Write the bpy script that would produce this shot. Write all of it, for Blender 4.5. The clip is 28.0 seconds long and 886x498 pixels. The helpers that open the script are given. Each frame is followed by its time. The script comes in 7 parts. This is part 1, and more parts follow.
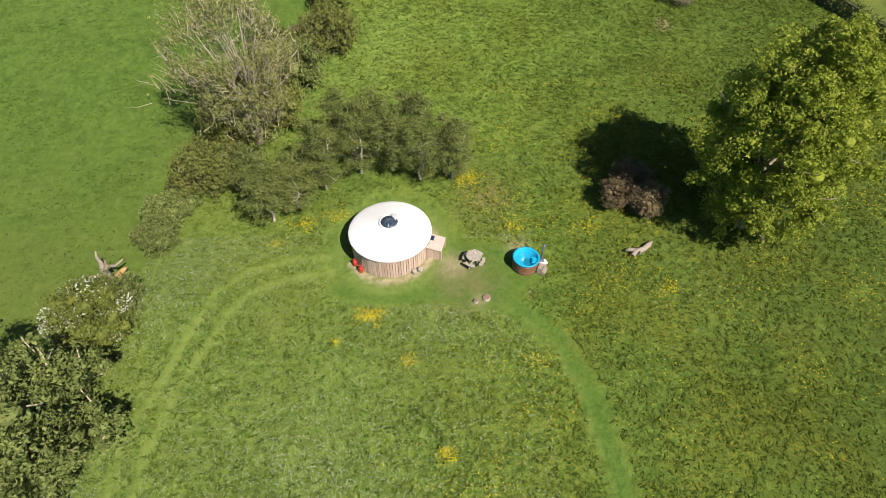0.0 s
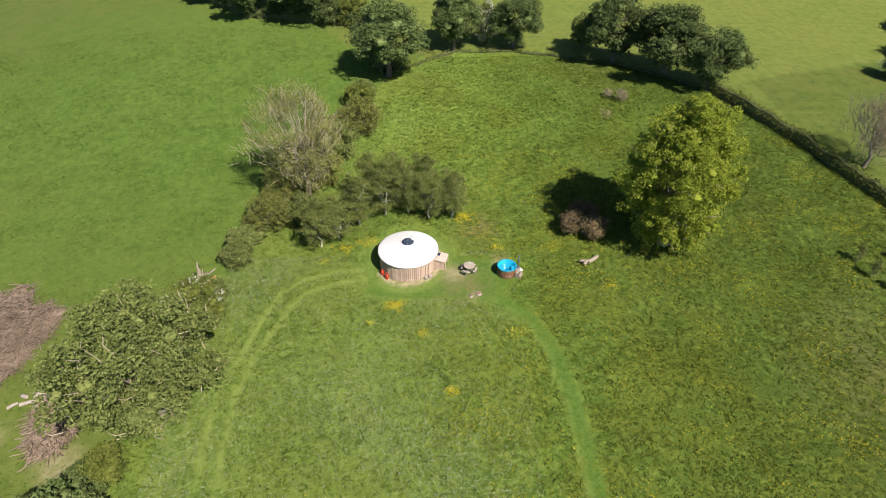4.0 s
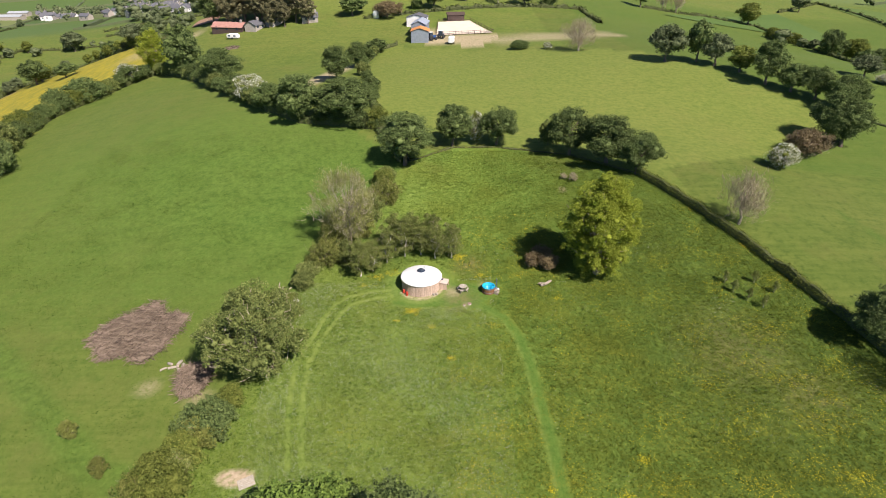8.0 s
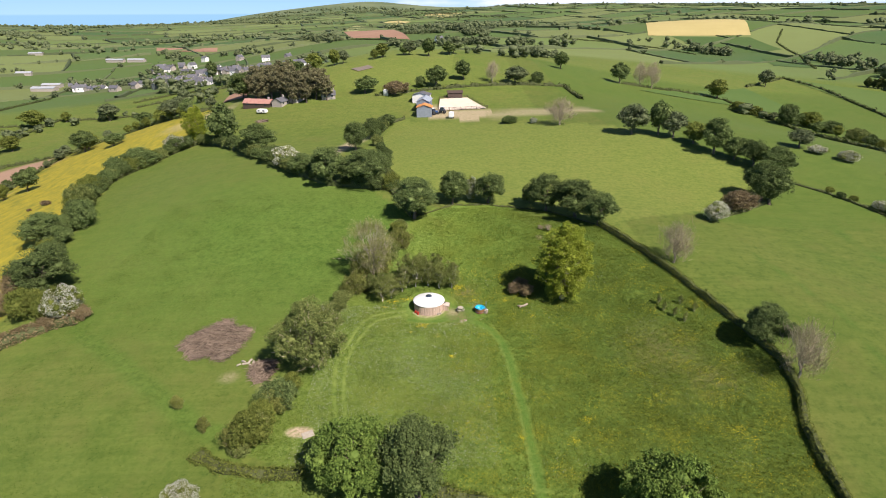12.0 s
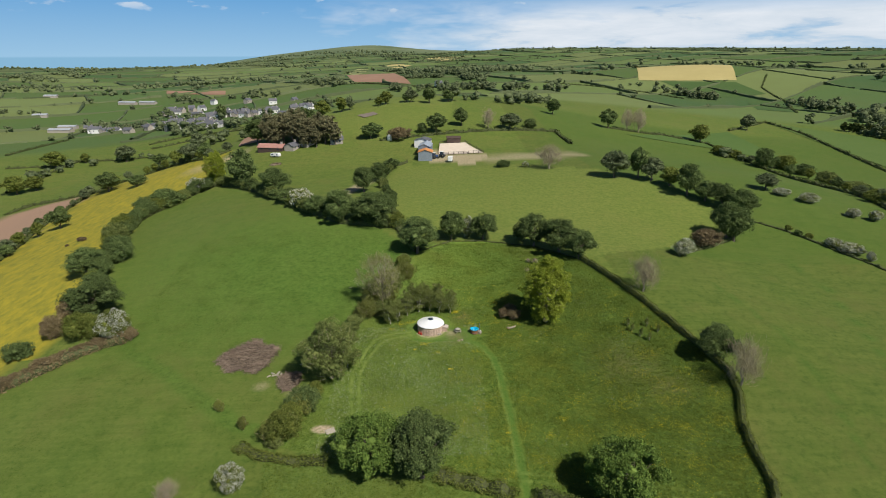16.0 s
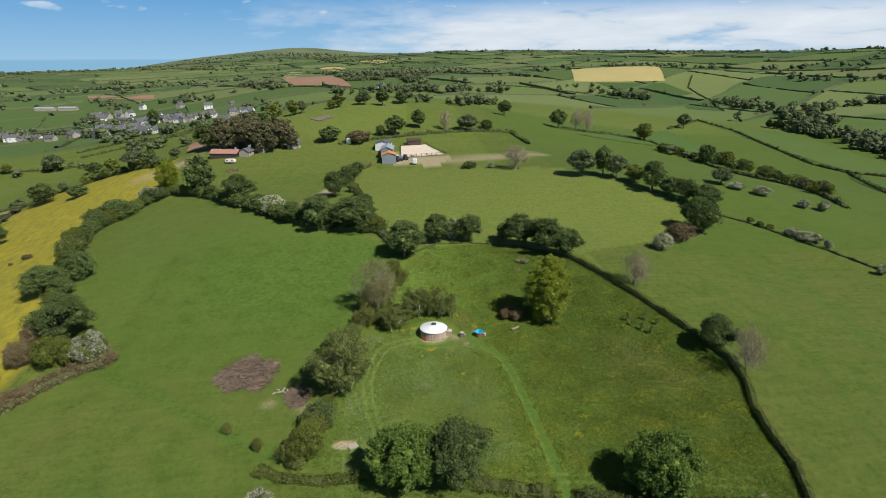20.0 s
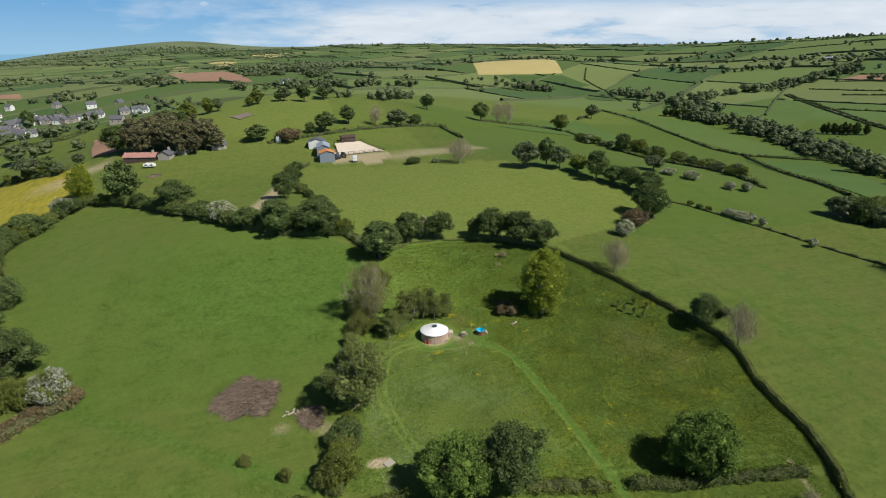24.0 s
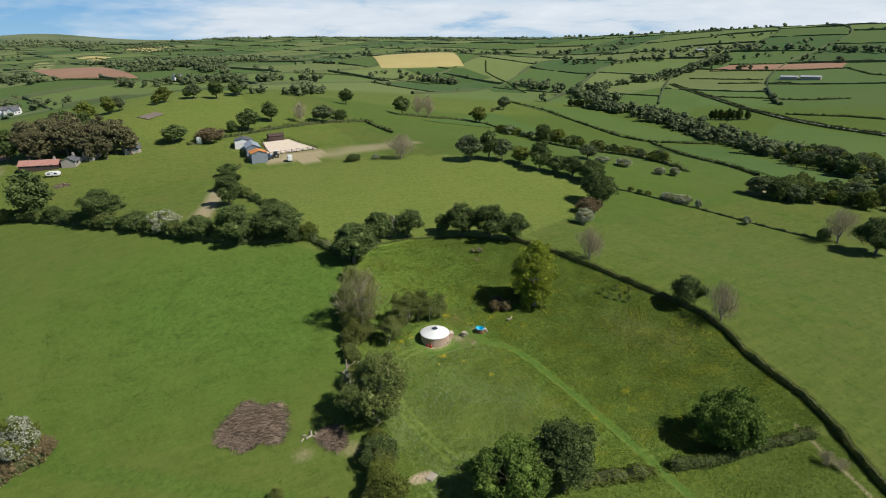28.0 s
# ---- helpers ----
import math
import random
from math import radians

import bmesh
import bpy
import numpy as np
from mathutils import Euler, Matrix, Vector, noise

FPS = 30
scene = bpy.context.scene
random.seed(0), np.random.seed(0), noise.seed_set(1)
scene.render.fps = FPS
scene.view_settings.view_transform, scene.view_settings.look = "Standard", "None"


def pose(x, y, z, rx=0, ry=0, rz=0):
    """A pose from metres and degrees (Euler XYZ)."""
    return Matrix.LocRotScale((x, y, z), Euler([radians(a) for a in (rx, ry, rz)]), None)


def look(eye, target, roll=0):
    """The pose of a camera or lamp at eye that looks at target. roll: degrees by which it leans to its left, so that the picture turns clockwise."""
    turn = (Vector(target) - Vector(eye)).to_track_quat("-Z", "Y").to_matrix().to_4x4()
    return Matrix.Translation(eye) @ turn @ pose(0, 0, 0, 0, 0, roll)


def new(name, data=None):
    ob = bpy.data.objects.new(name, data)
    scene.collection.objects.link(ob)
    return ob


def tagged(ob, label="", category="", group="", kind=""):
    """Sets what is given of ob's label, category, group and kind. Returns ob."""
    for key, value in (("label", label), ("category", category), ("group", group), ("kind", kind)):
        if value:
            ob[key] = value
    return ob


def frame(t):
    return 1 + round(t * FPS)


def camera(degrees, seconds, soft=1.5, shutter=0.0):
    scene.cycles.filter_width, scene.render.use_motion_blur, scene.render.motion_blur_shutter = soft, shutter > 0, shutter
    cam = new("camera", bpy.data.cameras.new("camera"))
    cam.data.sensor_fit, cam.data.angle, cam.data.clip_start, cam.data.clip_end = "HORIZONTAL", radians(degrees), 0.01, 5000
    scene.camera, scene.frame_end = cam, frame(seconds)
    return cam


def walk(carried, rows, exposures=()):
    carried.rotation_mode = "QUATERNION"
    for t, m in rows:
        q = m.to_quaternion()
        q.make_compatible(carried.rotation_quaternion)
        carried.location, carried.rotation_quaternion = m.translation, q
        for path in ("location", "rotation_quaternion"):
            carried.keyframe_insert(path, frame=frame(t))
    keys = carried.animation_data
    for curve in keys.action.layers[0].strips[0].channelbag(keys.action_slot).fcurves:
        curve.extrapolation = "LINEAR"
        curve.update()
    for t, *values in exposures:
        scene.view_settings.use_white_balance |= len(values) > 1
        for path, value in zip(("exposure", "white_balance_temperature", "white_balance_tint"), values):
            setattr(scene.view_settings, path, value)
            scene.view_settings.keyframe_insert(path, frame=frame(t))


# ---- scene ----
cam = camera(76.3, 28.0, 1.0)
METRES, EYE, TILT, LEAN, TURN = 134.0, 28.5, -48.3, 0.1, 0.0
ROWS = [
    (0.0, 0.0, 0.0, 0.0, 0.0, 0.0, -0.0),
    (0.5, -0.0019, -0.009, -0.006, -0.14, 1.27, 0.25),
    (1.0, -0.0028, -0.0188, -0.0116, -0.19, 2.43, 0.31),
    (1.5, -0.0028, -0.0304, -0.0174, -0.21, 3.58, 0.18),
    (2.0, -0.0033, -0.0429, -0.0244, -0.29, 4.89, 0.26),
    (2.5, -0.0039, -0.0557, -0.0322, -0.34, 6.23, 0.36),
    (4.5, -0.0055, -0.1195, -0.0723, -0.3, 11.73, 0.56),
    (5.0, -0.0056, -0.1393, -0.0839, -0.26, 13.04, 0.59),
    (5.5, -0.0066, -0.1597, -0.0959, -0.32, 14.28, 0.6),
    (6.0, -0.0075, -0.1807, -0.1084, -0.35, 15.51, 0.64),
    (6.5, -0.0079, -0.2022, -0.1205, -0.35, 16.6, 0.59),
    (7.0, -0.0075, -0.2239, -0.1324, -0.28, 17.6, 0.55),
    (7.5, -0.0087, -0.2451, -0.1452, -0.34, 18.63, 0.52),
    (8.0, -0.0086, -0.2657, -0.1569, -0.27, 19.57, 0.5),
    (8.5, -0.0093, -0.2854, -0.1683, -0.24, 20.42, 0.5),
    (9.0, -0.0095, -0.3051, -0.1797, -0.18, 21.2, 0.5),
    (9.5, -0.0101, -0.3246, -0.1921, -0.19, 22.01, 0.49),
    (10.0, -0.011, -0.3446, -0.2041, -0.2, 22.72, 0.49),
    (10.5, -0.0118, -0.3646, -0.2168, -0.23, 23.47, 0.46),
    (11.0, -0.0124, -0.3847, -0.2296, -0.24, 24.2, 0.47),
    (11.5, -0.0129, -0.4058, -0.2416, -0.22, 24.83, 0.49),
    (12.0, -0.0133, -0.4256, -0.255, -0.27, 25.63, 0.49),
    (12.5, -0.0141, -0.4456, -0.2673, -0.29, 26.31, 0.49),
    (14.5, -0.0148, -0.5107, -0.3038, -0.31, 28.42, 0.48),
    (15.0, -0.0151, -0.5221, -0.3108, -0.32, 28.76, 0.49),
    (15.5, -0.0152, -0.53, -0.3162, -0.34, 29.08, 0.49),
    (16.0, -0.0152, -0.5343, -0.3197, -0.37, 29.37, 0.48),
    (16.5, -0.0167, -0.5368, -0.3218, -0.53, 29.56, 0.59),
    (17.0, -0.0213, -0.5366, -0.322, -0.76, 29.64, 0.83),
    (17.5, -0.0299, -0.5348, -0.3202, -1.14, 29.69, 1.24),
    (18.0, -0.0426, -0.5329, -0.3182, -1.7, 29.72, 1.84),
    (18.5, -0.0584, -0.5303, -0.316, -2.38, 29.7, 2.62),
    (19.0, -0.075, -0.5274, -0.3134, -3.1, 29.61, 3.54),
    (19.5, -0.0921, -0.5234, -0.3106, -3.91, 29.52, 4.48),
    (20.0, -0.1087, -0.5192, -0.3071, -4.73, 29.38, 5.44),
    (20.5, -0.1254, -0.515, -0.3033, -5.58, 29.21, 6.43),
    (21.0, -0.1418, -0.511, -0.2991, -6.42, 29.04, 7.41),
    (21.5, -0.1577, -0.5067, -0.2942, -7.27, 28.84, 8.37),
    (23.5, -0.2227, -0.4883, -0.2732, -10.85, 27.92, 12.23),
    (24.0, -0.2384, -0.4832, -0.2673, -11.74, 27.68, 13.19),
    (24.5, -0.2535, -0.478, -0.2611, -12.65, 27.4, 14.14),
    (25.0, -0.2686, -0.4725, -0.2546, -13.59, 27.08, 15.11),
    (25.5, -0.2834, -0.4665, -0.2482, -14.53, 26.78, 16.09),
    (26.0, -0.2977, -0.46, -0.2411, -15.46, 26.41, 17.01),
    (26.5, -0.3119, -0.4534, -0.234, -16.42, 26.05, 17.98),
    (27.0, -0.3261, -0.4467, -0.2264, -17.39, 25.68, 18.94),
    (27.5, -0.3402, -0.4402, -0.2186, -18.39, 25.24, 19.91),
    (28.0, -0.3533, -0.4336, -0.2108, -19.35, 24.82, 20.83),
]
walk(cam, [(t, pose(0, 0, EYE, TILT, LEAN, TURN) @ pose(METRES * x, METRES * y, METRES * z, 90 + pitch, roll, yaw)) for t, x, y, z, yaw, pitch, roll in ROWS], [(0, 0.5, 6500, 15), (5, 0.55, 6500, 16), (9, 0.6, 6450, 20), (11, 0.6, 6450, 20), (12.5, 0.46, 6400, 18), (16, -0.03, 6280, 10), (28, -0.04, 6200, 9)])

# ---------------------------------------------------------------- daylight
SUN_UP, SUN_AZ = 48.0, 140.0
world = bpy.data.worlds.new("sky")
scene.world = world
world.use_nodes = True
wn = world.node_tree
sky = wn.nodes.new("ShaderNodeTexSky")
sky.sky_type, sky.sun_disc = "NISHITA", False
sky.sun_elevation, sky.sun_rotation = radians(SUN_UP), radians(SUN_AZ)
sky.altitude, sky.air_density, sky.dust_density, sky.ozone_density = 100, 1.0, 0.6, 1.5
wn.nodes["Background"].inputs[1].default_value = 0.042
wn.links.new(sky.outputs[0], wn.nodes["Background"].inputs[0])
sun = new("sun", bpy.data.lights.new("sun", "SUN"))
sun.data.energy, sun.data.angle, sun.data.color = 5.0, radians(0.53), (1.0, 0.94, 0.83)
az = radians(SUN_AZ)
toward = Vector((math.sin(az) * math.cos(radians(SUN_UP)), math.cos(az) * math.cos(radians(SUN_UP)), math.sin(radians(SUN_UP))))
sun.matrix_world = look(toward * 300, (0, 0, 0))

# ---------------------------------------------------------------- lie of the land: broad rises and hollows (x, y, spread, height)
BASE = 32.8
HOME_SLOPES = [(10, -16, 25, 1.4), (-21, -3, 25, -1.4), (-4, 23, 25, 1.1), (13, 24, 25, -2.6), (26, 11, 25, 3.8), (-23, 25, 25, -1.1), (-39, 18, 25, 1.6), (39, -21, 31, -7.3), (39, 21, 25, -12.4), (48, 3, 28, 8.1), (-32, 42, 25, -1.6), (19, 51, 25, 1.9), (44, 36, 26, 11.2), (7, 67, 26, -2.0), (-69, 28, 38, -3.7), (61, 59, 40, -7.1), (0, -90, 61, -2.0), (-37, 85, 41, 7.5), (90, -60, 66, 5.7), (-90, -60, 66, 3.9)]
FARM_SLOPES = [(110, 42, 62, -8.8), (0, 120, 55, -0.2), (72, 120, 68, 18.0), (-130, 60, 75, 10.4), (-12, 164, 79, -25.7), (-96, 140, 84, -2.4), (183, 37, 101, 15.7), (-80, 190, 103, 39.2), (63, 208, 109, -18.4), (-170, 148, 117, -41.1), (9, 260, 132, 41.3), (206, 190, 147, -20.0), (0, -300, 176, -27.9), (105, 294, 161, -10.3), (-300, -100, 178, -34.9), (306, 129, 178, 5.1), (-160, 310, 70, -16.0), (300, -200, 205, -51.7), (241, 367, 232, 10.5), (-104, 441, 239, 11.0)]
VALLEY_HILLS = [(398, 279, 261, -21.2), (-312, 460, 297, -59.5), (-102, 707, 382, 41.5), (366, 617, 120, -12.0), (366, 617, 385, -27.8), (-330, 640, 130, -6.0), (-110, 720, 130, 7.0), (822, 174, 460, -22.1), (686, 493, 458, -28.7), (468, 847, 523, 15.0), (-384, 902, 529, -29.0), (468, 870, 130, 17.0), (-7, 1120, 605, -6.7), (783, 940, 665, -9.7), (-620, 1060, 250, -7.0), (1175, 384, 676, 50.8), (800, 950, 200, -23.0), (1230, 700, 350, 10.0), (330, 1400, 250, -8.0), (129, 1515, 825, -34.5)]
FAR_HILLS = [(1245, 884, 833, 12.2), (1160, 1420, 350, -8.0), (1159, 1423, 1001, -0.7), (758, 1984, 1158, 18.3), (760, 2000, 350, 4.0), (320, 2400, 300, 13.0), (-1100, 2200, 350, -21.0), (80, 2700, 300, -15.0), (68, 2719, 1485, 47.2), (-1700, 2300, 400, 7.0), (-1753, 2356, 1607, -51.5), (-950, 3000, 350, -17.0), (-939, 3084, 1763, 22.3), (-1500, 2900, 350, -32.0), (-100, 3300, 350, -12.0), (-450, 3450, 450, 44.0)]
SKYLINE = [(-2700, 3900, 1000, -52), (-1700, 4500, 900, -45), (-359, 3402, 230, 22), (-64, 3469, 160, -13), (-990, 3300, 260, 20), (1650, 794, 300, -8)]
HILLS = np.array(HOME_SLOPES + FARM_SLOPES + VALLEY_HILLS + FAR_HILLS + SKYLINE, float)


def land(x, y):
    """Height of the ground at arrays of x and y."""
    x, y = np.asarray(x, float), np.asarray(y, float)
    z = np.full(np.broadcast(x, y).shape, BASE)
    for hx, hy, s, a in HILLS:
        z = z + a * np.exp(-((x - hx) ** 2 + (y - hy) ** 2) / (2 * s * s))
    return z


def gz(x, y):
    return float(land(x, y))


# ---------------------------------------------------------------- node helpers and materials
class Mat:
    """A small builder for node materials."""

    def __init__(self, name, rough=0.8, metal=0.0, spec=0.3):
        self.m = bpy.data.materials.new(name)
        self.m.use_nodes = True
        self.t = self.m.node_tree
        self.b = self.t.nodes["Principled BSDF"]
        self.b.inputs["Roughness"].default_value = rough
        self.b.inputs["Metallic"].default_value = metal
        self.b.inputs["Specular IOR Level"].default_value = spec

    def add(self, kind, **props):
        n = self.t.nodes.new(kind)
        for k, v in props.items():
            setattr(n, k, v)
        return n

    def put(self, socket, value):
        if isinstance(value, bpy.types.NodeSocket):
            self.t.links.new(value, socket)
        elif isinstance(value, (tuple, list)) and len(value) == 3 and socket.type == "RGBA":
            socket.default_value = (*value, 1)
        else:
            socket.default_value = value

    def place(self):
        return self.add("ShaderNodeTexCoord").outputs["Object"]

    def noise(self, scale, detail=4.0, rough=0.6, vec=None, warp=0.0):
        n = self.add("ShaderNodeTexNoise")
        self.put(n.inputs["Vector"], vec if vec is not None else self.place())
        n.inputs["Scale"].default_value, n.inputs["Detail"].default_value, n.inputs["Roughness"].default_value, n.inputs["Distortion"].default_value = scale, detail, rough, warp
        return n.outputs[0]

    def stretch(self, sx, sy, sz, turn=0.0):
        n = self.add("ShaderNodeMapping")
        self.put(n.inputs[0], self.place())
        n.inputs["Scale"].default_value = (sx, sy, sz)
        n.inputs["Rotation"].default_value = (0, 0, turn)
        return n.outputs[0]

    def ramp(self, fac, a, b):
        n = self.add("ShaderNodeMapRange")
        self.put(n.inputs[0], fac)
        n.inputs[1].default_value, n.inputs[2].default_value = a, b
        return n.outputs[0]

    def mix(self, fac, a, b, mode="MIX"):
        n = self.add("ShaderNodeMix", data_type="RGBA", blend_type=mode)
        self.put(n.inputs[0], fac)
        self.put(n.inputs[6], a)
        self.put(n.inputs[7], b)
        return n.outputs[2]

    def calc(self, op, a, b=0.0):
        n = self.add("ShaderNodeMath", operation=op)
        self.put(n.inputs[0], a)
        self.put(n.inputs[1], b)
        return n.outputs[0]

    def attr(self, name):
        n = self.add("ShaderNodeAttribute", attribute_name=name)
        s = self.add("ShaderNodeSeparateColor")
        self.put(s.inputs[0], n.outputs["Color"])
        return s.outputs[0], s.outputs[1], s.outputs[2], n.outputs["Alpha"]

    def colour(self, value):
        self.put(self.b.inputs["Base Color"], value)
        return self

    def bump(self, height, strength=0.4, distance=0.05):
        n = self.add("ShaderNodeBump")
        self.put(n.inputs["Height"], height)
        n.inputs["Strength"].default_value, n.inputs["Distance"].default_value = strength, distance
        self.put(self.b.inputs["Normal"], n.outputs[0])
        return self

    def island(self):
        return self.add("ShaderNodeNewGeometry").outputs["Random Per Island"]

    def each(self):
        return self.add("ShaderNodeObjectInfo").outputs["Random"]


def plain(name, a, b, scale=6.0, rough=0.8, metal=0.0, spec=0.3, bump=0.2):
    """Two close tones mixed by a coarse and a fine noise."""
    m = Mat(name, rough, metal, spec)
    f = m.calc("ADD", m.calc("MULTIPLY", m.noise(scale, 3), 0.6), m.calc("MULTIPLY", m.noise(scale * 7, 3), 0.4))
    m.colour(m.mix(m.ramp(f, 0.3, 0.7), a, b))
    if bump:
        m.bump(m.noise(scale * 9, 4), bump, 0.02)
    return m.m


def foliage(name, dark, light, accent=None, glow=0.25, rough=0.65):
    """Leaves: every leaf its own tone, each plant a little different, some light passing through."""
    m = Mat(name, rough, 0, 0.1)
    c = m.mix(m.island(), dark, light)
    c = m.mix(m.calc("MULTIPLY", m.ramp(m.noise(0.35, 2), 0.35, 0.7), 0.45), c, accent or light)
    n = m.add("ShaderNodeHueSaturation")
    m.put(n.inputs["Color"], c)
    v = m.add("ShaderNodeMapRange")
    m.put(v.inputs[0], m.each())
    v.inputs[3].default_value, v.inputs[4].default_value = 0.82, 1.18
    m.put(n.inputs["Value"], v.outputs[0])
    m.colour(n.outputs[0])
    tr = m.add("ShaderNodeBsdfTranslucent")
    m.put(tr.inputs[0], n.outputs[0])
    mx = m.add("ShaderNodeMixShader")
    mx.inputs[0].default_value = glow
    m.put(mx.inputs[1], m.b.outputs[0])
    m.put(mx.inputs[2], tr.outputs[0])
    m.put(m.t.nodes["Material Output"].inputs[0], mx.outputs[0])
    return m.m


LEAF_OAK = foliage("leaf_oak", (0.04, 0.066, 0.02), (0.175, 0.225, 0.075), (0.11, 0.15, 0.04), 0.14)
LEAF_FRESH = foliage("leaf_fresh", (0.12, 0.17, 0.022), (0.42, 0.46, 0.065), (0.28, 0.34, 0.036), 0.42)
LEAF_CHESTNUT = foliage("leaf_chestnut", (0.05, 0.095, 0.018), (0.21, 0.29, 0.06), (0.13, 0.205, 0.035), 0.15)
LEAF_SHRUB = foliage("leaf_shrub", (0.08, 0.11, 0.02), (0.235, 0.262, 0.058), (0.17, 0.19, 0.04))
LEAF_MAPLE = foliage("leaf_maple", (0.07, 0.1, 0.025), (0.28, 0.315, 0.1), (0.175, 0.21, 0.055), 0.25)
LEAF_BROWN = foliage("leaf_brown", (0.12, 0.09, 0.045), (0.32, 0.25, 0.135), (0.21, 0.165, 0.08))
LEAF_HEDGE = foliage("leaf_hedge", (0.04, 0.062, 0.016), (0.115, 0.14, 0.036), (0.085, 0.105, 0.026))
LEAF_GREY = foliage("leaf_grey", (0.2, 0.18, 0.09), (0.4, 0.35, 0.2), (0.3, 0.275, 0.13))
LEAF_WILLOW = foliage("leaf_willow", (0.17, 0.2, 0.05), (0.46, 0.46, 0.16), (0.34, 0.36, 0.11), 0.35)
LEAF_TWIGGY = foliage("leaf_twiggy", (0.115, 0.135, 0.028), (0.27, 0.285, 0.08), (0.19, 0.215, 0.05))
LEAF_BIRCH = foliage("leaf_birch", (0.095, 0.125, 0.03), (0.27, 0.3, 0.09), (0.185, 0.215, 0.055), 0.35)
LEAF_PINE = foliage("leaf_pine", (0.1, 0.1, 0.05), (0.27, 0.25, 0.13), (0.2, 0.18, 0.09), 0.25)
BLOSSOM = foliage("blossom", (0.5, 0.51, 0.4), (0.8, 0.79, 0.7), (0.68, 0.68, 0.56), 0.3)
# foliage for distant trees and hedges, paled in colour to imitate haze
LEAF_HAZED = foliage("leaf_hazed", (0.075, 0.098, 0.046), (0.18, 0.21, 0.1), (0.125, 0.155, 0.07), 0.2)
BARK = plain("bark", (0.10, 0.075, 0.055), (0.2, 0.16, 0.12), 3)
BARK_PALE = plain("bark_pale", (0.22, 0.18, 0.13), (0.4, 0.34, 0.26), 3)
BARK_WHITE = plain("bark_white", (0.4, 0.36, 0.3), (0.66, 0.62, 0.55), 4)
# twigs inside hedges, colour darkened to stand for shade under the leaves
INNER_SHADE = plain("shaded_inner_twigs", (0.05, 0.062, 0.02), (0.1, 0.112, 0.04), 3)
TWIG = plain("twig", (0.26, 0.21, 0.145), (0.46, 0.38, 0.28), 2)
TWIG_PALE = plain("twig_pale", (0.36, 0.3, 0.21), (0.56, 0.48, 0.36), 2)


def ground_material():
    m = Mat("grassland", 0.95, 0, 0.15)
    meadow, mown, soil, wheel = m.attr("cover")
    butter, plough, dry, far = m.attr("crop")
    tone, lush, moor, field_value = m.attr("sward")
    big, mid, fine = m.noise(0.035, 3), m.noise(0.28, 4), m.noise(2.2, 5, 0.7)
    finest = m.noise(9.0, 4, 0.75)
    # grazed pasture
    clump = m.noise(0.9, 5, 0.72)
    g = m.mix(m.ramp(mid, 0.32, 0.68), (0.098, 0.148, 0.024), (0.152, 0.196, 0.036))
    g = m.mix(m.ramp(big, 0.35, 0.7), g, (0.158, 0.184, 0.04))
    g = m.mix(m.calc("MULTIPLY", m.ramp(clump, 0.47, 0.7), 0.8), g, (0.05, 0.096, 0.014))
    g = m.mix(m.calc("MULTIPLY", m.ramp(m.noise(0.32, 6, 0.75), 0.52, 0.68), 0.45), g, (0.06, 0.1, 0.015))
    g = m.mix(m.calc("MULTIPLY", m.ramp(fine, 0.5, 0.72), 0.5), g, (0.175, 0.2, 0.05))
    rows = m.noise(0.5, 3, 0.6, m.stretch(0.18, 2.4, 1, 0.45))
    g = m.mix(m.calc("MULTIPLY", m.ramp(rows, 0.42, 0.68), 0.4), g, (0.075, 0.122, 0.019))
    g = m.mix(m.calc("MULTIPLY", m.ramp(m.noise(0.09, 6, 0.72), 0.5, 0.64), 0.4), g, (0.16, 0.16, 0.042))
    # longer, darker sward and paler sward
    g = m.mix(m.calc("MULTIPLY", lush, 0.75), g, m.mix(m.ramp(m.calc("ADD", m.calc("MULTIPLY", clump, 0.6), m.calc("MULTIPLY", fine, 0.4)), 0.4, 0.6), (0.046, 0.104, 0.014), (0.12, 0.2, 0.032)))
    g = m.mix(m.calc("MULTIPLY", tone, 0.5), g, m.mix(m.ramp(clump, 0.35, 0.65), (0.215, 0.245, 0.056), (0.14, 0.185, 0.034)))
    # unmown flowering meadow
    w = m.mix(m.ramp(m.calc("ADD", m.calc("MULTIPLY", fine, 0.55), m.calc("MULTIPLY", m.noise(0.8, 5, 0.75), 0.45)), 0.4, 0.6), (0.065, 0.125, 0.015), (0.185, 0.265, 0.046))
    w = m.mix(m.calc("MULTIPLY", m.ramp(m.noise(0.11, 4), 0.45, 0.68), 0.7), w, m.mix(m.ramp(finest, 0.4, 0.6), (0.075, 0.12, 0.014), (0.205, 0.24, 0.032)))
    w = m.mix(m.calc("MULTIPLY", m.ramp(m.noise(0.17, 3, 0.5), 0.6, 0.8), 0.3), w, (0.15, 0.125, 0.035))
    sep = m.add("ShaderNodeSeparateXYZ")
    m.put(sep.inputs[0], m.place())
    east = sep.outputs[0]
    gold = m.calc("MULTIPLY", m.ramp(m.noise(0.23, 5, 0.7), 0.46, 0.62), m.ramp(m.noise(5.0, 4, 0.7), 0.48, 0.6))
    gold = m.calc("MULTIPLY", m.calc("MULTIPLY", gold, 0.95), m.calc("MULTIPLY", m.ramp(east, -4.0, 9.0), m.ramp(sep.outputs[1], 46.0, 30.0)))
    w = m.mix(m.calc("MULTIPLY", gold, 0.7), w, (0.33, 0.28, 0.022))
    w = m.mix(m.calc("MULTIPLY", m.ramp(east, 6.0, -10.0), m.calc("MULTIPLY", m.ramp(m.noise(3.0, 5, 0.75), 0.42, 0.62), 0.5)), w, (0.195, 0.24, 0.07))
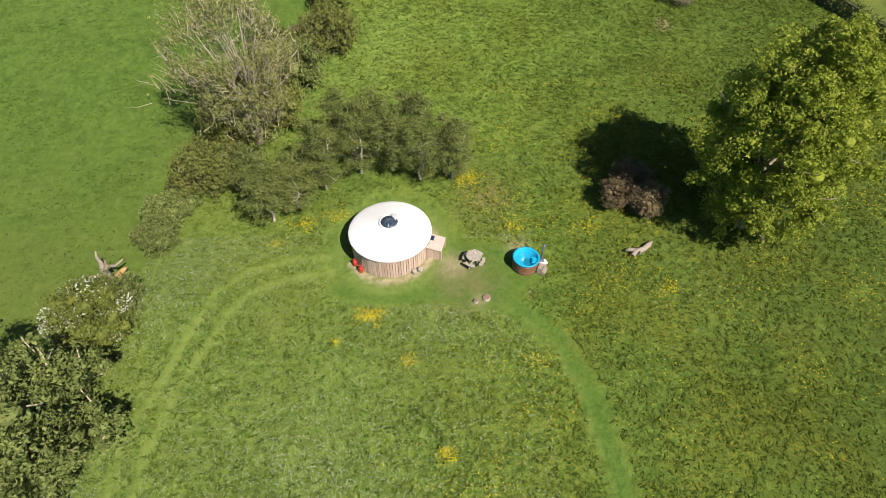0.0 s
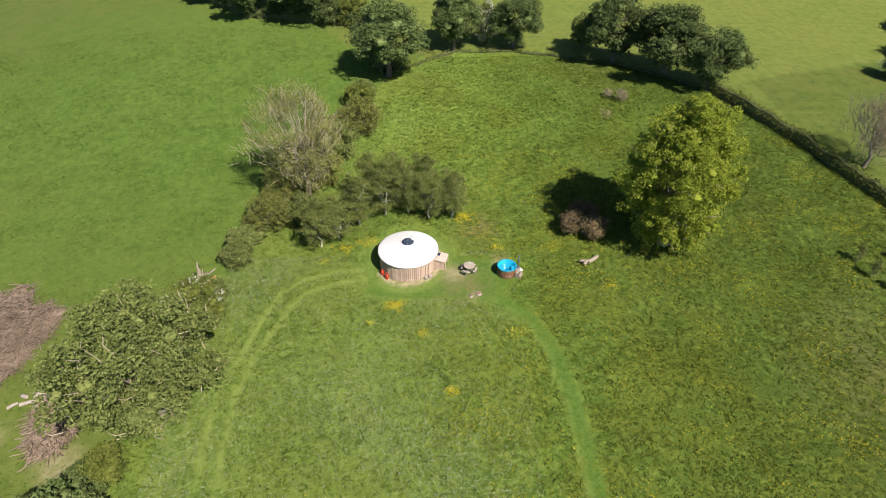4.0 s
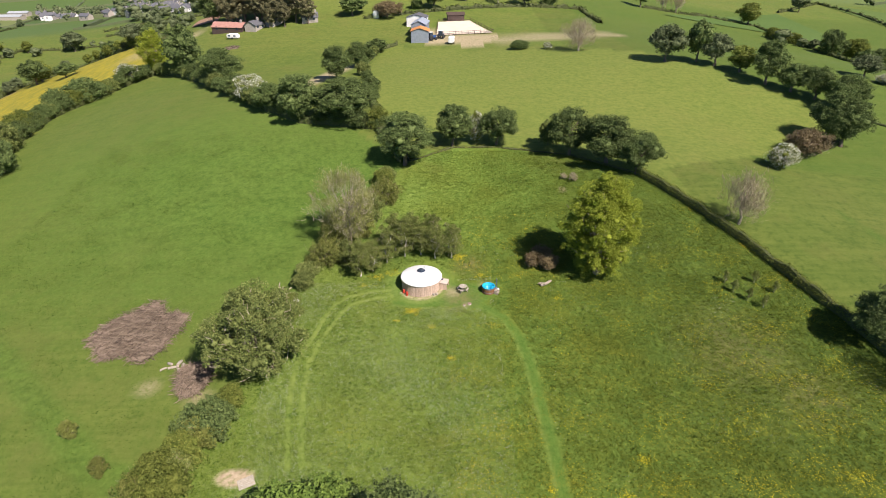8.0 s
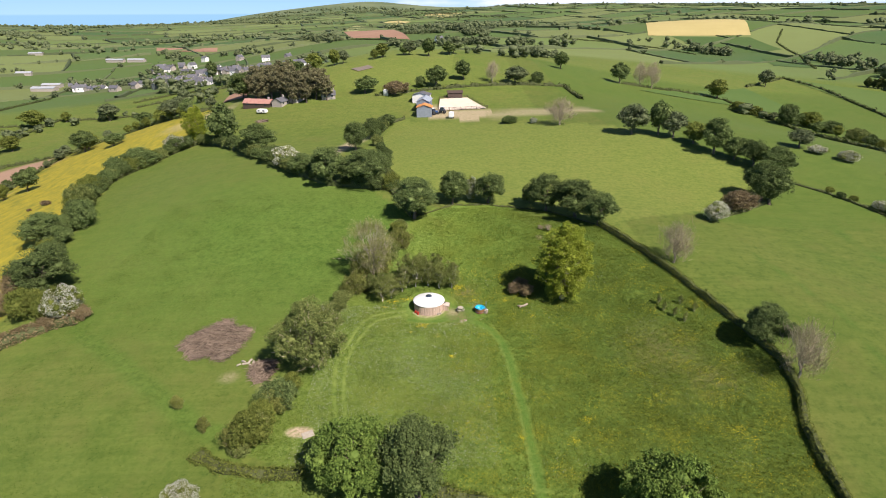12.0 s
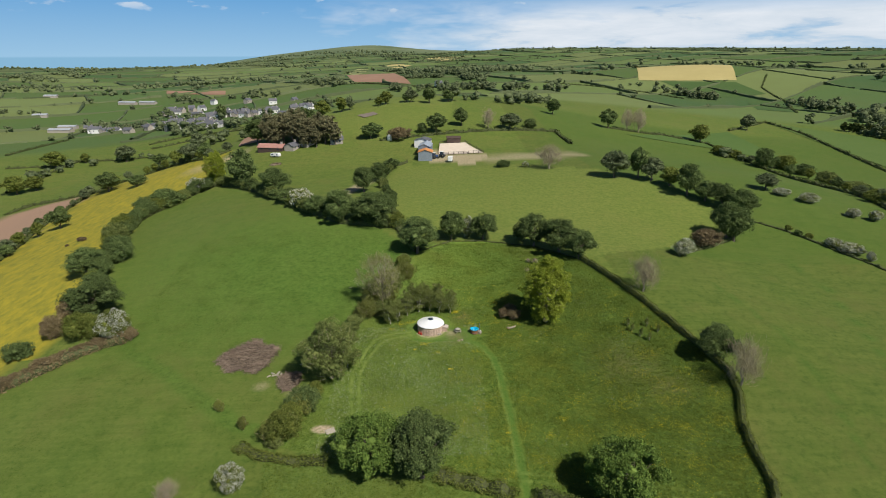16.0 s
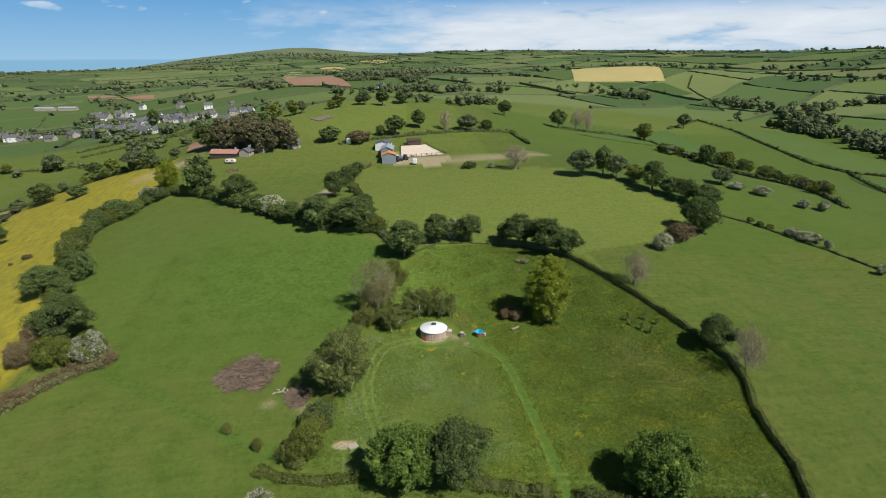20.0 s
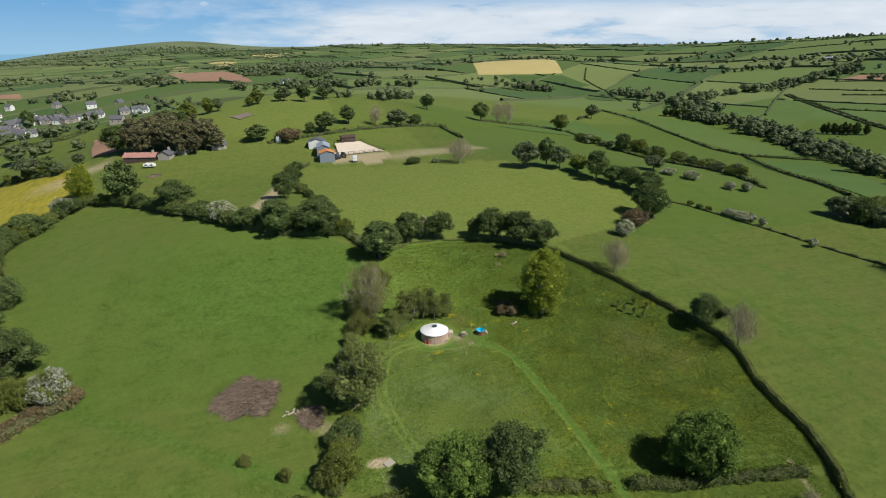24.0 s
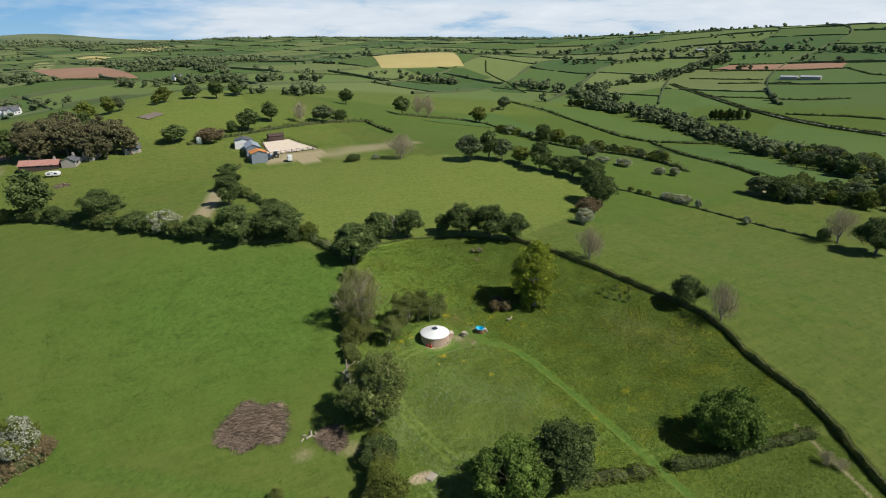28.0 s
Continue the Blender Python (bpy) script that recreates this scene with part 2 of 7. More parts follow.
    w = m.mix(m.calc("MULTIPLY", m.ramp(east, 2.0, 26.0), m.calc("MULTIPLY", m.ramp(m.noise(1.4, 5, 0.75), 0.3, 0.54), 0.85)), w, (0.058, 0.092, 0.014))
    g = m.mix(meadow, g, w)
    # each field's own multiplier on the ground colour
    value_rgb = m.add("ShaderNodeCombineColor")
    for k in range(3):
        m.put(value_rgb.inputs[k], field_value)
    g = m.mix(1.0, g, value_rgb.outputs[0], "MULTIPLY")
    # mown paths and worn wheel lines
    mow = m.mix(m.ramp(m.noise(3.5, 5, 0.7), 0.36, 0.64), (0.062, 0.132, 0.018), (0.102, 0.176, 0.03))
    g = m.mix(m.calc("MULTIPLY", mown, m.ramp(m.noise(1.6, 4), 0.2, 0.5)), g, mow)
    g = m.mix(m.calc("MULTIPLY", wheel, m.ramp(m.noise(0.8, 5, 0.75), 0.3, 0.58)), g, (0.195, 0.25, 0.058))
    # parched grass
    g = m.mix(m.calc("MULTIPLY", dry, m.ramp(m.noise(0.9, 5), 0.35, 0.6)), g, (0.2, 0.165, 0.075))
    # buttercups
    y = m.mix(m.ramp(m.noise(0.35, 6, 0.75, m.stretch(1.3, 0.6, 1, 0.5)), 0.36, 0.68), (0.2, 0.2, 0.03), (0.4, 0.32, 0.03))
    g = m.mix(butter, g, y)
    # bare soil
    s = m.mix(m.ramp(fine, 0.3, 0.7), (0.3, 0.19, 0.125), (0.4, 0.26, 0.175))
    g = m.mix(plough, g, s)
    d = m.mix(m.ramp(fine, 0.3, 0.7), (0.38, 0.28, 0.185), (0.56, 0.45, 0.32))
    g = m.mix(m.calc("MULTIPLY", soil, m.ramp(m.noise(2.0, 5), 0.2, 0.55)), g, d)
    # distant patchwork of fields
    p = m.stretch(1, 1, 0, 0)
    sx = m.add("ShaderNodeSeparateXYZ")
    m.put(sx.inputs[0], p)
    x, yy = sx.outputs[0], sx.outputs[1]
    u = m.calc("ADD", m.calc("ADD", m.calc("MULTIPLY", x, 0.88), m.calc("MULTIPLY", yy, 0.47)), m.calc("MULTIPLY", m.calc("SINE", m.calc("MULTIPLY", yy, 0.0061)), 42.0))
    v = m.calc("ADD", m.calc("SUBTRACT", m.calc("MULTIPLY", yy, 0.88), m.calc("MULTIPLY", x, 0.47)), m.calc("MULTIPLY", m.calc("SINE", m.calc("MULTIPLY", x, 0.0072)), 38.0))
    cv = m.calc("FLOOR", m.calc("DIVIDE", v, 118.0))
    cu = m.calc("FLOOR", m.calc("ADD", m.calc("DIVIDE", u, 165.0), m.calc("MULTIPLY", m.calc("SINE", m.calc("MULTIPLY", cv, 2.3)), 0.5)))
    cell = m.add("ShaderNodeCombineXYZ")
    m.put(cell.inputs[0], cu)
    m.put(cell.inputs[1], cv)
    wnz = m.add("ShaderNodeTexWhiteNoise", noise_dimensions="2D")
    m.put(wnz.inputs["Vector"], cell.outputs[0])
    cr = m.add("ShaderNodeValToRGB")
    cr.color_ramp.interpolation = "CONSTANT"
    el = cr.color_ramp.elements
    el[0].position, el[0].color = 0.0, (0.085, 0.135, 0.036, 1)
    el[1].position, el[1].color = 0.2, (0.13, 0.18, 0.052, 1)
    for pos, col in ((0.36, (0.064, 0.115, 0.036)), (0.5, (0.15, 0.182, 0.062)), (0.62, (0.1, 0.155, 0.042)), (0.74, (0.16, 0.2, 0.066)), (0.86, (0.09, 0.145, 0.042)), (0.96, (0.125, 0.175, 0.05))):
        e = el.new(pos)
        e.color = (*col, 1)
    m.put(cr.inputs[0], wnz.outputs["Value"])
    f = m.mix(m.calc("MULTIPLY", m.ramp(m.noise(0.012, 4), 0.4, 0.7), 0.3), cr.outputs[0], (0.12, 0.13, 0.045))
    g = m.mix(m.calc("MULTIPLY", far, m.calc("SUBTRACT", 1.0, m.calc("MAXIMUM", butter, plough))), g, f)
    g = m.mix(moor, g, m.mix(m.ramp(m.noise(0.004, 6, 0.65), 0.38, 0.62), (0.095, 0.125, 0.055), (0.16, 0.185, 0.09)))
    m.colour(g)
    hgt = m.calc("ADD", m.calc("MULTIPLY", finest, 0.5), m.calc("MULTIPLY", fine, m.calc("ADD", 0.35, m.calc("MULTIPLY", meadow, 0.9))))
    m.bump(hgt, 0.75, 0.15)
    return m.m


GRASSLAND = ground_material()


# ---------------------------------------------------------------- mesh helpers
def mesh_of(name, verts, faces, mats, index=None, smooth=False):
    me = bpy.data.meshes.new(name)
    me.from_pydata([tuple(v) for v in verts], [], [tuple(f) for f in faces])
    for m in mats if isinstance(mats, (list, tuple)) else [mats]:
        me.materials.append(m)
    if index is not None:
        me.polygons.foreach_set("material_index", index)
    if smooth:
        me.polygons.foreach_set("use_smooth", [True] * len(me.polygons))
    me.update()
    return me


def thing(name, x, y, z, turn=0.0, label="", category="", group="", kind=""):
    ob = new(name)
    ob.empty_display_size = 0.3
    ob.matrix_world = pose(x, y, z, 0, 0, turn)
    return tagged(ob, label, category, group, kind)


def part(name, source, material=None, parent=None, label="", at=None):
    """Links a bmesh or a ready mesh as one object under a thing or a part."""
    if isinstance(source, bmesh.types.BMesh):
        me = bpy.data.meshes.new(name)
        source.to_mesh(me)
        source.free()
        if material:
            me.materials.append(material)
    else:
        me = source
    ob = new(name, me)
    ob.parent = parent
    if at is not None:
        ob.matrix_basis = at
    return tagged(ob, label)


def box(sx, sy, sz, x=0, y=0, z=0, bevel=0.0, turn=0.0):
    """A box whose base is at z, with bevelled edges."""
    bm = bmesh.new()
    bmesh.ops.create_cube(bm, size=1)
    bmesh.ops.scale(bm, vec=(sx, sy, sz), verts=bm.verts)
    if bevel:
        bmesh.ops.bevel(bm, geom=bm.edges[:], offset=bevel, segments=1, affect="EDGES")
    bmesh.ops.transform(bm, matrix=pose(x, y, z + sz / 2, 0, 0, turn), verts=bm.verts)
    return bm


def lathe(profile, sides=32):
    """Turns (radius, height) pairs round the z axis."""
    bm = bmesh.new()
    rings = []
    for r, z in profile:
        rings.append([bm.verts.new((r * math.cos(2 * math.pi * k / sides), r * math.sin(2 * math.pi * k / sides), z)) for k in range(sides)] if r > 1e-4 else [bm.verts.new((0, 0, z))])
    for a, b in zip(rings, rings[1:]):
        for k in range(sides):
            q = [a[k % len(a)], a[(k + 1) % len(a)], b[(k + 1) % len(b)], b[k % len(b)]]
            q = list(dict.fromkeys(q))
            if len(q) > 2:
                bm.faces.new(q)
    bmesh.ops.recalc_face_normals(bm, faces=bm.faces)
    for f in bm.faces:
        f.smooth = True
    return bm


def join(*bms):
    out = bmesh.new()
    for b in bms:
        me = bpy.data.meshes.new("tmp")
        b.to_mesh(me)
        b.free()
        out.from_mesh(me)
        bpy.data.meshes.remove(me)
    return out


def tube(points, radii, sides=6):
    """Verts and faces of a tapered tube along points."""
    pts = np.array(points, float)
    vs, fs = [], []
    for i, p in enumerate(pts):
        d = pts[min(i + 1, len(pts) - 1)] - pts[max(i - 1, 0)]
        d = d / (np.linalg.norm(d) + 1e-9)
        a = np.cross(d, (0, 0, 1.0) if abs(d[2]) < 0.9 else (1.0, 0, 0))
        a /= np.linalg.norm(a)
        b = np.cross(d, a)
        for k in range(sides):
            t = 2 * math.pi * k / sides
            vs.append(p + radii[i] * (math.cos(t) * a + math.sin(t) * b))
    for i in range(len(pts) - 1):
        for k in range(sides):
            fs.append((i * sides + k, i * sides + (k + 1) % sides, (i + 1) * sides + (k + 1) % sides, (i + 1) * sides + k))
    fs.append(tuple(range((len(pts) - 1) * sides, len(pts) * sides)))
    return vs, fs


def merge(pieces):
    """Joins several (verts, faces) into one."""
    vs, fs = [], []
    for v, f in pieces:
        n = len(vs)
        vs.extend(v)
        fs.extend(tuple(i + n for i in q) for q in f)
    return vs, fs


def leaf_quads(rng, pos, nrm, size, long=1.5):
    """One small leaf spray, a bent diamond of two faces' width, at every place."""
    n = len(pos)
    nrm = nrm / (np.linalg.norm(nrm, axis=1, keepdims=True) + 1e-9)
    r = rng.normal(size=(n, 3))
    a = np.cross(nrm, r)
    a /= np.linalg.norm(a, axis=1, keepdims=True) + 1e-9
    b = np.cross(nrm, a)
    s = (size * rng.uniform(0.6, 1.35, n))[:, None]
    v = np.stack([pos - a * s * long * 0.5, pos + b * s * 0.42 + nrm * s * 0.12, pos + a * s * long * 0.5 - nrm * s * 0.1, pos - b * s * 0.42 + nrm * s * 0.12], 1).reshape(-1, 3)
    f = np.arange(4 * n).reshape(n, 4)
    return v.tolist(), f.tolist()


def lump(c, r, rng, nu=7, nv=5):
    """A rough rounded body inside a clump of leaves."""
    vs, fs = [], []
    for j in range(nv + 1):
        th = math.pi * j / nv
        for k in range(nu):
            ph = 2 * math.pi * k / nu
            q = r * rng.uniform(0.8, 1.05)
            vs.append((c[0] + q * math.sin(th) * math.cos(ph), c[1] + q * math.sin(th) * math.sin(ph), c[2] + q * 0.85 * math.cos(th)))
    for j in range(nv):
        for k in range(nu):
            fs.append((j * nu + k, (j + 1) * nu + k, (j + 1) * nu + (k + 1) % nu, j * nu + (k + 1) % nu))
    return vs, fs


def crown_blobs(rng, count, w, z0, z1, spread=0.17, shape=1.0, hollow=0.55):
    """Centres and radii of leaf clumps that fill an uneven crown of width w between two heights."""
    c, out = (z0 + z1) / 2, []
    lobes = rng.uniform(0.74, 1.14, 9)
    for i in range(count):
        d = rng.normal(size=3)
        d /= np.linalg.norm(d)
        q = rng.uniform(hollow, 1.0) ** 0.6
        k = lobes[int((math.atan2(d[1], d[0]) / (2 * math.pi) + 0.5) * 8.99)]
        taper = 1 - shape * 0.35 * max(0.0, d[2]) - 0.12 * max(0.0, -d[2])
        rb = w * spread * rng.uniform(0.55, 1.5)
        out.append((np.array([d[0] * (w / 2 - rb * 0.7) * q * k * taper, d[1] * (w / 2 - rb * 0.7) * q * k * taper, c + d[2] * ((z1 - z0) / 2 - rb * 0.55) * q * (0.9 + 0.1 * k)]), rb))
    return out


def leafy(rng, blobs, per, size, outward=0.9, fill=0.35):
    """Leaves over clumps, set mostly on their outer and upper sides."""
    pos, nrm = [], []
    for c, rb in blobs:
        n = max(6, int(per * rng.uniform(0.8, 1.2)))
        d = rng.normal(size=(n, 3))
        d[:, 2] += 0.35
        d /= np.linalg.norm(d, axis=1, keepdims=True)
        q = rb * (1 - fill * rng.uniform(0, 1, (n, 1)) ** 2) * rng.uniform(0.92, 1.18, (n, 1))
        pos.append(c + d * q * np.array([1, 1, 0.88]))
        nrm.append(d * outward + rng.normal(size=(n, 3)) * 0.55)
    return leaf_quads(rng, np.concatenate(pos), np.concatenate(nrm), size)


def knobby(rng, blobs, count, share):
    """Smaller clumps budding from the outer side of each clump."""
    out = []
    for c, rb in blobs:
        for _ in range(count):
            d = rng.normal(size=3) + np.array([0, 0, 0.3])
            d /= np.linalg.norm(d)
            out.append((c + d * rb * rng.uniform(0.7, 0.98) * np.array([1, 1, 0.9]), rb * share * rng.uniform(0.65, 1.35)))
    return out


def timber(rng, h, blobs, r0, fork=0.3, limbs=7, sides=7, lean=0.02):
    """Trunk with limbs that reach into the crown."""
    top = h * 0.72
    spine = [np.array([lean * h * math.sin(2.0 * k) * k, lean * h * math.cos(1.3 * k) * k, top * k / 5]) for k in range(6)]
    pieces = [tube([spine[0] - (0, 0, 0.4)] + spine, [r0 * 1.5] + [r0 * q for q in (1.25, 0.9, 0.72, 0.52, 0.35, 0.12)], sides)]
    pick = rng.permutation(len(blobs))[:limbs]
    for i in pick:
        c = blobs[i][0]
        f = rng.uniform(fork, 0.75)
        s = spine[0] * (1 - f) + spine[5] * f
        if c[2] < s[2] + 0.2:
            s = spine[0] * 0.7 + spine[5] * 0.3
        midp = s * 0.5 + c * 0.5 + np.array([0, 0, -0.06 * h]) + rng.normal(size=3) * 0.02 * h
        rr = r0 * 0.42 * (1.1 - f)
        pieces.append(tube([s, midp, c], [rr, rr * 0.65, rr * 0.2], 5))
    return merge(pieces)


TREES = {}


def species(key, name, seed, leaf, bark, w=9.0, h=10.0, z0=1.6, count=60, per=95, size=0.34, r0=0.28, spread=0.17, shape=1.0, hollow=0.55, limbs=8, core=0.7, extra=None, share=0.0, twigs=0, fill=0.35, knobs=0, twig_r=0.017, twig_len=1.0):
    """Builds the meshes of one kind of tree, 10 m high: trunk, crown and what else it bears."""
    rng = np.random.default_rng(seed)
    blobs = crown_blobs(rng, count, w, z0, h, spread, shape, hollow)
    parts = [("trunk", mesh_of(key + "_trunk", *timber(rng, h, blobs, r0, limbs=limbs), bark, smooth=True))]
    pieces = []
    if core:
        pieces += [lump(c, rb * core, rng) for c, rb in blobs]
    if per:
        pieces.append(leafy(rng, knobby(rng, blobs, knobs, 0.42) if knobs else blobs, per, size, fill=fill))
    if pieces:
        parts.append(("crown", mesh_of(key + "_crown", *merge(pieces), leaf)))
    if twigs:
        tw = []
        for i in range(twigs):
            c, rb = blobs[rng.integers(len(blobs))]
            d = c / np.array([w / 2, w / 2, h]) + rng.normal(size=3) * 0.35 + np.array([0, 0, 0.35])
            d /= np.linalg.norm(d)
            s = c - d * rb * rng.uniform(0.3, 1.0) + rng.normal(size=3) * rb * 0.45
            e = s + d * rb * twig_len * rng.uniform(0.7, 1.25)
            k = (s + e) / 2 + rng.normal(size=3) * rb * 0.12
            tw.append(tube([s, k, e], [twig_r, twig_r * 0.7, twig_r * 0.24], 3))
        parts.append(("branching", mesh_of(key + "_branching", *merge(tw), extra or TWIG)))
    elif extra:
        parts.append(("blossom", mesh_of(key + "_blossom", *leafy(rng, [b for b in blobs if b[0][2] > z0 + 0.2 * (h - z0)][: int(len(blobs) * share)], per, size * 0.95, fill=0.1), extra)))
    TREES.setdefault(key, []).append((name, w, h, parts))


def tree(key, x, y, height, width, label, category="tree", turn=None, group="", sink=0.1):
    """Stands one tree of a kind on the ground at its own height and width."""
    kinds = TREES[key]
    i = int(abs(x * 7.3 + y * 3.1)) % len(kinds)
    name, w, h, parts = kinds[i]
    ob = new(name)
    ob.empty_display_size = 0.5
    ob.matrix_world = pose(x, y, gz(x, y) - sink, 0, 0, turn if turn is not None else (x * 37 + y * 53) % 360) @ Matrix.Diagonal((width / w, width / w, height / h, 1))
    tagged(ob, label, category, group)
    for pname, me in parts:
        o = new(pname, me)
        o.parent = ob
        if pname in ("branching", "blossom"):
            o["kind"] = "stuff"
    return ob


species("oak", "oak_tree", 1, LEAF_OAK, BARK, count=62, per=44, size=0.17, spread=0.125, shape=1.0, hollow=0.6, core=0.5, fill=0.3, limbs=14, knobs=10)
species("oak", "oak_tree", 2, LEAF_OAK, BARK, count=72, per=44, size=0.17, spread=0.115, shape=1.1, hollow=0.6, core=0.5, fill=0.3, limbs=14, knobs=9)
species("oak", "oak_tree", 3, LEAF_OAK, BARK, count=55, per=44, size=0.17, spread=0.135, shape=0.8, hollow=0.6, core=0.5, fill=0.3, limbs=14, knobs=11)
species("field", "field_tree", 4, LEAF_HAZED, BARK, count=44, per=62, size=0.4, spread=0.16, hollow=0.45, core=0.6, fill=0.5)
species("field", "field_tree", 5, LEAF_OAK, BARK, count=50, per=58, size=0.4, spread=0.145, shape=0.6, hollow=0.45, core=0.6, fill=0.5)
species("field", "field_tree", 25, LEAF_SHRUB, BARK, count=46, per=60, size=0.4, spread=0.15, shape=1.2, hollow=0.45, core=0.6, fill=0.5)
species("ash", "ash_tree", 6, LEAF_FRESH, BARK_PALE, w=8.0, h=12.0, z0=-0.7, count=210, per=60, size=0.088, r0=0.3, spread=0.085, shape=1.05, hollow=0.35, limbs=40, core=0.35, fill=0.5, knobs=9, twigs=160, extra=TWIG, twig_r=0.03)
species("chestnut", "chestnut_tree", 7, LEAF_CHESTNUT, BARK, w=10, h=10, z0=0.5, count=85, per=40, size=0.2, spread=0.105, shape=0.75, hollow=0.68, core=0.5, fill=0.25, limbs=14, knobs=10)
species("maple", "maple_tree", 19, LEAF_MAPLE, BARK_PALE, w=10, h=10, z0=0.3, count=95, per=48, size=0.125, spread=0.105, shape=0.9, hollow=0.4, core=0.3, fill=0.5, limbs=40, knobs=9, twigs=170, extra=TWIG_PALE, twig_r=0.032, twig_len=1.3)
species("willow", "willow_tree", 8, LEAF_WILLOW, BARK_PALE, w=10, h=12, z0=0.6, count=150, per=110, size=0.115, r0=0.28, spread=0.09, shape=0.7, hollow=0.35, limbs=60, core=0, twigs=1300, extra=TWIG_PALE, fill=0.9, twig_r=0.022, twig_len=1.05)
species("bare", "bare_tree", 9, LEAF_GREY, BARK_PALE, w=9, h=9, z0=0.9, count=60, per=46, size=0.12, r0=0.2, spread=0.13, shape=0.5, hollow=0.2, limbs=50, core=0, twigs=900, fill=0.95, twig_r=0.024, twig_len=1.0)
species("hawthorn", "hawthorn", 10, LEAF_SHRUB, BARK, w=7, h=6, z0=0.2, count=80, per=140, size=0.15, r0=0.14, spread=0.12, hollow=0.5, extra=BLOSSOM, share=0.58, core=0.5, fill=0.5)
species("hawthorn", "hawthorn", 26, LEAF_SHRUB, BARK, w=7, h=6, z0=0.2, count=70, per=140, size=0.15, r0=0.14, spread=0.13, shape=0.6, hollow=0.5, extra=BLOSSOM, share=0.75, core=0.5, fill=0.5)
species("may", "hawthorn", 24, LEAF_SHRUB, BARK, w=7, h=6, z0=0.0, count=80, per=150, size=0.12, r0=0.14, spread=0.12, hollow=0.5, extra=BLOSSOM, share=0.16, core=0.5, fill=0.5)
species("shrub", "hedgerow_shrub", 11, LEAF_SHRUB, BARK, w=7, h=5, z0=-0.1, count=38, per=34, size=0.2, r0=0.1, spread=0.155, shape=0.5, hollow=0.5, core=0.45, fill=0.4, knobs=8)
species("shrub", "hedgerow_shrub", 12, LEAF_MAPLE, BARK, w=7, h=5, z0=-0.1, count=40, per=34, size=0.2, r0=0.1, spread=0.15, shape=0.8, hollow=0.5, core=0.45, fill=0.4, knobs=8)
species("shrub", "hedgerow_shrub", 28, LEAF_OAK, BARK, w=7, h=5, z0=-0.1, count=36, per=34, size=0.2, r0=0.1, spread=0.16, shape=0.3, hollow=0.5, core=0.45, fill=0.4, knobs=8)
species("twiggy", "twiggy_shrub", 21, LEAF_TWIGGY, BARK, w=7, h=5, z0=-0.1, count=34, per=40, size=0.17, r0=0.1, spread=0.165, shape=0.9, hollow=0.5, core=0.35, fill=0.5, knobs=8, twigs=160, twig_r=0.02)
species("twiggy", "twiggy_shrub", 29, LEAF_MAPLE, BARK, w=7, h=5, z0=-0.1, count=30, per=40, size=0.17, r0=0.1, spread=0.175, shape=1.1, hollow=0.5, core=0.35, fill=0.5, knobs=8, twigs=160, twig_r=0.02)
species("brown", "bramble_shrub", 13, LEAF_BROWN, BARK, w=7, h=5, z0=-0.1, count=60, per=26, size=0.15, r0=0.1, spread=0.12, shape=0.6, hollow=0.45, core=0.4, fill=0.5, knobs=8, twigs=400, twig_r=0.02)
species("birch", "birch_tree", 14, LEAF_BIRCH, BARK_WHITE, w=4.4, h=8, z0=0.4, count=90, per=130, size=0.085, r0=0.085, spread=0.1, shape=1.0, hollow=0.15, limbs=16, core=0, fill=0.95, twigs=200, twig_r=0.014)
species("birch", "birch_tree", 15, LEAF_BIRCH, BARK_WHITE, w=4.4, h=8, z0=0.6, count=85, per=130, size=0.085, r0=0.08, spread=0.1, shape=1.2, hollow=0.15, limbs=16, core=0, fill=0.95, twigs=200, twig_r=0.014)
species("fir", "conifer", 30, LEAF_HEDGE, BARK, w=5, h=10, z0=0.1, count=60, per=60, size=0.3, spread=0.13, shape=2.2, hollow=0.3, core=0.6, fill=0.5)
species("pine", "pine_tree", 16, LEAF_PINE, BARK, w=8, h=13, z0=1.8, count=48, per=34, size=0.24, spread=0.125, shape=0.7, hollow=0.45, core=0.5, fill=0.4, knobs=7)
species("pine", "pine_tree", 27, LEAF_PINE, BARK, w=8, h=13, z0=2.6, count=40, per=34, size=0.24, spread=0.135, shape=0.4, hollow=0.45, core=0.5, fill=0.4, knobs=7)

# ---------------------------------------------------------------- plan: hedge lines and tracks (x, y)
EAST_HEDGE = [(33.7, 53.2), (37.0, 45.5), (39.8, 39.1), (43.2, 30.5), (45.9, 22.5), (48.0, 16.0), (49.8, 7.8), (48.7, 1.5), (46.0, -5.0), (45.0, -11.0), (44.6, -16.5), (42.5, -22.5), (39.7, -27.5), (36.5, -34.0), (30.0, -50.0)]
NORTH_HEDGE = [(33.7, 53.2), (23.6, 62.8), (10.3, 67.6), (1.7, 67.6), (-7.4, 61.2)]
WEST_LINE = [(-7.4, 61.2), (-10.8, 53.0), (-14.3, 45.5), (-16.7, 38.3), (-18.4, 31.4), (-19.9, 27.0), (-21.3, 20.7), (-22.7, 15.0), (-23.5, 8.0), (-24.3, 3.0), (-26.0, -2.0), (-28.0, -6.0)]
NW_HEDGE = [(-7.4, 61.2), (-13.6, 76.6), (-20.9, 77.6), (-30.0, 79.0), (-37.8, 85.6), (-47.0, 96.1), (-59.0, 114.0), (-78.0, 138.8), (-92.1, 149.4), (-97.8, 141.8)]
FAR_WEST = [(-97.8, 141.8), (-103.6, 126.2), (-107.5, 113.4), (-101.3, 88.7), (-93.9, 67.0), (-86.8, 46.6), (-78.8, 31.0)]
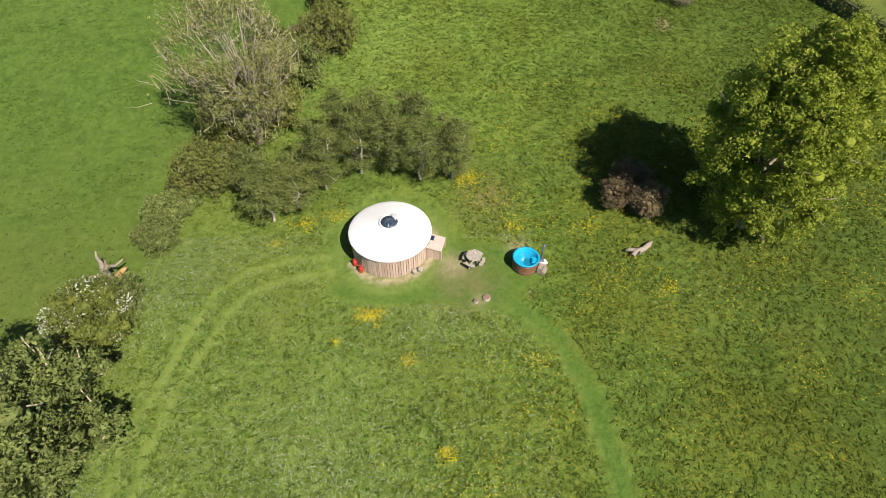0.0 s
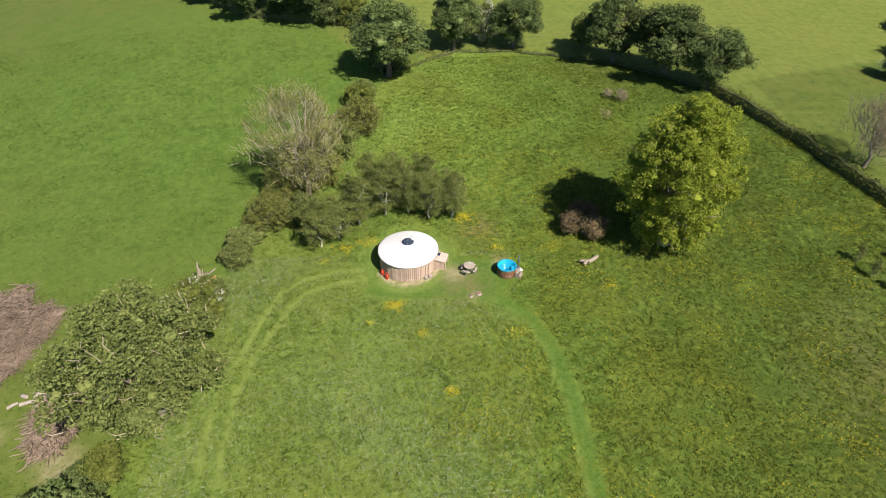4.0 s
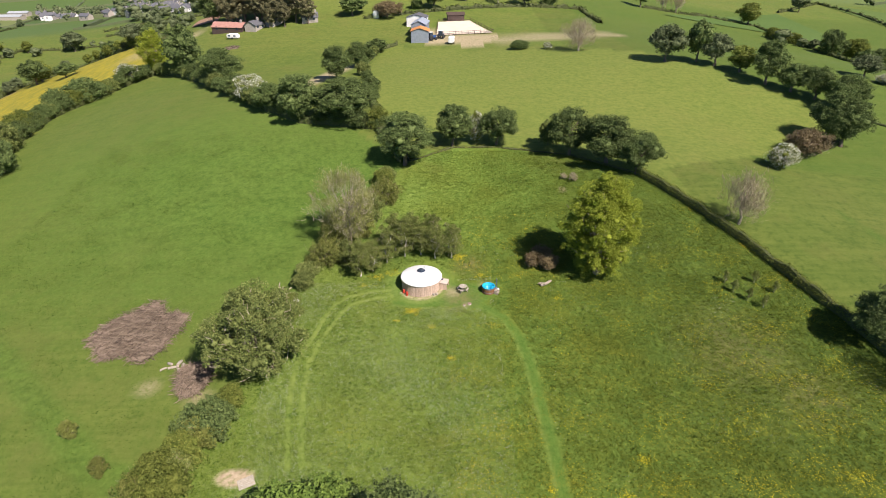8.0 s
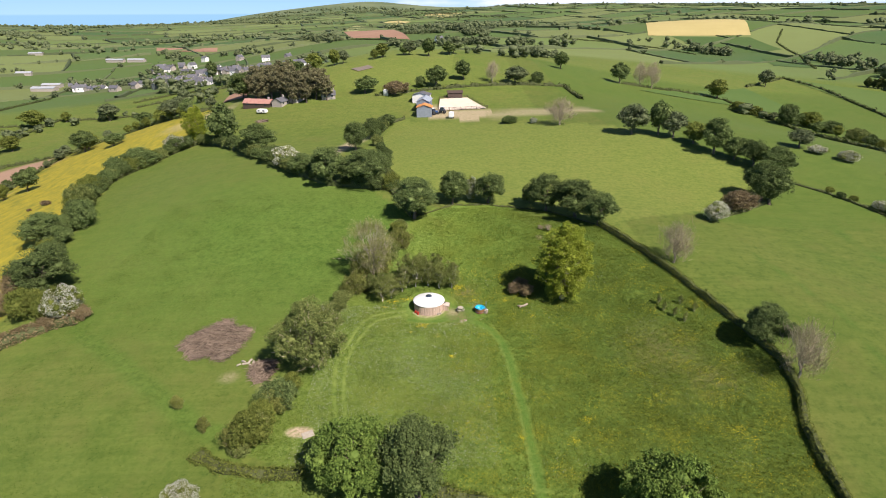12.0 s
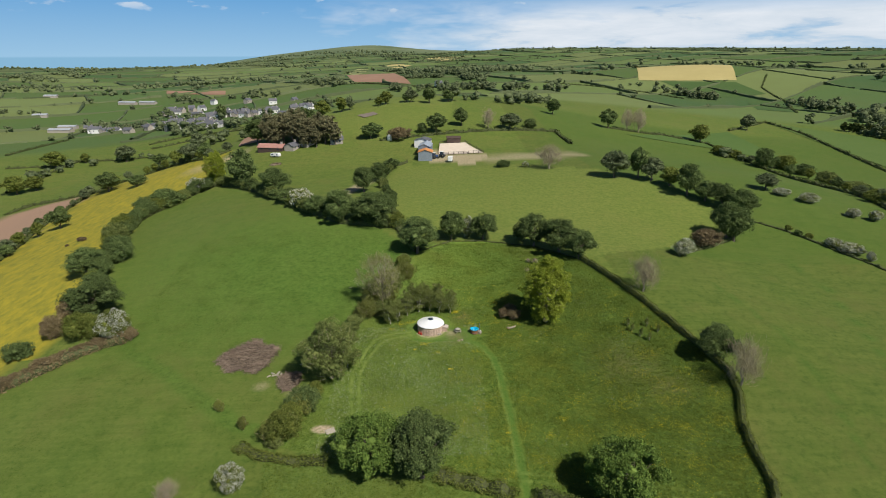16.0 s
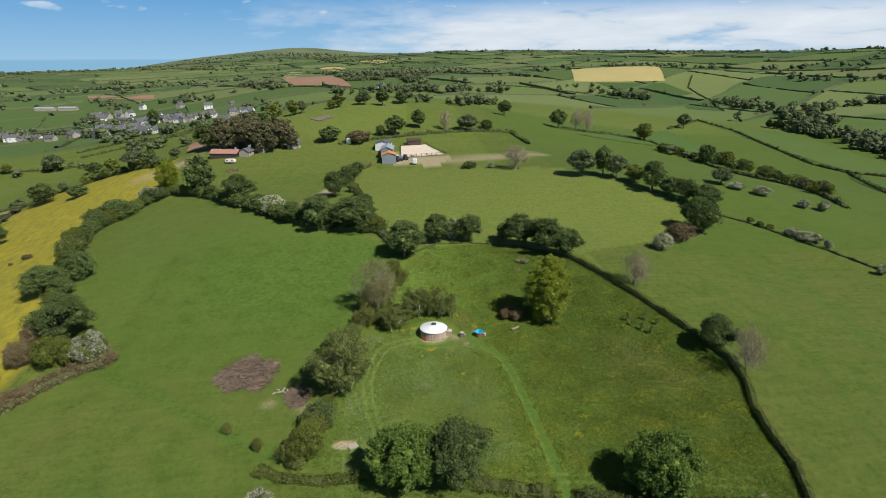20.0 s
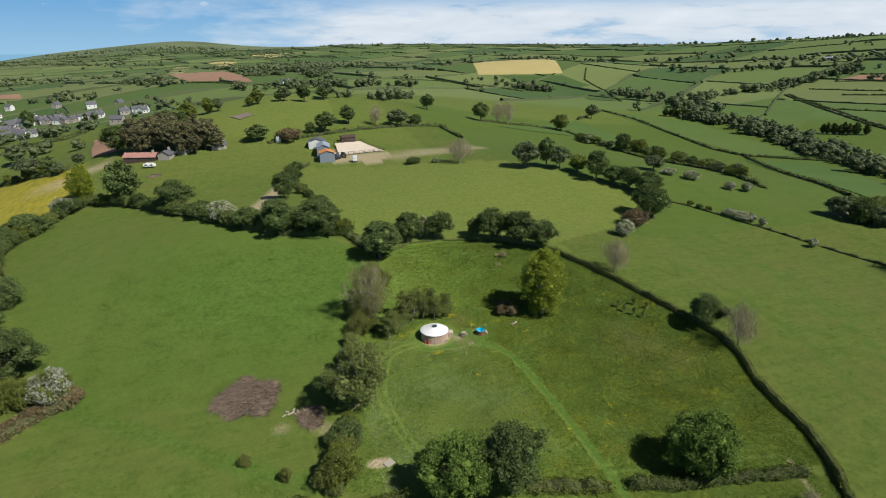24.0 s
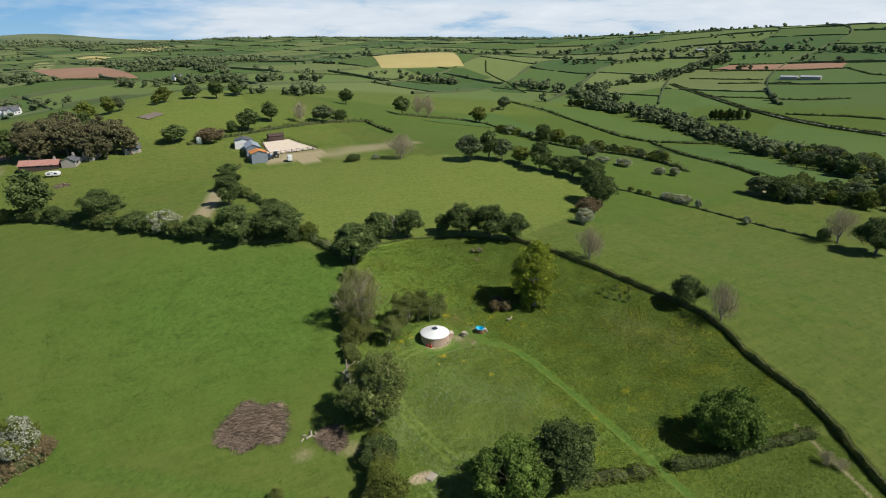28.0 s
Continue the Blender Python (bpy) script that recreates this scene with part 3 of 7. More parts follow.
GORSE_LINE = [(-68.0, 27.4), (-72.9, 25.7), (-77.4, 21.3), (-81.1, 16.7), (-84.7, 11.5), (-92.0, 0.0)]
FARM_LINE = [(-13.6, 76.6), (-17.5, 99.4), (-23.8, 131.6), (-20.8, 158.2), (-15.1, 165.4)]
EAST_BANK = [(62.4, 61.0), (66.0, 63.5), (74.2, 68.9), (84.0, 75.8)]
EAST_ROW = [(60.4, 139.3), (68.0, 125.7), (79.9, 116.1), (87.5, 103.2), (93.7, 91.5), (83.0, 75.0)]
EAST_FENCE = [(95.1, 87.7), (102.1, 81.0), (107.0, 72.3), (110.4, 65.0), (113.1, 59.8), (116.3, 50.0), (122.0, 28.0)]
MOWN_PATH = [(-6.9, 22.6), (-3.9, 22.0), (0.2, 22.1), (4.3, 21.2), (6.9, 19.0), (8.4, 15.5), (9.1, 11.5), (9.4, 6.0), (9.8, 0.0), (10.0, -8.0), (10.1, -17.0), (10.3, -30.0)]
WHEEL_A = [(-7.6, 25.2), (-10.5, 25.0), (-13.2, 24.2), (-14.9, 22.7), (-15.8, 20.4), (-16.9, 16.2), (-17.9, 12.7), (-17.6, 7.3), (-16.8, 2.7), (-15.8, -2.0)]
WHEEL_B = [(-7.4, 23.9), (-10.2, 23.6), (-12.6, 22.6), (-13.9, 21.0), (-14.8, 18.6), (-15.7, 15.8), (-16.5, 12.2), (-16.2, 7.0), (-15.4, 2.5), (-14.4, -2.0)]
CROSS_A = [(-14.0, -11.4), (-2.0, -11.8), (10.0, -13.3), (27.0, -15.5), (38.0, -17.5)]
CROSS_B = [(-14.0, -12.8), (-2.0, -13.2), (10.0, -14.7), (27.0, -16.9), (38.0, -19.0)]
CROSS_HEDGE_W = [(-33.0, -6.5), (-28.4, -9.2), (-18.8, -10.6)]
CROSS_HEDGE_M = [(-2.0, -13.6), (4.0, -15.6), (8.5, -17.2)]
CROSS_HEDGE_E = [(11.6, -17.6), (17.5, -19.4), (27.1, -20.6), (37.4, -22.6)]
YURT = (-3.6, 26.1)
SHEEP_TRACK = [(-66.5, 26.5), (-64.9, 22.5), (-54.0, 14.7), (-44.4, 6.3), (-34.9, -1.6), (-27.0, -4.0)]
EAST_TRACK = [(91.6, 59.8), (92.3, 53.0), (92.0, 46.3), (86.5, 26.8), (80.2, 9.5), (74.0, -8.0)]
EAST_TRACK_LOW = [(62.0, 42.0), (66.5, 20.0), (64.0, 2.0), (60.0, -14.0)]


def along(line, step):
    """Points every step metres along a line, with the direction of travel."""
    out = []
    for (ax, ay), (bx, by) in zip(line, line[1:]):
        n = max(1, round(math.hypot(bx - ax, by - ay) / step))
        out += [(ax + (bx - ax) * k / n, ay + (by - ay) * k / n, math.atan2(by - ay, bx - ax)) for k in range(n)]
    return out + [(line[-1][0], line[-1][1], out[-1][2])]


def distance(px, py, line):
    """Distance of many points from a line."""
    best = np.full(px.shape, 1e9)
    for (ax, ay), (bx, by) in zip(line, line[1:]):
        dx, dy = bx - ax, by - ay
        t = np.clip(((px - ax) * dx + (py - ay) * dy) / (dx * dx + dy * dy), 0, 1)
        best = np.minimum(best, np.hypot(px - ax - t * dx, py - ay - t * dy))
    return best


def inside(px, py, poly):
    hit = np.zeros(px.shape, bool)
    for (ax, ay), (bx, by) in zip(poly, poly[1:] + poly[:1]):
        with np.errstate(divide="ignore", invalid="ignore"):
            hit ^= ((ay > py) != (by > py)) & (px < (bx - ax) * (py - ay) / (by - ay) + ax)
    return hit


def fade(d, full, none):
    return np.clip((none - d) / (none - full), 0, 1)


HOME_FIELD = WEST_LINE[::-1] + [(-2.0, 66.0)] + NORTH_HEDGE[::-1][2:] + EAST_HEDGE[1:12] + [(37.0, -21.0), (10.0, -16.5), (-18.0, -10.0)]
SOUTH_FIELD = [(-29.0, -8.0), (-18.0, -10.5), (10.0, -16.5), (37.0, -21.5), (41.0, -25.0), (36.5, -34.0), (30.0, -52.0), (-16.0, -54.0)]
BUTTER_EDGE = [(-140.0, 60.0), (-144.0, 84.0), (-150.9, 104.5), (-161.1, 130.1), (-168.3, 147.2), (-173.8, 168.9), (-184.8, 211.8), (-181.2, 236.1), (-161.2, 239.3), (-131.0, 215.5), (-117.2, 204.9), (-108.0, 212.0)]
BUTTERCUP_FIELD = [(-101.0, 150.0), (-109.0, 115.0), (-103.0, 89.0), (-95.0, 67.0), (-86.0, 40.0), (-84.0, 28.0), (-95.0, 5.0), (-150.0, 10.0)] + BUTTER_EDGE
PLOUGHED_FIELD = [(-224.0, 200.0), (-213.0, 216.0), (-187.0, 219.0), (-176.0, 170.0), (-171.0, 150.0), (-160.0, 122.0), (-190.0, 120.0), (-215.0, 165.0)]
SHEEP_FIELD = [(-13.6, 77.0), (-22.0, 131.0), (-18.0, 163.0), (20.0, 152.0), (60.0, 142.0), (92.0, 92.0), (82.0, 75.0), (36.0, 54.0), (10.0, 69.0)]
LEFT_FIELD = [(-7.0, 61.0), (-20.0, 77.0), (-47.0, 95.0), (-78.0, 138.0), (-97.0, 142.0), (-106.0, 113.0), (-92.0, 66.0), (-70.0, 27.0), (-95.0, 0.0), (-60.0, -30.0), (-28.0, -8.0), (-23.0, 10.0), (-16.0, 40.0)]


def axis(lo, hi, a, b, step, grow):
    mid = list(np.arange(a, b + 1e-6, step))
    up, s = [], step
    v = b
    while v < hi:
        s *= grow
        v += s
        up.append(v)
    down, s, v = [], step, a
    while v > lo:
        s *= grow
        v -= s
        down.append(v)
    return np.array(down[::-1] + mid + up)


def build_ground():
    xs, ys = axis(-4600, 4600, -24, 44, 0.3, 1.05), axis(-1200, 4700, -20, 38, 0.3, 1.05)
    X, Y = np.meshgrid(xs, ys)
    Z = land(X, Y)
    nx, ny = len(xs), len(ys)
    near = fade(np.hypot(X, Y - 20), 60, 200)
    d_mown = distance(X, Y, MOWN_PATH)
    ring = np.abs(np.hypot(X - YURT[0], Y - YURT[1]) - 3.55)
    mown = np.maximum(0.8 * fade(d_mown, 0.4, 0.68), fade(ring, 0.35, 0.75))
    mown = np.maximum(mown, fade(np.hypot((X - 2.0) / 1.6, Y - 23.6), 2.0, 2.9))
    wheel = np.zeros_like(X)
    for line in (WHEEL_A, WHEEL_B, CROSS_A, CROSS_B):
        wheel = np.maximum(wheel, 0.85 * fade(distance(X, Y, line), 0.08, 0.36) * (0.5 + 0.5 * (Y > 6)))
    wheel = np.maximum(wheel, 0.75 * fade(ring, 0.2, 0.7))
    for off in (-0.6, 0.6):
        wheel = np.maximum(wheel, (0.4 if off < 0 else 0.1) * fade(distance(X, Y, [(x + off, y) for x, y in MOWN_PATH[3:]]), 0.06, 0.32))
    field = np.maximum(inside(X, Y, HOME_FIELD), 0.75 * inside(X, Y, SOUTH_FIELD) * fade(-Y, 26, 46))
    soil = fade(np.hypot((X + 20.7) / 1.9, (Y + 2.8) / 1.0), 0.7, 1.15)
    for sx, sy, sr, k in ((0.6, 24.3, 1.1, 0.45), (2.3, 21.6, 0.5, 0.35), (5.0, 25.6, 0.9, 0.4), (36.6, -22.0, 0.9, 0.7), (19.7, 48.8, 0.7, 0.8), (153.6, 64.5, 4.5, 0.6), (-41.0, 17.0, 2.0, 0.2), (-34.0, 9.0, 1.4, 0.35), (-27.5, 7.0, 1.6, 0.4)):
        soil = np.maximum(soil, k * fade(np.hypot(X - sx, Y - sy), sr * 0.4, sr * 1.3))
    soil = np.maximum(soil, 0.75 * fade(np.abs(np.hypot(X - YURT[0], Y - YURT[1]) - 2.95), 0.12, 0.4) * (Y < YURT[1] + 0.5 * (X - YURT[0])))
    soil = np.maximum(soil, 0.5 * fade(distance(X, Y, [(37.3, -20.0), (35.9, -25.0), (34.6, -30.0), (32.0, -38.0)]), 0.1, 0.55))
    soil = np.maximum(soil, 0.8 * fade(distance(X, Y, [(-27.6, 134.5), (-32.1, 116.3), (-37.0, 101.0)]), 1.2, 3.4))
    soil = np.maximum(soil, 0.75 * fade(distance(X, Y, [(-98.0, 201.0), (-109.8, 186.0), (-117.0, 186.0)]), 2.5, 5.5))
    soil = np.maximum(soil, 0.55 * fade(distance(X, Y, [(22.0, 168.0), (60.0, 176.0)]), 4.0, 8.0))
    soil = np.maximum(soil, 0.8 * inside(X, Y, [(-6.0, 164.0), (14.0, 160.0), (22.0, 178.0), (8.0, 176.0), (-4.0, 186.0)]))
    butter = inside(X, Y, BUTTERCUP_FIELD).astype(float)
    plough = inside(X, Y, PLOUGHED_FIELD).astype(float)
    dry = np.zeros_like(X)
    for sx, sy, sr, k in ((3.0, 30.0, 2.2, 0.7), (1.5, 23.0, 2.2, 0.6), (33.0, 12.0, 6.0, 0.35), (21.0, 60.0, 5.0, 0.2), (38.0, 5.0, 4.0, 0.35)):
        dry = np.maximum(dry, k * fade(np.hypot(X - sx, Y - sy), sr * 0.3, sr * 1.5))
    r = np.hypot(X, Y - 20)
    far = np.clip((np.hypot(X, Y + 60) - 540) / 30, 0, 1)
    tone, lush = np.zeros_like(X), np.zeros_like(X)
    tone[inside(X, Y, SHEEP_FIELD)] = 0.95
    moor = np.clip((np.hypot(X + 500, Y) - 2650) / 250, 0, 1) * np.clip((1100 - X) / 300, 0, 1)
    lush = np.maximum(lush, 0.55 * (X > 60) * (Y < 330) * (Y > 60) * ~inside(X, Y, SHEEP_FIELD))
    lush = np.maximum(lush, 0.12 * (inside(X, Y, [(62, 60), (46, 50), (50, 8), (46, -30), (130, -30), (124, 30), (96, 87)])))
    tone = np.maximum(tone, 0.8 * inside(X, Y, [(-80, 215), (-30, 208), (5, 235), (10, 320), (-120, 330)]))
    lush = np.maximum(lush, 0.25 * inside(X, Y, LEFT_FIELD))
    lush = np.maximum(lush, 1.0 * inside(X, Y, LEFT_FIELD) * fade(np.hypot((X + 28) / 1.6, Y - 55), 12, 60))
    lush = np.maximum(lush, 0.85 * inside(X, Y, HOME_FIELD) * fade(np.abs(Y - 56) + 0.15 * np.abs(X), 10, 26))
    lush = np.maximum(lush, 0.6 * fade(distance(X, Y, WEST_LINE), 1.5, 6.5) * field)
    # trodden lines of longer, darker grass across the pastures
    for line, wide, k in ((SHEEP_TRACK, 2.6, 0.9), (EAST_TRACK, 0.8, 1.0), (EAST_TRACK_LOW, 0.7, 0.8)):
        lush = np.maximum(lush, k * fade(distance(X, Y, line), wide * 0.4, wide))
    # colour multiplier by field: lower to the east and south, higher northward
    field_value = np.where(field > 0, 0.92 - 0.05 * np.clip((X + 3) / 9, 0, 1) + 0.2 * np.clip((Y - 34) / 12, 0, 1), 0.96)
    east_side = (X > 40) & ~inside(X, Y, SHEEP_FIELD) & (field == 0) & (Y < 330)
    field_value = np.where(east_side, 0.83, field_value)
    field_value = np.where((Y < -6) & (X > -44) & (field < 1), field_value - (field_value - 0.82) * np.clip((X + 44) / 16, 0, 1) * np.clip((-6 - Y) / 5, 0, 1), field_value)
    faces = (np.arange(ny - 1)[:, None] * nx + np.arange(nx - 1)[None, :]).ravel()
    quads = np.stack([faces, faces + 1, faces + 1 + nx, faces + nx], 1)
    me = bpy.data.meshes.new("ground")
    me.vertices.add(nx * ny)
    me.vertices.foreach_set("co", np.stack([X, Y, Z], -1).astype(np.float32).ravel())
    me.loops.add(quads.size)
    me.loops.foreach_set("vertex_index", quads.ravel().astype(np.int32))
    me.polygons.add(len(quads))
    me.polygons.foreach_set("loop_start", np.arange(0, quads.size, 4, dtype=np.int32))
    me.update(calc_edges=True)
    me.polygons.foreach_set("use_smooth", np.ones(len(quads), bool))
    for name, ch in (("cover", (field * near, mown, soil, wheel)), ("crop", (butter, plough, dry, far)), ("sward", (tone, lush, moor, field_value))):
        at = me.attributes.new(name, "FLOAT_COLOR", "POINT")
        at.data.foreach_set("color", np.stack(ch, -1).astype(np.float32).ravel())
    me.materials.append(GRASSLAND)
    me.validate()
    return tagged(new("ground", me), "rolling green pasture with mown paths and distant fields", "ground", kind="structure")


build_ground()


def hedge(name, line, width, height, leaf, label, dense=28, size=0.2, seed=1, ragged=0.2, kind=""):
    """A clipped or ragged hedge: a rough body with leaves all over it."""
    rng = np.random.default_rng(seed)
    pts = along(line, 1.0)
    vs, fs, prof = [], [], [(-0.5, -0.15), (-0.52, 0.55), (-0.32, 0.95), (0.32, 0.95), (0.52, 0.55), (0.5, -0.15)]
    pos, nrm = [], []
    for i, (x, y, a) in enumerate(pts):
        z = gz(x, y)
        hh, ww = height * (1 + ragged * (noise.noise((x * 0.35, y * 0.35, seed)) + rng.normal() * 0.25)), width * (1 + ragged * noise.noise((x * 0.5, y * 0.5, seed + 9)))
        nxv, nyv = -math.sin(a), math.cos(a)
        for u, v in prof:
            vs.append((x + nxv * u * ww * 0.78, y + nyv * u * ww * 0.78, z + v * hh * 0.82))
        n = rng.poisson(dense)
        t = rng.uniform(0, 1, n)
        ph = rng.uniform(-0.15, 1.15, n) * math.pi
        cu, cv = np.cos(ph) * 0.56, np.abs(np.sin(ph)) ** 0.55
        jit = rng.normal(size=(n, 3)) * max(size * 0.4, 0.11)
        base = np.stack([x + np.cos(a) * (t - 0.5) + nxv * cu * ww, y + np.sin(a) * (t - 0.5) + nyv * cu * ww, z + cv * hh * rng.uniform(0.9, 1.08, n)], 1)
        base[ph < 0, 2] = z + rng.uniform(0, 0.6, (ph < 0).sum()) * hh
        pos.append(base + jit)
        nrm.append(np.stack([nxv * cu, nyv * cu, cv * 0.7], 1) + rng.normal(size=(n, 3)) * 0.45)
    k = len(prof)
    for i in range(len(pts) - 1):
        for j in range(k - 1):
            fs.append((i * k + j, i * k + j + 1, (i + 1) * k + j + 1, (i + 1) * k + j))
    # body painted dark, as the shaded inside seen between leaves
    body = mesh_of(name + "_body", vs, fs, INNER_SHADE)
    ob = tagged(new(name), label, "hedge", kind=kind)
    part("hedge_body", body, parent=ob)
    lv = leaf_quads(rng, np.concatenate(pos), np.concatenate(nrm), size)
    tagged(part("foliage", mesh_of(name + "_foliage", *lv, leaf), parent=ob), kind="stuff")
    return ob


hedge("clipped_hedge", EAST_HEDGE, 1.0, 1.35, LEAF_SHRUB, "long clipped green hedge bounding the meadow", 110, 0.15, 3, 0.38)
hedge("bank_hedge", EAST_BANK, 1.4, 0.9, LEAF_HEDGE, "low overgrown hedge bank beside the sheep field", 16, 0.25, 4, 0.5)
hedge("gorse_hedge", GORSE_LINE, 3.4, 1.7, LEAF_BROWN, "brown gorse hedge along the buttercup field", 60, 0.28, 5, 0.4)
hedge("field_hedge", CROSS_HEDGE_W, 1.7, 1.0, LEAF_SHRUB, "low green hedge below the bare patch", 130, 0.19, 6, 0.9)
hedge("field_hedge", CROSS_HEDGE_M, 2.2, 1.2, LEAF_SHRUB, "ragged grey-green hedge beside the big trees", 150, 0.19, 7, 0.9)
hedge("field_hedge", CROSS_HEDGE_E, 1.6, 1.4, LEAF_HEDGE, "clipped hedge running under the chestnut tree", 140, 0.19, 8, 0.5)
hedge("field_hedge", NORTH_HEDGE, 0.7, 0.28, LEAF_SHRUB, "low hedge between the oaks above the meadow", 24, 0.2, 9, 0.9)
hedge("field_hedge", NW_HEDGE, 2.4, 2.0, LEAF_HEDGE, "tall hedge between the two pastures", 24, 0.3, 10, 0.5)
hedge("field_hedge", FAR_WEST, 3.0, 2.6, LEAF_HEDGE, "overgrown hedge along the buttercup field", 26, 0.35, 11, 0.5)
hedge("field_hedge", FARM_LINE, 1.6, 1.1, LEAF_HEDGE, "thin hedge leading up to the farm", 12, 0.3, 12, 0.6)
hedge("field_hedge", EAST_FENCE, 0.8, 0.6, LEAF_HEDGE, "broken low hedge line with scattered bushes", 8, 0.25, 13, 0.8)

# ---------------------------------------------------------------- trees of the near fields
OAKS = "broad dark green oak in full leaf in a hedgerow"
tree("ash", 20.4, 27.0, 15.6, 11.6, "tall ash tree with fresh yellow-green leaves")
tree("willow", -14.7, 36.4, 13.4, 11.0, "grey willow just coming into leaf, branches showing")
tree("chestnut", -11.7, -11.6, 9.0, 10.6, "large bright green tree at the meadow edge")
tree("oak", -4.4, -13.6, 10.4, 10.8, OAKS)
tree("oak", 49.0, 12.0, 7.1, 8.4, OAKS)
tree("bare", 50.2, 4.4, 9.6, 8.8, "bare grey-brown tree with fine twigs")
tree("oak", -7.4, 60.5, 9.9, 11.9, OAKS)
tree("oak", 1.7, 68.1, 8.4, 8.6, OAKS)
tree("oak", 10.4, 68.7, 7.8, 8.6, OAKS)
tree("oak", 23.6, 62.8, 9.2, 9.4, OAKS)
tree("oak", 29.4, 58.1, 8.9, 11.8, OAKS)
tree("oak", 33.4, 53.2, 7.8, 7.8, OAKS)
tree("shrub", 20.5, 68.2, 4.9, 4.7, "rounded green hedgerow shrub", "shrub")
tree("oak", -30.3, 79.6, 9.8, 11.6, OAKS)
tree("oak", -21.0, 78.0, 9.6, 15.6, OAKS)
tree("oak", -38.1, 86.1, 6.2, 8.6, OAKS)
tree("hawthorn", 6.5, 70.0, 6.5, 3.8, "hawthorn bush covered in white blossom", "shrub")
tree("hawthorn", -45.4, 96.0, 5.9, 9.0, "hawthorn bush covered in white blossom", "shrub")
tree("oak", -52.3, 105.7, 4.8, 7.6, OAKS)
tree("oak", -60.6, 118.6, 9.6, 13.8, OAKS)
tree("field", -79.2, 141.5, 14.6, 14.8, OAKS)
tree("ash", -95.6, 157.4, 13.6, 10.8, "tall ash tree with fresh yellow-green leaves")
tree("oak", -27.3, 111.3, 8.9, 9.4, OAKS)
tree("oak", -24.4, 132.3, 7.1, 9.1, OAKS)
tree("field", -21.7, 154.1, 4.7, 9.0, OAKS)
tree("hawthorn", -98.7, 143.7, 6.2, 8.2, "hawthorn bush covered in white blossom", "shrub")
tree("shrub", -104.3, 128.8, 6.5, 12.8, "rounded green hedgerow shrub", "shrub")
tree("shrub", -109.7, 122.0, 6.4, 8.3, "rounded green hedgerow shrub", "shrub")
tree("shrub", -106.4, 101.4, 5.8, 9.4, "rounded green hedgerow shrub", "shrub")
tree("shrub", -99.5, 84.9, 7.2, 9.5, "rounded green hedgerow shrub", "shrub")
tree("shrub", -90.4, 70.8, 6.7, 7.9, "rounded green hedgerow shrub", "shrub")
tree("oak", -97.4, 64.6, 7.3, 12.0, OAKS)
tree("oak", -80.3, 38.0, 10.4, 12.2, OAKS)
tree("brown", -84.6, 36.5, 6.9, 6.4, "brown-leaved shrub in the hedgerow", "shrub")
tree("hawthorn", -70.2, 28.4, 7.0, 7.4, "hawthorn bush covered in white blossom", "shrub")
tree("shrub", -75.1, 29.6, 5.1, 6.1, "rounded green hedgerow shrub", "shrub")
tree("maple", -21.6, 11.0, 12.2, 12.6, "broad yellow-green maple in the hedge beside the meadow")
tree("shrub", -24.6, 2.0, 4.4, 5.7, "rounded green hedgerow shrub", "shrub")
tree("shrub", -26.8, -4.7, 4.7, 6.3, "rounded green hedgerow shrub", "shrub")
tree("hawthorn", -31.3, -15.1, 4.5, 4.4, "hawthorn bush covered in white blossom", "shrub")
tree("bare", -39.3, -17.1, 3.8, 4.7, "bare grey-brown tree with fine twigs")
tree("field", 63.9, 127.4, 10.2, 11.0, OAKS)
tree("field", 72.5, 126.7, 11.4, 9.4, OAKS)
tree("field", 76.1, 122.8, 8.8, 8.8, OAKS)
tree("field", 80.8, 117.4, 7.2, 9.8, OAKS)
tree("oak", 83.4, 108.1, 11.0, 10.2, OAKS)
tree("oak", 87.5, 103.2, 7.0, 9.5, OAKS)
tree("oak", 91.0, 98.6, 8.2, 8.8, OAKS)
tree("oak", 93.7, 91.5, 8.2, 9.2, OAKS)
tree("oak", 81.8, 75.2, 10.8, 11.6, OAKS)
tree("oak", 93.6, 91.9, 8.3, 11.2, OAKS)
tree("oak", 83.1, 73.8, 10.1, 10.8, OAKS)
tree("brown", 72.4, 68.6, 5.3, 9.5, "brown-leaved shrub in the hedgerow", "shrub")
tree("hawthorn", 62.6, 59.5, 4.9, 6.3, "hawthorn bush covered in white blossom", "shrub")
tree("bare", 43.9, 36.4, 8.8, 9.2, "bare grey-brown tree with fine twigs")
tree("shrub", 102.9, 81.0, 1.8, 2.7, "rounded green hedgerow shrub", "shrub")
tree("shrub", 104.1, 77.9, 1.8, 2.4, "rounded green hedgerow shrub", "shrub")
tree("shrub", 106.3, 76.0, 1.6, 2.7, "rounded green hedgerow shrub", "shrub")
tree("hawthorn", 110.0, 70.4, 2.7, 5.8, "hawthorn bush covered in white blossom", "shrub")
tree("hawthorn", 111.6, 66.7, 3.0, 6.0, "hawthorn bush covered in white blossom", "shrub")
tree("hawthorn", 115.0, 44.1, 2.9, 2.8, "hawthorn bush covered in white blossom", "shrub")
tree("hawthorn", 112.6, 65.9, 3.0, 5.8, "hawthorn bush covered in white blossom", "shrub")
tree("hawthorn", 113.8, 61.0, 3.1, 2.7, "hawthorn bush covered in white blossom", "shrub")
tree("bare", 125.0, 22.1, 10.8, 11.7, "bare grey-brown tree with fine twigs")
tree("oak", 124.8, 12.2, 10.5, 11.6, OAKS)
tree("shrub", 123.4, 25.5, 3.5, 4.3, "rounded green hedgerow shrub", "shrub")
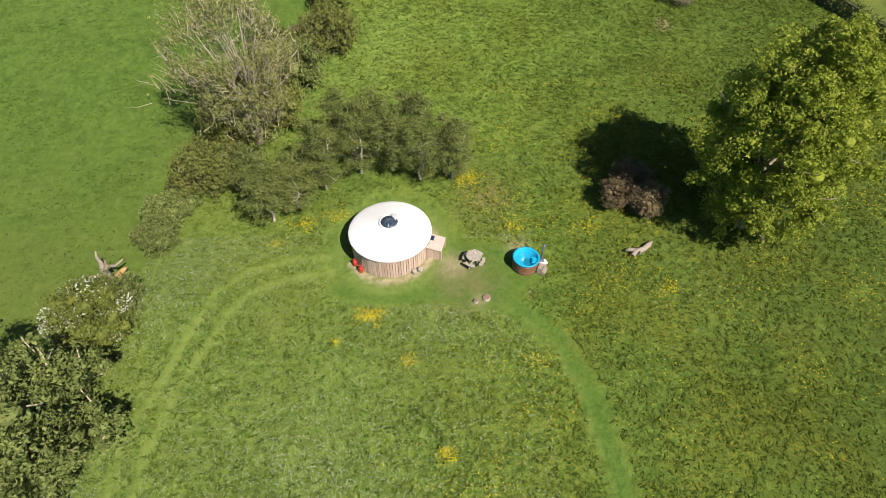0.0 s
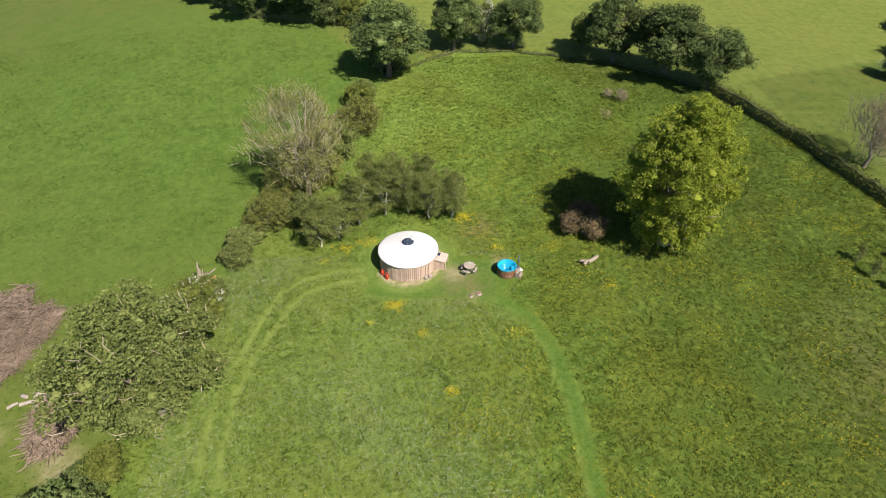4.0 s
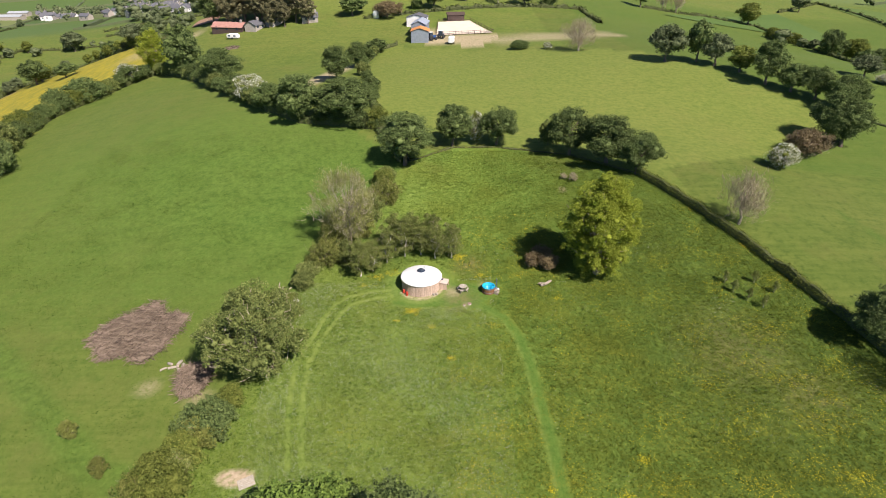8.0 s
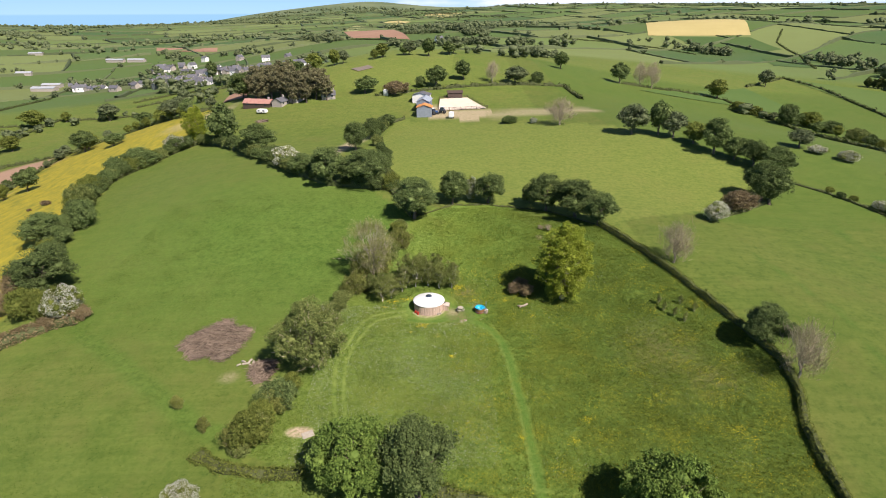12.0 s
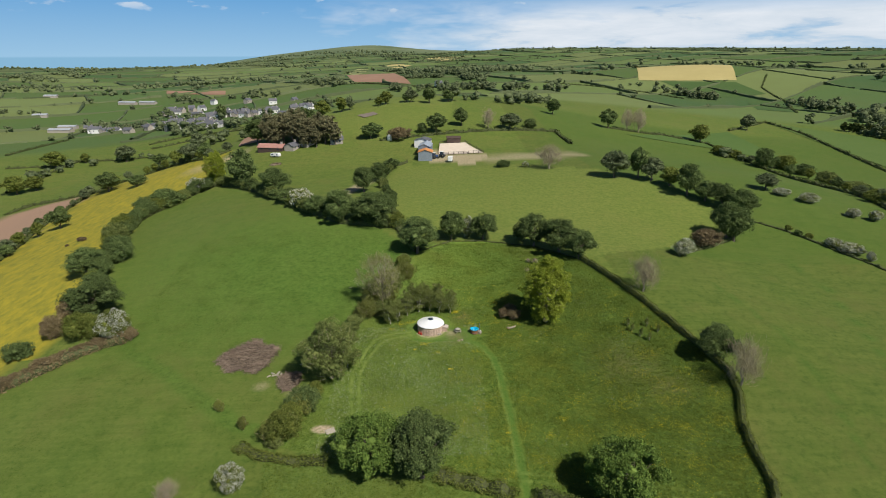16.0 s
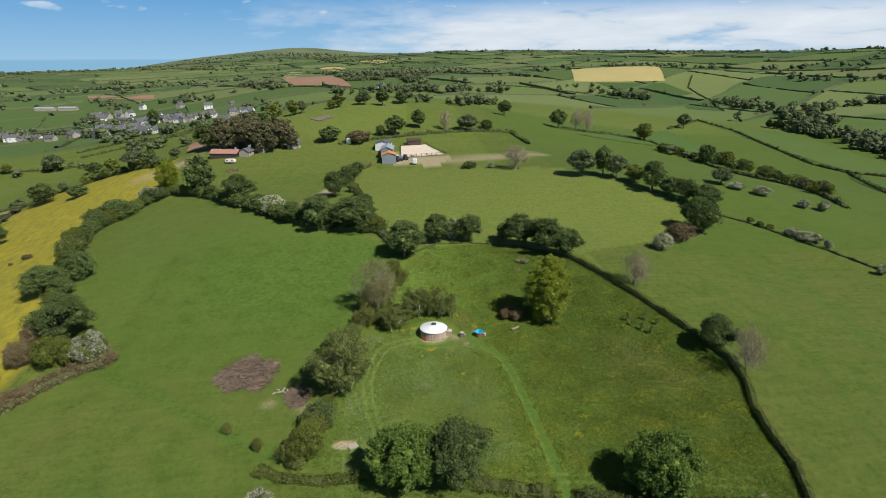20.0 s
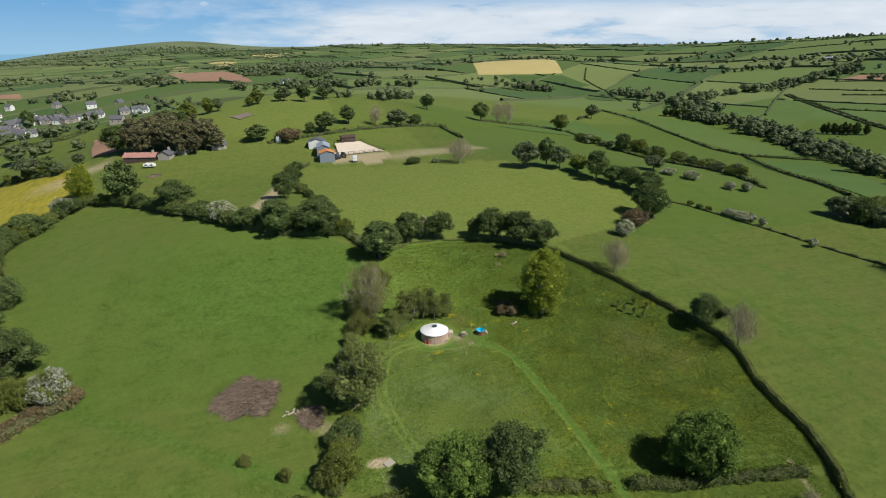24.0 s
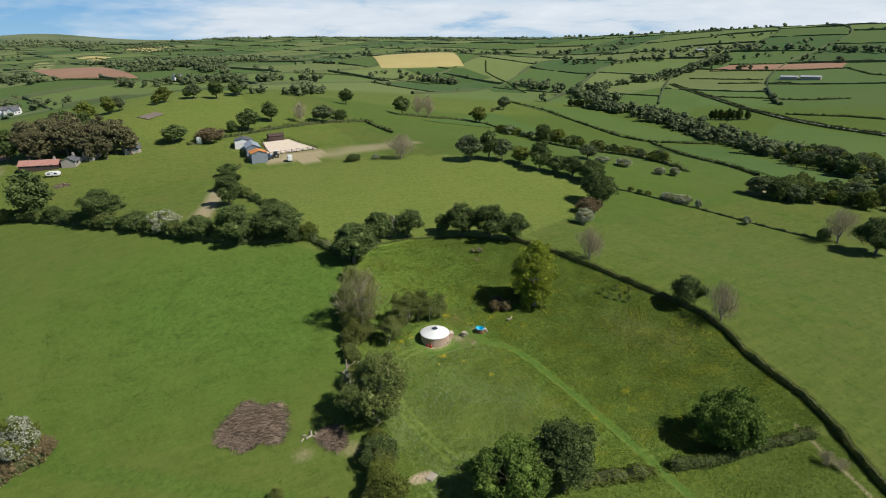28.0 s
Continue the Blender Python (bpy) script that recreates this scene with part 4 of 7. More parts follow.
tree("field", -2.6, 214.6, 10.0, 11.7, OAKS)
tree("field", -35.0, 203.8, 7.7, 12.9, OAKS)
tree("field", 37.4, 230.4, 9.0, 12.9, OAKS)
tree("brown", -20.9, 202.2, 6.1, 14.0, "brown-leaved shrub in the hedgerow", "shrub")
tree("field", 11.2, 229.5, 9.8, 9.8, OAKS)
tree("bare", 25.6, 229.5, 11.0, 9.8, "bare grey-brown tree with fine twigs")
tree("shrub", 49.8, 240.6, 5.3, 8.9, "rounded green hedgerow shrub", "shrub")
tree("shrub", -9.9, 213.7, 5.1, 5.8, "rounded green hedgerow shrub", "shrub")
tree("field", 74.7, 302.6, 10.2, 10.5, OAKS)
tree("field", 108.3, 289.4, 12.2, 12.5, OAKS)
tree("bare", 122.6, 295.3, 14.9, 11.2, "bare grey-brown tree with fine twigs")
tree("bare", 130.0, 294.5, 16.4, 12.7, "bare grey-brown tree with fine twigs")
tree("field", 171.8, 295.0, 12.2, 15.8, OAKS)
tree("field", 238.3, 362.2, 12.1, 11.5, OAKS)
tree("shrub", 25.3, 151.1, 2.8, 6.5, "rounded green hedgerow shrub", "shrub")
tree("bare", 42.7, 144.0, 10.2, 13.2, "bare grey-brown tree with fine twigs")
tree("hawthorn", 33.9, 149.1, 2.3, 3.2, "hawthorn bush covered in white blossom", "shrub")
tree("oak", -94.0, 213.0, 12.5, 14.0, OAKS)
tree("oak", -66.0, 212.0, 13.5, 11.0, OAKS)
tree("pine", -87.5, 210.4, 14.9, 10.4, "dark brownish pine in a clump by the farm")
tree("pine", -80.7, 212.5, 13.8, 11.0, "dark brownish pine in a clump by the farm")
tree("pine", -71.9, 205.7, 13.0, 9.6, "dark brownish pine in a clump by the farm")
tree("pine", -63.8, 200.5, 12.5, 10.0, "dark brownish pine in a clump by the farm")
tree("pine", -56.3, 197.2, 13.5, 9.4, "dark brownish pine in a clump by the farm")
tree("pine", -51.0, 194.8, 10.7, 8.2, "dark brownish pine in a clump by the farm")
tree("field", -73.5, 226.8, 11.8, 15.1, OAKS)
tree("field", 116.7, 119.2, 6.2, 9.3, OAKS)
tree("hawthorn", 118.9, 112.8, 2.9, 6.8, "hawthorn bush covered in white blossom", "shrub")
tree("hawthorn", 124.8, 106.7, 3.4, 7.8, "hawthorn bush covered in white blossom", "shrub")
tree("hawthorn", 131.2, 93.6, 3.0, 5.1, "hawthorn bush covered in white blossom", "shrub")
tree("hawthorn", 136.5, 90.9, 3.7, 4.7, "hawthorn bush covered in white blossom", "shrub")
tree("shrub", 178.3, 228.4, 10.7, 12.6, "rounded green hedgerow shrub", "shrub")
tree("shrub", 191.1, 230.6, 8.0, 12.7, "rounded green hedgerow shrub", "shrub")
tree("shrub", 167.1, 259.0, 5.5, 8.9, "rounded green hedgerow shrub", "shrub")
tree("shrub", 174.4, 252.5, 5.0, 8.8, "rounded green hedgerow shrub", "shrub")
tree("shrub", 193.6, 216.4, 6.1, 11.0, "rounded green hedgerow shrub", "shrub")
tree("shrub", 187.2, 188.6, 6.2, 11.1, "rounded green hedgerow shrub", "shrub")
tree("shrub", 178.4, 157.2, 5.0, 12.3, "rounded green hedgerow shrub", "shrub")
tree("shrub", 160.1, 119.5, 5.3, 10.4, "rounded green hedgerow shrub", "shrub")
tree("field", -172.3, 211.5, 8.9, 13.6, OAKS)
tree("field", -242.9, 569.5, 15.4, 12.7, OAKS)
tree("field", -231.4, 337.6, 12.0, 15.0, OAKS)
tree("field", -183.0, 353.2, 12.7, 15.5, OAKS)
tree("field", -145.6, 186.6, 5.5, 10.8, OAKS)
tree("chestnut", 22.9, -18.2, 9.6, 10.4, "rounded bright green chestnut tree standing over a hedge")

tree("may", -21.2, 19.6, 4.9, 6.0, "hawthorn bush covered in white blossom", "shrub")

for x, y, hgt in ((-8.7, 31.4, 6.2), (-6.2, 32.8, 6.5), (-3.8, 33.0, 5.8), (-1.7, 32.0, 5.6), (0.6, 32.0, 5.8), (-12.2, 28.5, 6.0), (-10.6, 29.6, 5.0), (-5.0, 34.4, 6.5), (-2.2, 34.2, 6.2), (-7.6, 34.3, 6.4)):
    tree("birch", x, y, hgt, 4.9, "slender young birch with a pale trunk and thin foliage", group="birches behind the yurt")

rng = random.Random(61)
for k in range(30):
    u, v = rng.random(), rng.random()
    hgt = rng.uniform(4.5, 8.5)
    tree(rng.choice(("field", "oak", "field", "shrub")), 143.0 + 40.0 * u + 6.0 * v, 57.0 - 34.0 * u + 15.0 * v, hgt, hgt * rng.uniform(0.95, 1.25), "leafy tree in the small wood on the slope")

# ---------------------------------------------------------------- surfaces of built things
CLOTH = plain("white_canvas", (0.74, 0.745, 0.73), (0.82, 0.82, 0.805), 0.9, 0.75, 0, 0.2, 0.05)
RIM_WHITE = plain("white_rim", (0.7, 0.7, 0.68), (0.82, 0.82, 0.8), 5, 0.4)
DARK_GLASS = plain("dark_glass", (0.02, 0.03, 0.05), (0.05, 0.07, 0.1), 2, 0.08, 0, 0.8, 0)
WEATHERED = plain("weathered_wood", (0.28, 0.24, 0.19), (0.46, 0.41, 0.34), 5, 0.85)
RED_GAS = plain("red_paint", (0.36, 0.035, 0.02), (0.48, 0.06, 0.03), 4, 0.4)
BRASS = plain("brass", (0.4, 0.3, 0.12), (0.5, 0.38, 0.16), 6, 0.35, 0.9)
BLUE_LINER = plain("blue_liner", (0.0, 0.33, 0.56), (0.01, 0.42, 0.66), 2, 0.3, 0, 0.5, 0.03)
STOVE = plain("stove_steel", (0.12, 0.14, 0.17), (0.25, 0.28, 0.32), 6, 0.4, 0.6)
PV = plain("solar_cells", (0.012, 0.02, 0.05), (0.03, 0.045, 0.09), 8, 0.15, 0, 0.7, 0)
DRIFTWOOD = plain("driftwood", (0.22, 0.18, 0.135), (0.42, 0.36, 0.28), 5, 0.85, 0, 0.2, 0.5)
SPLIT = plain("split_wood", (0.5, 0.27, 0.1), (0.62, 0.38, 0.17), 3, 0.85)
ASH_PIT = plain("ash_and_char", (0.12, 0.08, 0.06), (0.3, 0.2, 0.16), 5, 0.95)
BRICK_RED = plain("fire_ring", (0.2, 0.12, 0.09), (0.34, 0.2, 0.15), 6, 0.9)
BRUSHWOOD = foliage("cut_brushwood", (0.1, 0.074, 0.054), (0.4, 0.31, 0.235), (0.24, 0.18, 0.13), 0.0, 0.9)


def boards_material():
    m = Mat("larch_boards", 0.85, 0, 0.2)
    grain = m.noise(3.0, 5, 0.7, m.stretch(9, 9, 0.7))
    c = m.mix(m.ramp(grain, 0.3, 0.7), (0.34, 0.235, 0.17), (0.55, 0.42, 0.33))
    c = m.mix(m.calc("MULTIPLY", m.each(), 0.8), c, (0.64, 0.47, 0.37))
    m.colour(c)
    m.bump(grain, 0.4, 0.01)
    return m.m


LARCH = boards_material()
PALE_PLY = plain("pale_ply", (0.46, 0.36, 0.3), (0.6, 0.5, 0.43), 2, 0.8)


def cedar_material():
    m = Mat("cedar_staves", 0.7, 0, 0.3)
    c = m.mix(m.ramp(m.noise(2.5, 4, 0.6, m.stretch(8, 8, 0.8)), 0.3, 0.7), (0.13, 0.055, 0.025), (0.26, 0.12, 0.055))
    m.colour(m.mix(m.calc("MULTIPLY", m.each(), 0.4), c, (0.3, 0.16, 0.08)))
    return m.m


CEDAR = cedar_material()


def water_material():
    m = Mat("tub_water", 0.03, 0, 0.5)
    m.colour((0.02, 0.45, 0.68))
    m.b.inputs["Alpha"].default_value = 0.35
    m.bump(m.noise(5, 2), 0.15, 0.02)
    return m.m


TUB_WATER = water_material()


# ---------------------------------------------------------------- yurt
def build_yurt():
    x0, y0 = YURT
    z0 = -0.58
    R, H = 2.66, 1.72
    ob = thing("yurt", x0, y0, z0, 0, "round yurt with white canvas roof and vertical timber cladding", "yurt")
    part("deck", lathe([(0, -0.35), (R - 0.09, -0.35), (R - 0.08, -0.02), (R - 0.1, 0.02), (0, 0.02)], 48), WEATHERED, ob, "low round timber deck")
    part("inner_wall", lathe([(R - 0.06, -0.1), (R - 0.06, H)], 64), BARK, ob, "dark felt behind the cladding")
    n = 92
    w = 2 * math.pi * R / n
    rng = random.Random(5)
    stock = []
    for k in range(5):
        bm = box(0.028 + 0.006 * (k % 3), w * (0.80 + 0.02 * k), H + 0.14 - 0.03 * k, 0, 0, -0.12 + 0.01 * k, 0.006)
        me = bpy.data.meshes.new("wall_board")
        bm.to_mesh(me)
        bm.free()
        me.materials.append(LARCH)
        stock.append(me)
    for k in range(n):
        a = 2 * math.pi * k / n
        part("wall_board", stock[rng.randrange(5)], None, ob, at=pose((R + rng.uniform(-0.008, 0.01)) * math.cos(a), (R + rng.uniform(-0.008, 0.01)) * math.sin(a), 0, 0, 0, math.degrees(a) + rng.uniform(-1.5, 1.5)))
    # canvas: shallow cone that sags a little between 28 rafters, with a short skirt
    bm = bmesh.new()
    rings, sides = [], 112
    prof = [(0.64, 0.72), (1.2, 0.545), (1.75, 0.36), (2.3, 0.165), (2.74, 0.02), (2.79, -0.02), (2.80, -0.1), (2.77, -0.13), (2.72, -0.1)]
    for i, (r, z) in enumerate(prof):
        ring = []
        for k in range(sides):
            sag = 0.014 * (1 - abs(math.cos(14 * 2 * math.pi * k / sides))) * (r / 2.8) if i < 5 else 0.006 * math.sin(37 * 2 * math.pi * k / sides)
            a = 2 * math.pi * k / sides
            ring.append(bm.verts.new((r * math.cos(a), r * math.sin(a), H + z - sag)))
        rings.append(ring)
    for a, b in zip(rings, rings[1:]):
        for k in range(sides):
            bm.faces.new((a[k], b[k], b[(k + 1) % sides], a[(k + 1) % sides]))
    for f in bm.faces:
        f.smooth = True
    part("canvas_roof", bm, CLOTH, ob, "taut white canvas roof")
    crown = part("skylight", lathe([(0.58, 1.0), (0.67, 1.0), (0.69, 1.06), (0.64, 1.11), (0.58, 1.09)], 40), RIM_WHITE, ob, "round white-rimmed skylight", at=pose(0, 0, H - 0.3))
    dome = lathe([(0.58, 1.07), (0.5, 1.16), (0.36, 1.23), (0.18, 1.27), (0, 1.285)], 32)
    part("dome_glass", dome, DARK_GLASS, crown, "dark domed glazing")
    for k in range(4):
        vs, fs = tube([(0.58 * math.cos(k * math.pi / 4), 0.58 * math.sin(k * math.pi / 4), 1.085), (0.37 * math.cos(k * math.pi / 4), 0.37 * math.sin(k * math.pi / 4), 1.245), (0, 0, 1.3), (-0.37 * math.cos(k * math.pi / 4), -0.37 * math.sin(k * math.pi / 4), 1.245), (-0.58 * math.cos(k * math.pi / 4), -0.58 * math.sin(k * math.pi / 4), 1.085)], [0.012] * 5, 5)
        part("glazing_bar", mesh_of("glazing_bar", vs, fs, STOVE), None, crown)
    flap = join(box(0.42, 0.05, 0.4, 0, 0, 0, 0.01))
    part("vent_flap", flap, RIM_WHITE, crown, "open white vent flap", at=pose(0.3, 0.22, 1.18, -38, 0, -50))
    # porch on the side of the tub
    a = -13.0
    porch = part("porch", box(1.1, 1.15, 0.05, R + 0.5, 0, -0.02, 0.01), WEATHERED, ob, "small boarded porch with sloping roof", at=pose(0, 0, 0, 0, 0, a))
    for s in (-1, 1):
        for k in range(4 if s < 0 else 2):
            part("porch_board", box(0.2, 0.03, 1.25 - 0.03 * k, R + 0.12 + 0.215 * k, s * 0.55, 0.0, 0.005), LARCH, porch)
        part("post", box(0.08, 0.08, 1.2, R + 0.98, s * 0.55, -0.25, 0.01), LARCH, porch)
    part("lintel", box(0.06, 1.2, 0.1, R + 0.98, 0, 1.0, 0.01), LARCH, porch)
    part("door", box(0.05, 0.85, 1.5, R + 0.06, 0, 0.02, 0.01), WEATHERED, porch, "weathered plank door")
    roof = part("porch_roof", box(1.15, 1.32, 0.05, 0, 0, 0, 0.01), PALE_PLY, porch, "pale sloping porch roof", at=pose(R + 0.46, 0, 1.2, 0, 7, 0))
    part("solar_panel", box(0.3, 0.42, 0.025, -0.3, 0.3, 0.055, 0.004), PV, roof, "small dark solar panel")
    return ob


build_yurt()


def gas_bottle(x, y, turn):
    ob = thing("gas_bottle", x, y, -0.72, turn, "red gas bottle standing beside the yurt wall", "gas bottle", "gas bottles by the yurt")
    part("cylinder", lathe([(0, 0.0), (0.14, 0.0), (0.16, 0.04), (0.16, 0.42), (0.12, 0.52), (0.05, 0.56), (0, 0.56)], 20), RED_GAS, ob)
    part("collar", lathe([(0.085, 0.53), (0.095, 0.53), (0.095, 0.63), (0.085, 0.63), (0.085, 0.53)], 16), RED_GAS, ob)
    part("valve", lathe([(0, 0.54), (0.03, 0.54), (0.03, 0.62), (0, 0.63)], 10), BRASS, ob, "brass valve")


gas_bottle(-5.52, 24.0, 20)
gas_bottle(-5.97, 24.54, 70)
for x, y, r, hgt, lab in ((-1.95, 23.78, 0.17, 0.34, "short grey log stump by the yurt wall"), (-1.55, 23.98, 0.19, 0.26, "low cut log beside the porch")):
    ob = thing("log_stump", x, y, gz(x, y) - 0.05, 30, lab, "log")
    part("bark", lathe([(0, 0), (r * 1.05, 0), (r, hgt * 0.5), (r * 0.97, hgt - 0.02), (r * 0.88, hgt), (0, hgt)], 14), WEATHERED, ob)


# ---------------------------------------------------------------- round picnic table
def picnic_table(x, y):
    ob = thing("picnic_table", x, y, gz(x, y), 18, "round weathered picnic table with four curved benches", "picnic table")
    top = part("tabletop", lathe([(0, 0.70), (0.47, 0.70), (0.47, 0.745), (0, 0.745)], 28), WEATHERED, ob)
    for k in range(7):
        yy = (k - 3) * 0.145
        half = math.sqrt(max(0.02, 0.52 ** 2 - yy * yy))
        part("slat", box(2 * half, 0.132, 0.03, 0, yy, 0.745, 0.006), WEATHERED, top)
    for k in range(4):
        a = 90 * k + 45
        seat = bmesh.new()
        ring = []
        for s in range(7):
            t = radians(-33 + 11 * s)
            ring.append([seat.verts.new((r * math.cos(t), r * math.sin(t), z)) for r, z in ((0.56, 0.42), (0.76, 0.42), (0.76, 0.465), (0.56, 0.465))])
        for p, q in zip(ring, ring[1:]):
            for j in range(4):
                seat.faces.new((p[j], p[(j + 1) % 4], q[(j + 1) % 4], q[j]))
        seat.faces.new(ring[0][::-1])
        seat.faces.new(ring[-1])
        part("bench", seat, WEATHERED, ob, at=pose(0, 0, 0, 0, 0, a))
        leg = join(box(0.07, 0.07, 0.72, 0.26, 0, 0, 0.008), box(0.6, 0.06, 0.08, 0.4, 0, 0.34, 0.008), box(0.07, 0.07, 0.42, 0.66, 0, 0, 0.008))
        part("leg_frame", leg, WEATHERED, ob, at=pose(0, 0, 0, 0, 0, a))
    part("cup", lathe([(0, 0.775), (0.035, 0.775), (0.04, 0.87), (0.034, 0.87), (0.03, 0.79), (0, 0.79)], 10), RIM_WHITE, ob, at=pose(0.12, 0.1, 0))


picnic_table(2.0, 24.45)


# ---------------------------------------------------------------- hot tub
def hot_tub(x, y):
    z = gz(x, y) - 0.05
    ob = thing("hot_tub", x, y, z, 0, "round cedar hot tub with a bright blue liner", "hot tub")
    R, H = 0.84, 0.92
    n = 40
    bm = box(0.045, 2 * math.pi * R / n * 0.97, H - 0.03, 0, 0, 0, 0.006)
    me = bpy.data.meshes.new("stave")
    bm.to_mesh(me)
    bm.free()
    me.materials.append(CEDAR)
    for k in range(n):
        a = 2 * math.pi * k / n
        part("stave", me, None, ob, at=pose(R * math.cos(a), R * math.sin(a), 0, 0, 0, math.degrees(a)))
    for zz in (0.2, 0.7):
        part("hoop", lathe([(R + 0.02, zz), (R + 0.035, zz), (R + 0.035, zz + 0.05), (R + 0.02, zz + 0.05)], 40), STOVE, ob, "steel hoop")
    part("liner", lathe([(0, 0.12), (0.5, 0.12), (0.52, 0.4), (0.7, 0.44), (0.75, 0.87), (0.78, H - 0.01), (0.87, H), (0.89, H - 0.04), (0.84, H - 0.06)], 44), BLUE_LINER, ob, "moulded bright blue liner with bench")
    part("water", lathe([(0, 0.62), (0.73, 0.62)], 40), TUB_WATER, ob)
    part("inner_step", join(box(0.34, 0.5, 0.22, 0.52, -0.12, 0.42, 0.06)), BLUE_LINER, ob, at=pose(0, 0, 0.2, 0, 0, -8))
    stove = part("stove", box(0.3, 0.36, 0.55, 1.06, 0.1, 0, 0.03), STOVE, ob, "dark outside stove")
    vs, fs = tube([(1.06, 0.2, 0.5), (1.06, 0.2, 1.2), (1.08, 0.21, 1.8)], [0.06, 0.06, 0.06], 10)
    part("flue", mesh_of("flue", vs, fs, STOVE, smooth=True), None, stove, "upright steel flue pipe")
    part("flue_cap", lathe([(0, 2.05), (0.11, 1.97), (0.11, 1.95), (0, 1.95)], 12), STOVE, stove, at=pose(1.08, 0.21, -0.15))
    return ob


hot_tub(5.4, 24.15)


def wooden_steps(x, y, turn):
    ob = thing("wooden_steps", x, y, gz(x, y), turn, "pale wooden steps against the hot tub", "steps")
    part("lower_tread", box(0.55, 0.28, 0.04, 0, -0.28, 0.24, 0.006), DRIFTWOOD, ob)
    part("upper_tread", box(0.55, 0.28, 0.04, 0, 0.02, 0.48, 0.006), DRIFTWOOD, ob)
    for s in (-1, 1):
        part("side_panel", join(box(0.035, 0.3, 0.48, s * 0.25, 0.02, 0, 0.004), box(0.035, 0.27, 0.24, s * 0.25, -0.27, 0, 0.004)), DRIFTWOOD, ob)


wooden_steps(6.35, 23.65, 65)
ob = thing("storage_box", 6.55, 24.1, gz(6.55, 24.1), 20, "pale lidded wooden box beside the hot tub", "box")
part("body", box(0.5, 0.36, 0.3, 0, 0, 0, 0.01), DRIFTWOOD, ob)
part("lid", box(0.54, 0.4, 0.04, 0, 0, 0.3, 0.008), RIM_WHITE, ob)


def stump_seat(x, y, r, hgt, top, lab):
    ob = thing("sawn_stump", x, y, gz(x, y) - 0.04, 0, lab, "stump")
    part("bark_side", lathe([(r * 1.08, 0), (r, hgt * 0.4), (r * 1.02, hgt), (r * 0.9, hgt + 0.012), (0, hgt + 0.005)], 18), WEATHERED, ob)
    part("sawn_top", lathe([(r * 0.84, hgt + 0.018), (r * 0.5, hgt + 0.024), (0, hgt + 0.022)], 18), top, ob)


stump_seat(2.75, 21.7, 0.24, 0.16, BRICK_RED, "sawn stump with a reddish top in mown grass")
stump_seat(2.05, 21.45, 0.15, 0.18, ASH_PIT, "smaller grey sawn stump in mown grass")


def twisted(name, pieces, material, x, y, z, turn, label, category, size=1.0):
    ob = thing(name, x, y, z, turn, label, category)
    pieces = [(nm, [tuple(q * size for q in p) for p in pts], [r * size for r in rad], mat) for nm, pts, rad, mat in pieces]
    for nm, pts, rad, mat in pieces:
        part(nm, mesh_of(nm, *tube(pts, rad, 8), mat or material, smooth=True), None, ob)
    return ob


twisted("driftwood_log", [("log", [(-0.85, -0.12, 0.2), (-0.5, 0.0, 0.27), (0.1, 0.0, 0.27), (0.55, 0.14, 0.27), (1.05, 0.34, 0.24)], [0.15, 0.22, 0.19, 0.2, 0.13], None), ("fork", [(-0.45, 0.1, 0.3), (-0.8, 0.32, 0.32), (-1.05, 0.4, 0.25)], [0.15, 0.14, 0.07], None), ("stub", [(-0.3, -0.1, 0.3), (-0.4, -0.3, 0.45), (-0.55, -0.4, 0.5)], [0.12, 0.08, 0.03], None)], DRIFTWOOD, 13.2, 24.95, gz(13.2, 24.95) - 0.04, 24, "bleached forked log lying in the meadow", "log")
twisted("dead_stump", [("bole", [(0, 0, -0.2), (0.05, 0, 0.7), (0.02, 0.05, 1.3), (0.1, 0.1, 1.8), (0.05, 0.12, 2.2), (0.14, 0.2, 2.6)], [0.32, 0.24, 0.18, 0.12, 0.08, 0.03], None), ("twig", [(-0.5, -0.25, 1.0), (-0.75, -0.6, 0.7), (-0.8, -0.9, 0.3)], [0.06, 0.04, 0.015], None), ("twig", [(0.5, 0.2, 0.8), (1.0, 0.1, 0.8), (1.25, 0.35, 1.1)], [0.06, 0.04, 0.015], None), ("snag", [(0, 0, 1.0), (0.45, 0.1, 1.45), (0.9, 0.0, 1.6), (1.4, 0.2, 1.95)], [0.15, 0.11, 0.08, 0.04], None), ("branch", [(0, 0, 0.9), (-0.5, -0.3, 1.0), (-1.0, -0.3, 0.8)], [0.12, 0.07, 0.03], None), ("spike", [(0.25, 0.1, 1.3), (0.35, 0.1, 1.8), (0.55, 0.15, 2.2)], [0.1, 0.06, 0.02], None), ("broken_face", [(0.35, 0.05, 0.1), (0.6, 0.1, 0.6), (1.05, 0.15, 1.05), (1.25, 0.2, 1.2)], [0.24, 0.22, 0.12, 0.03], SPLIT)], DRIFTWOOD, -22.3, 23.5, gz(-22.3, 23.5), 0, "dead broken tree stump with bleached limbs", "stump", 1.15)


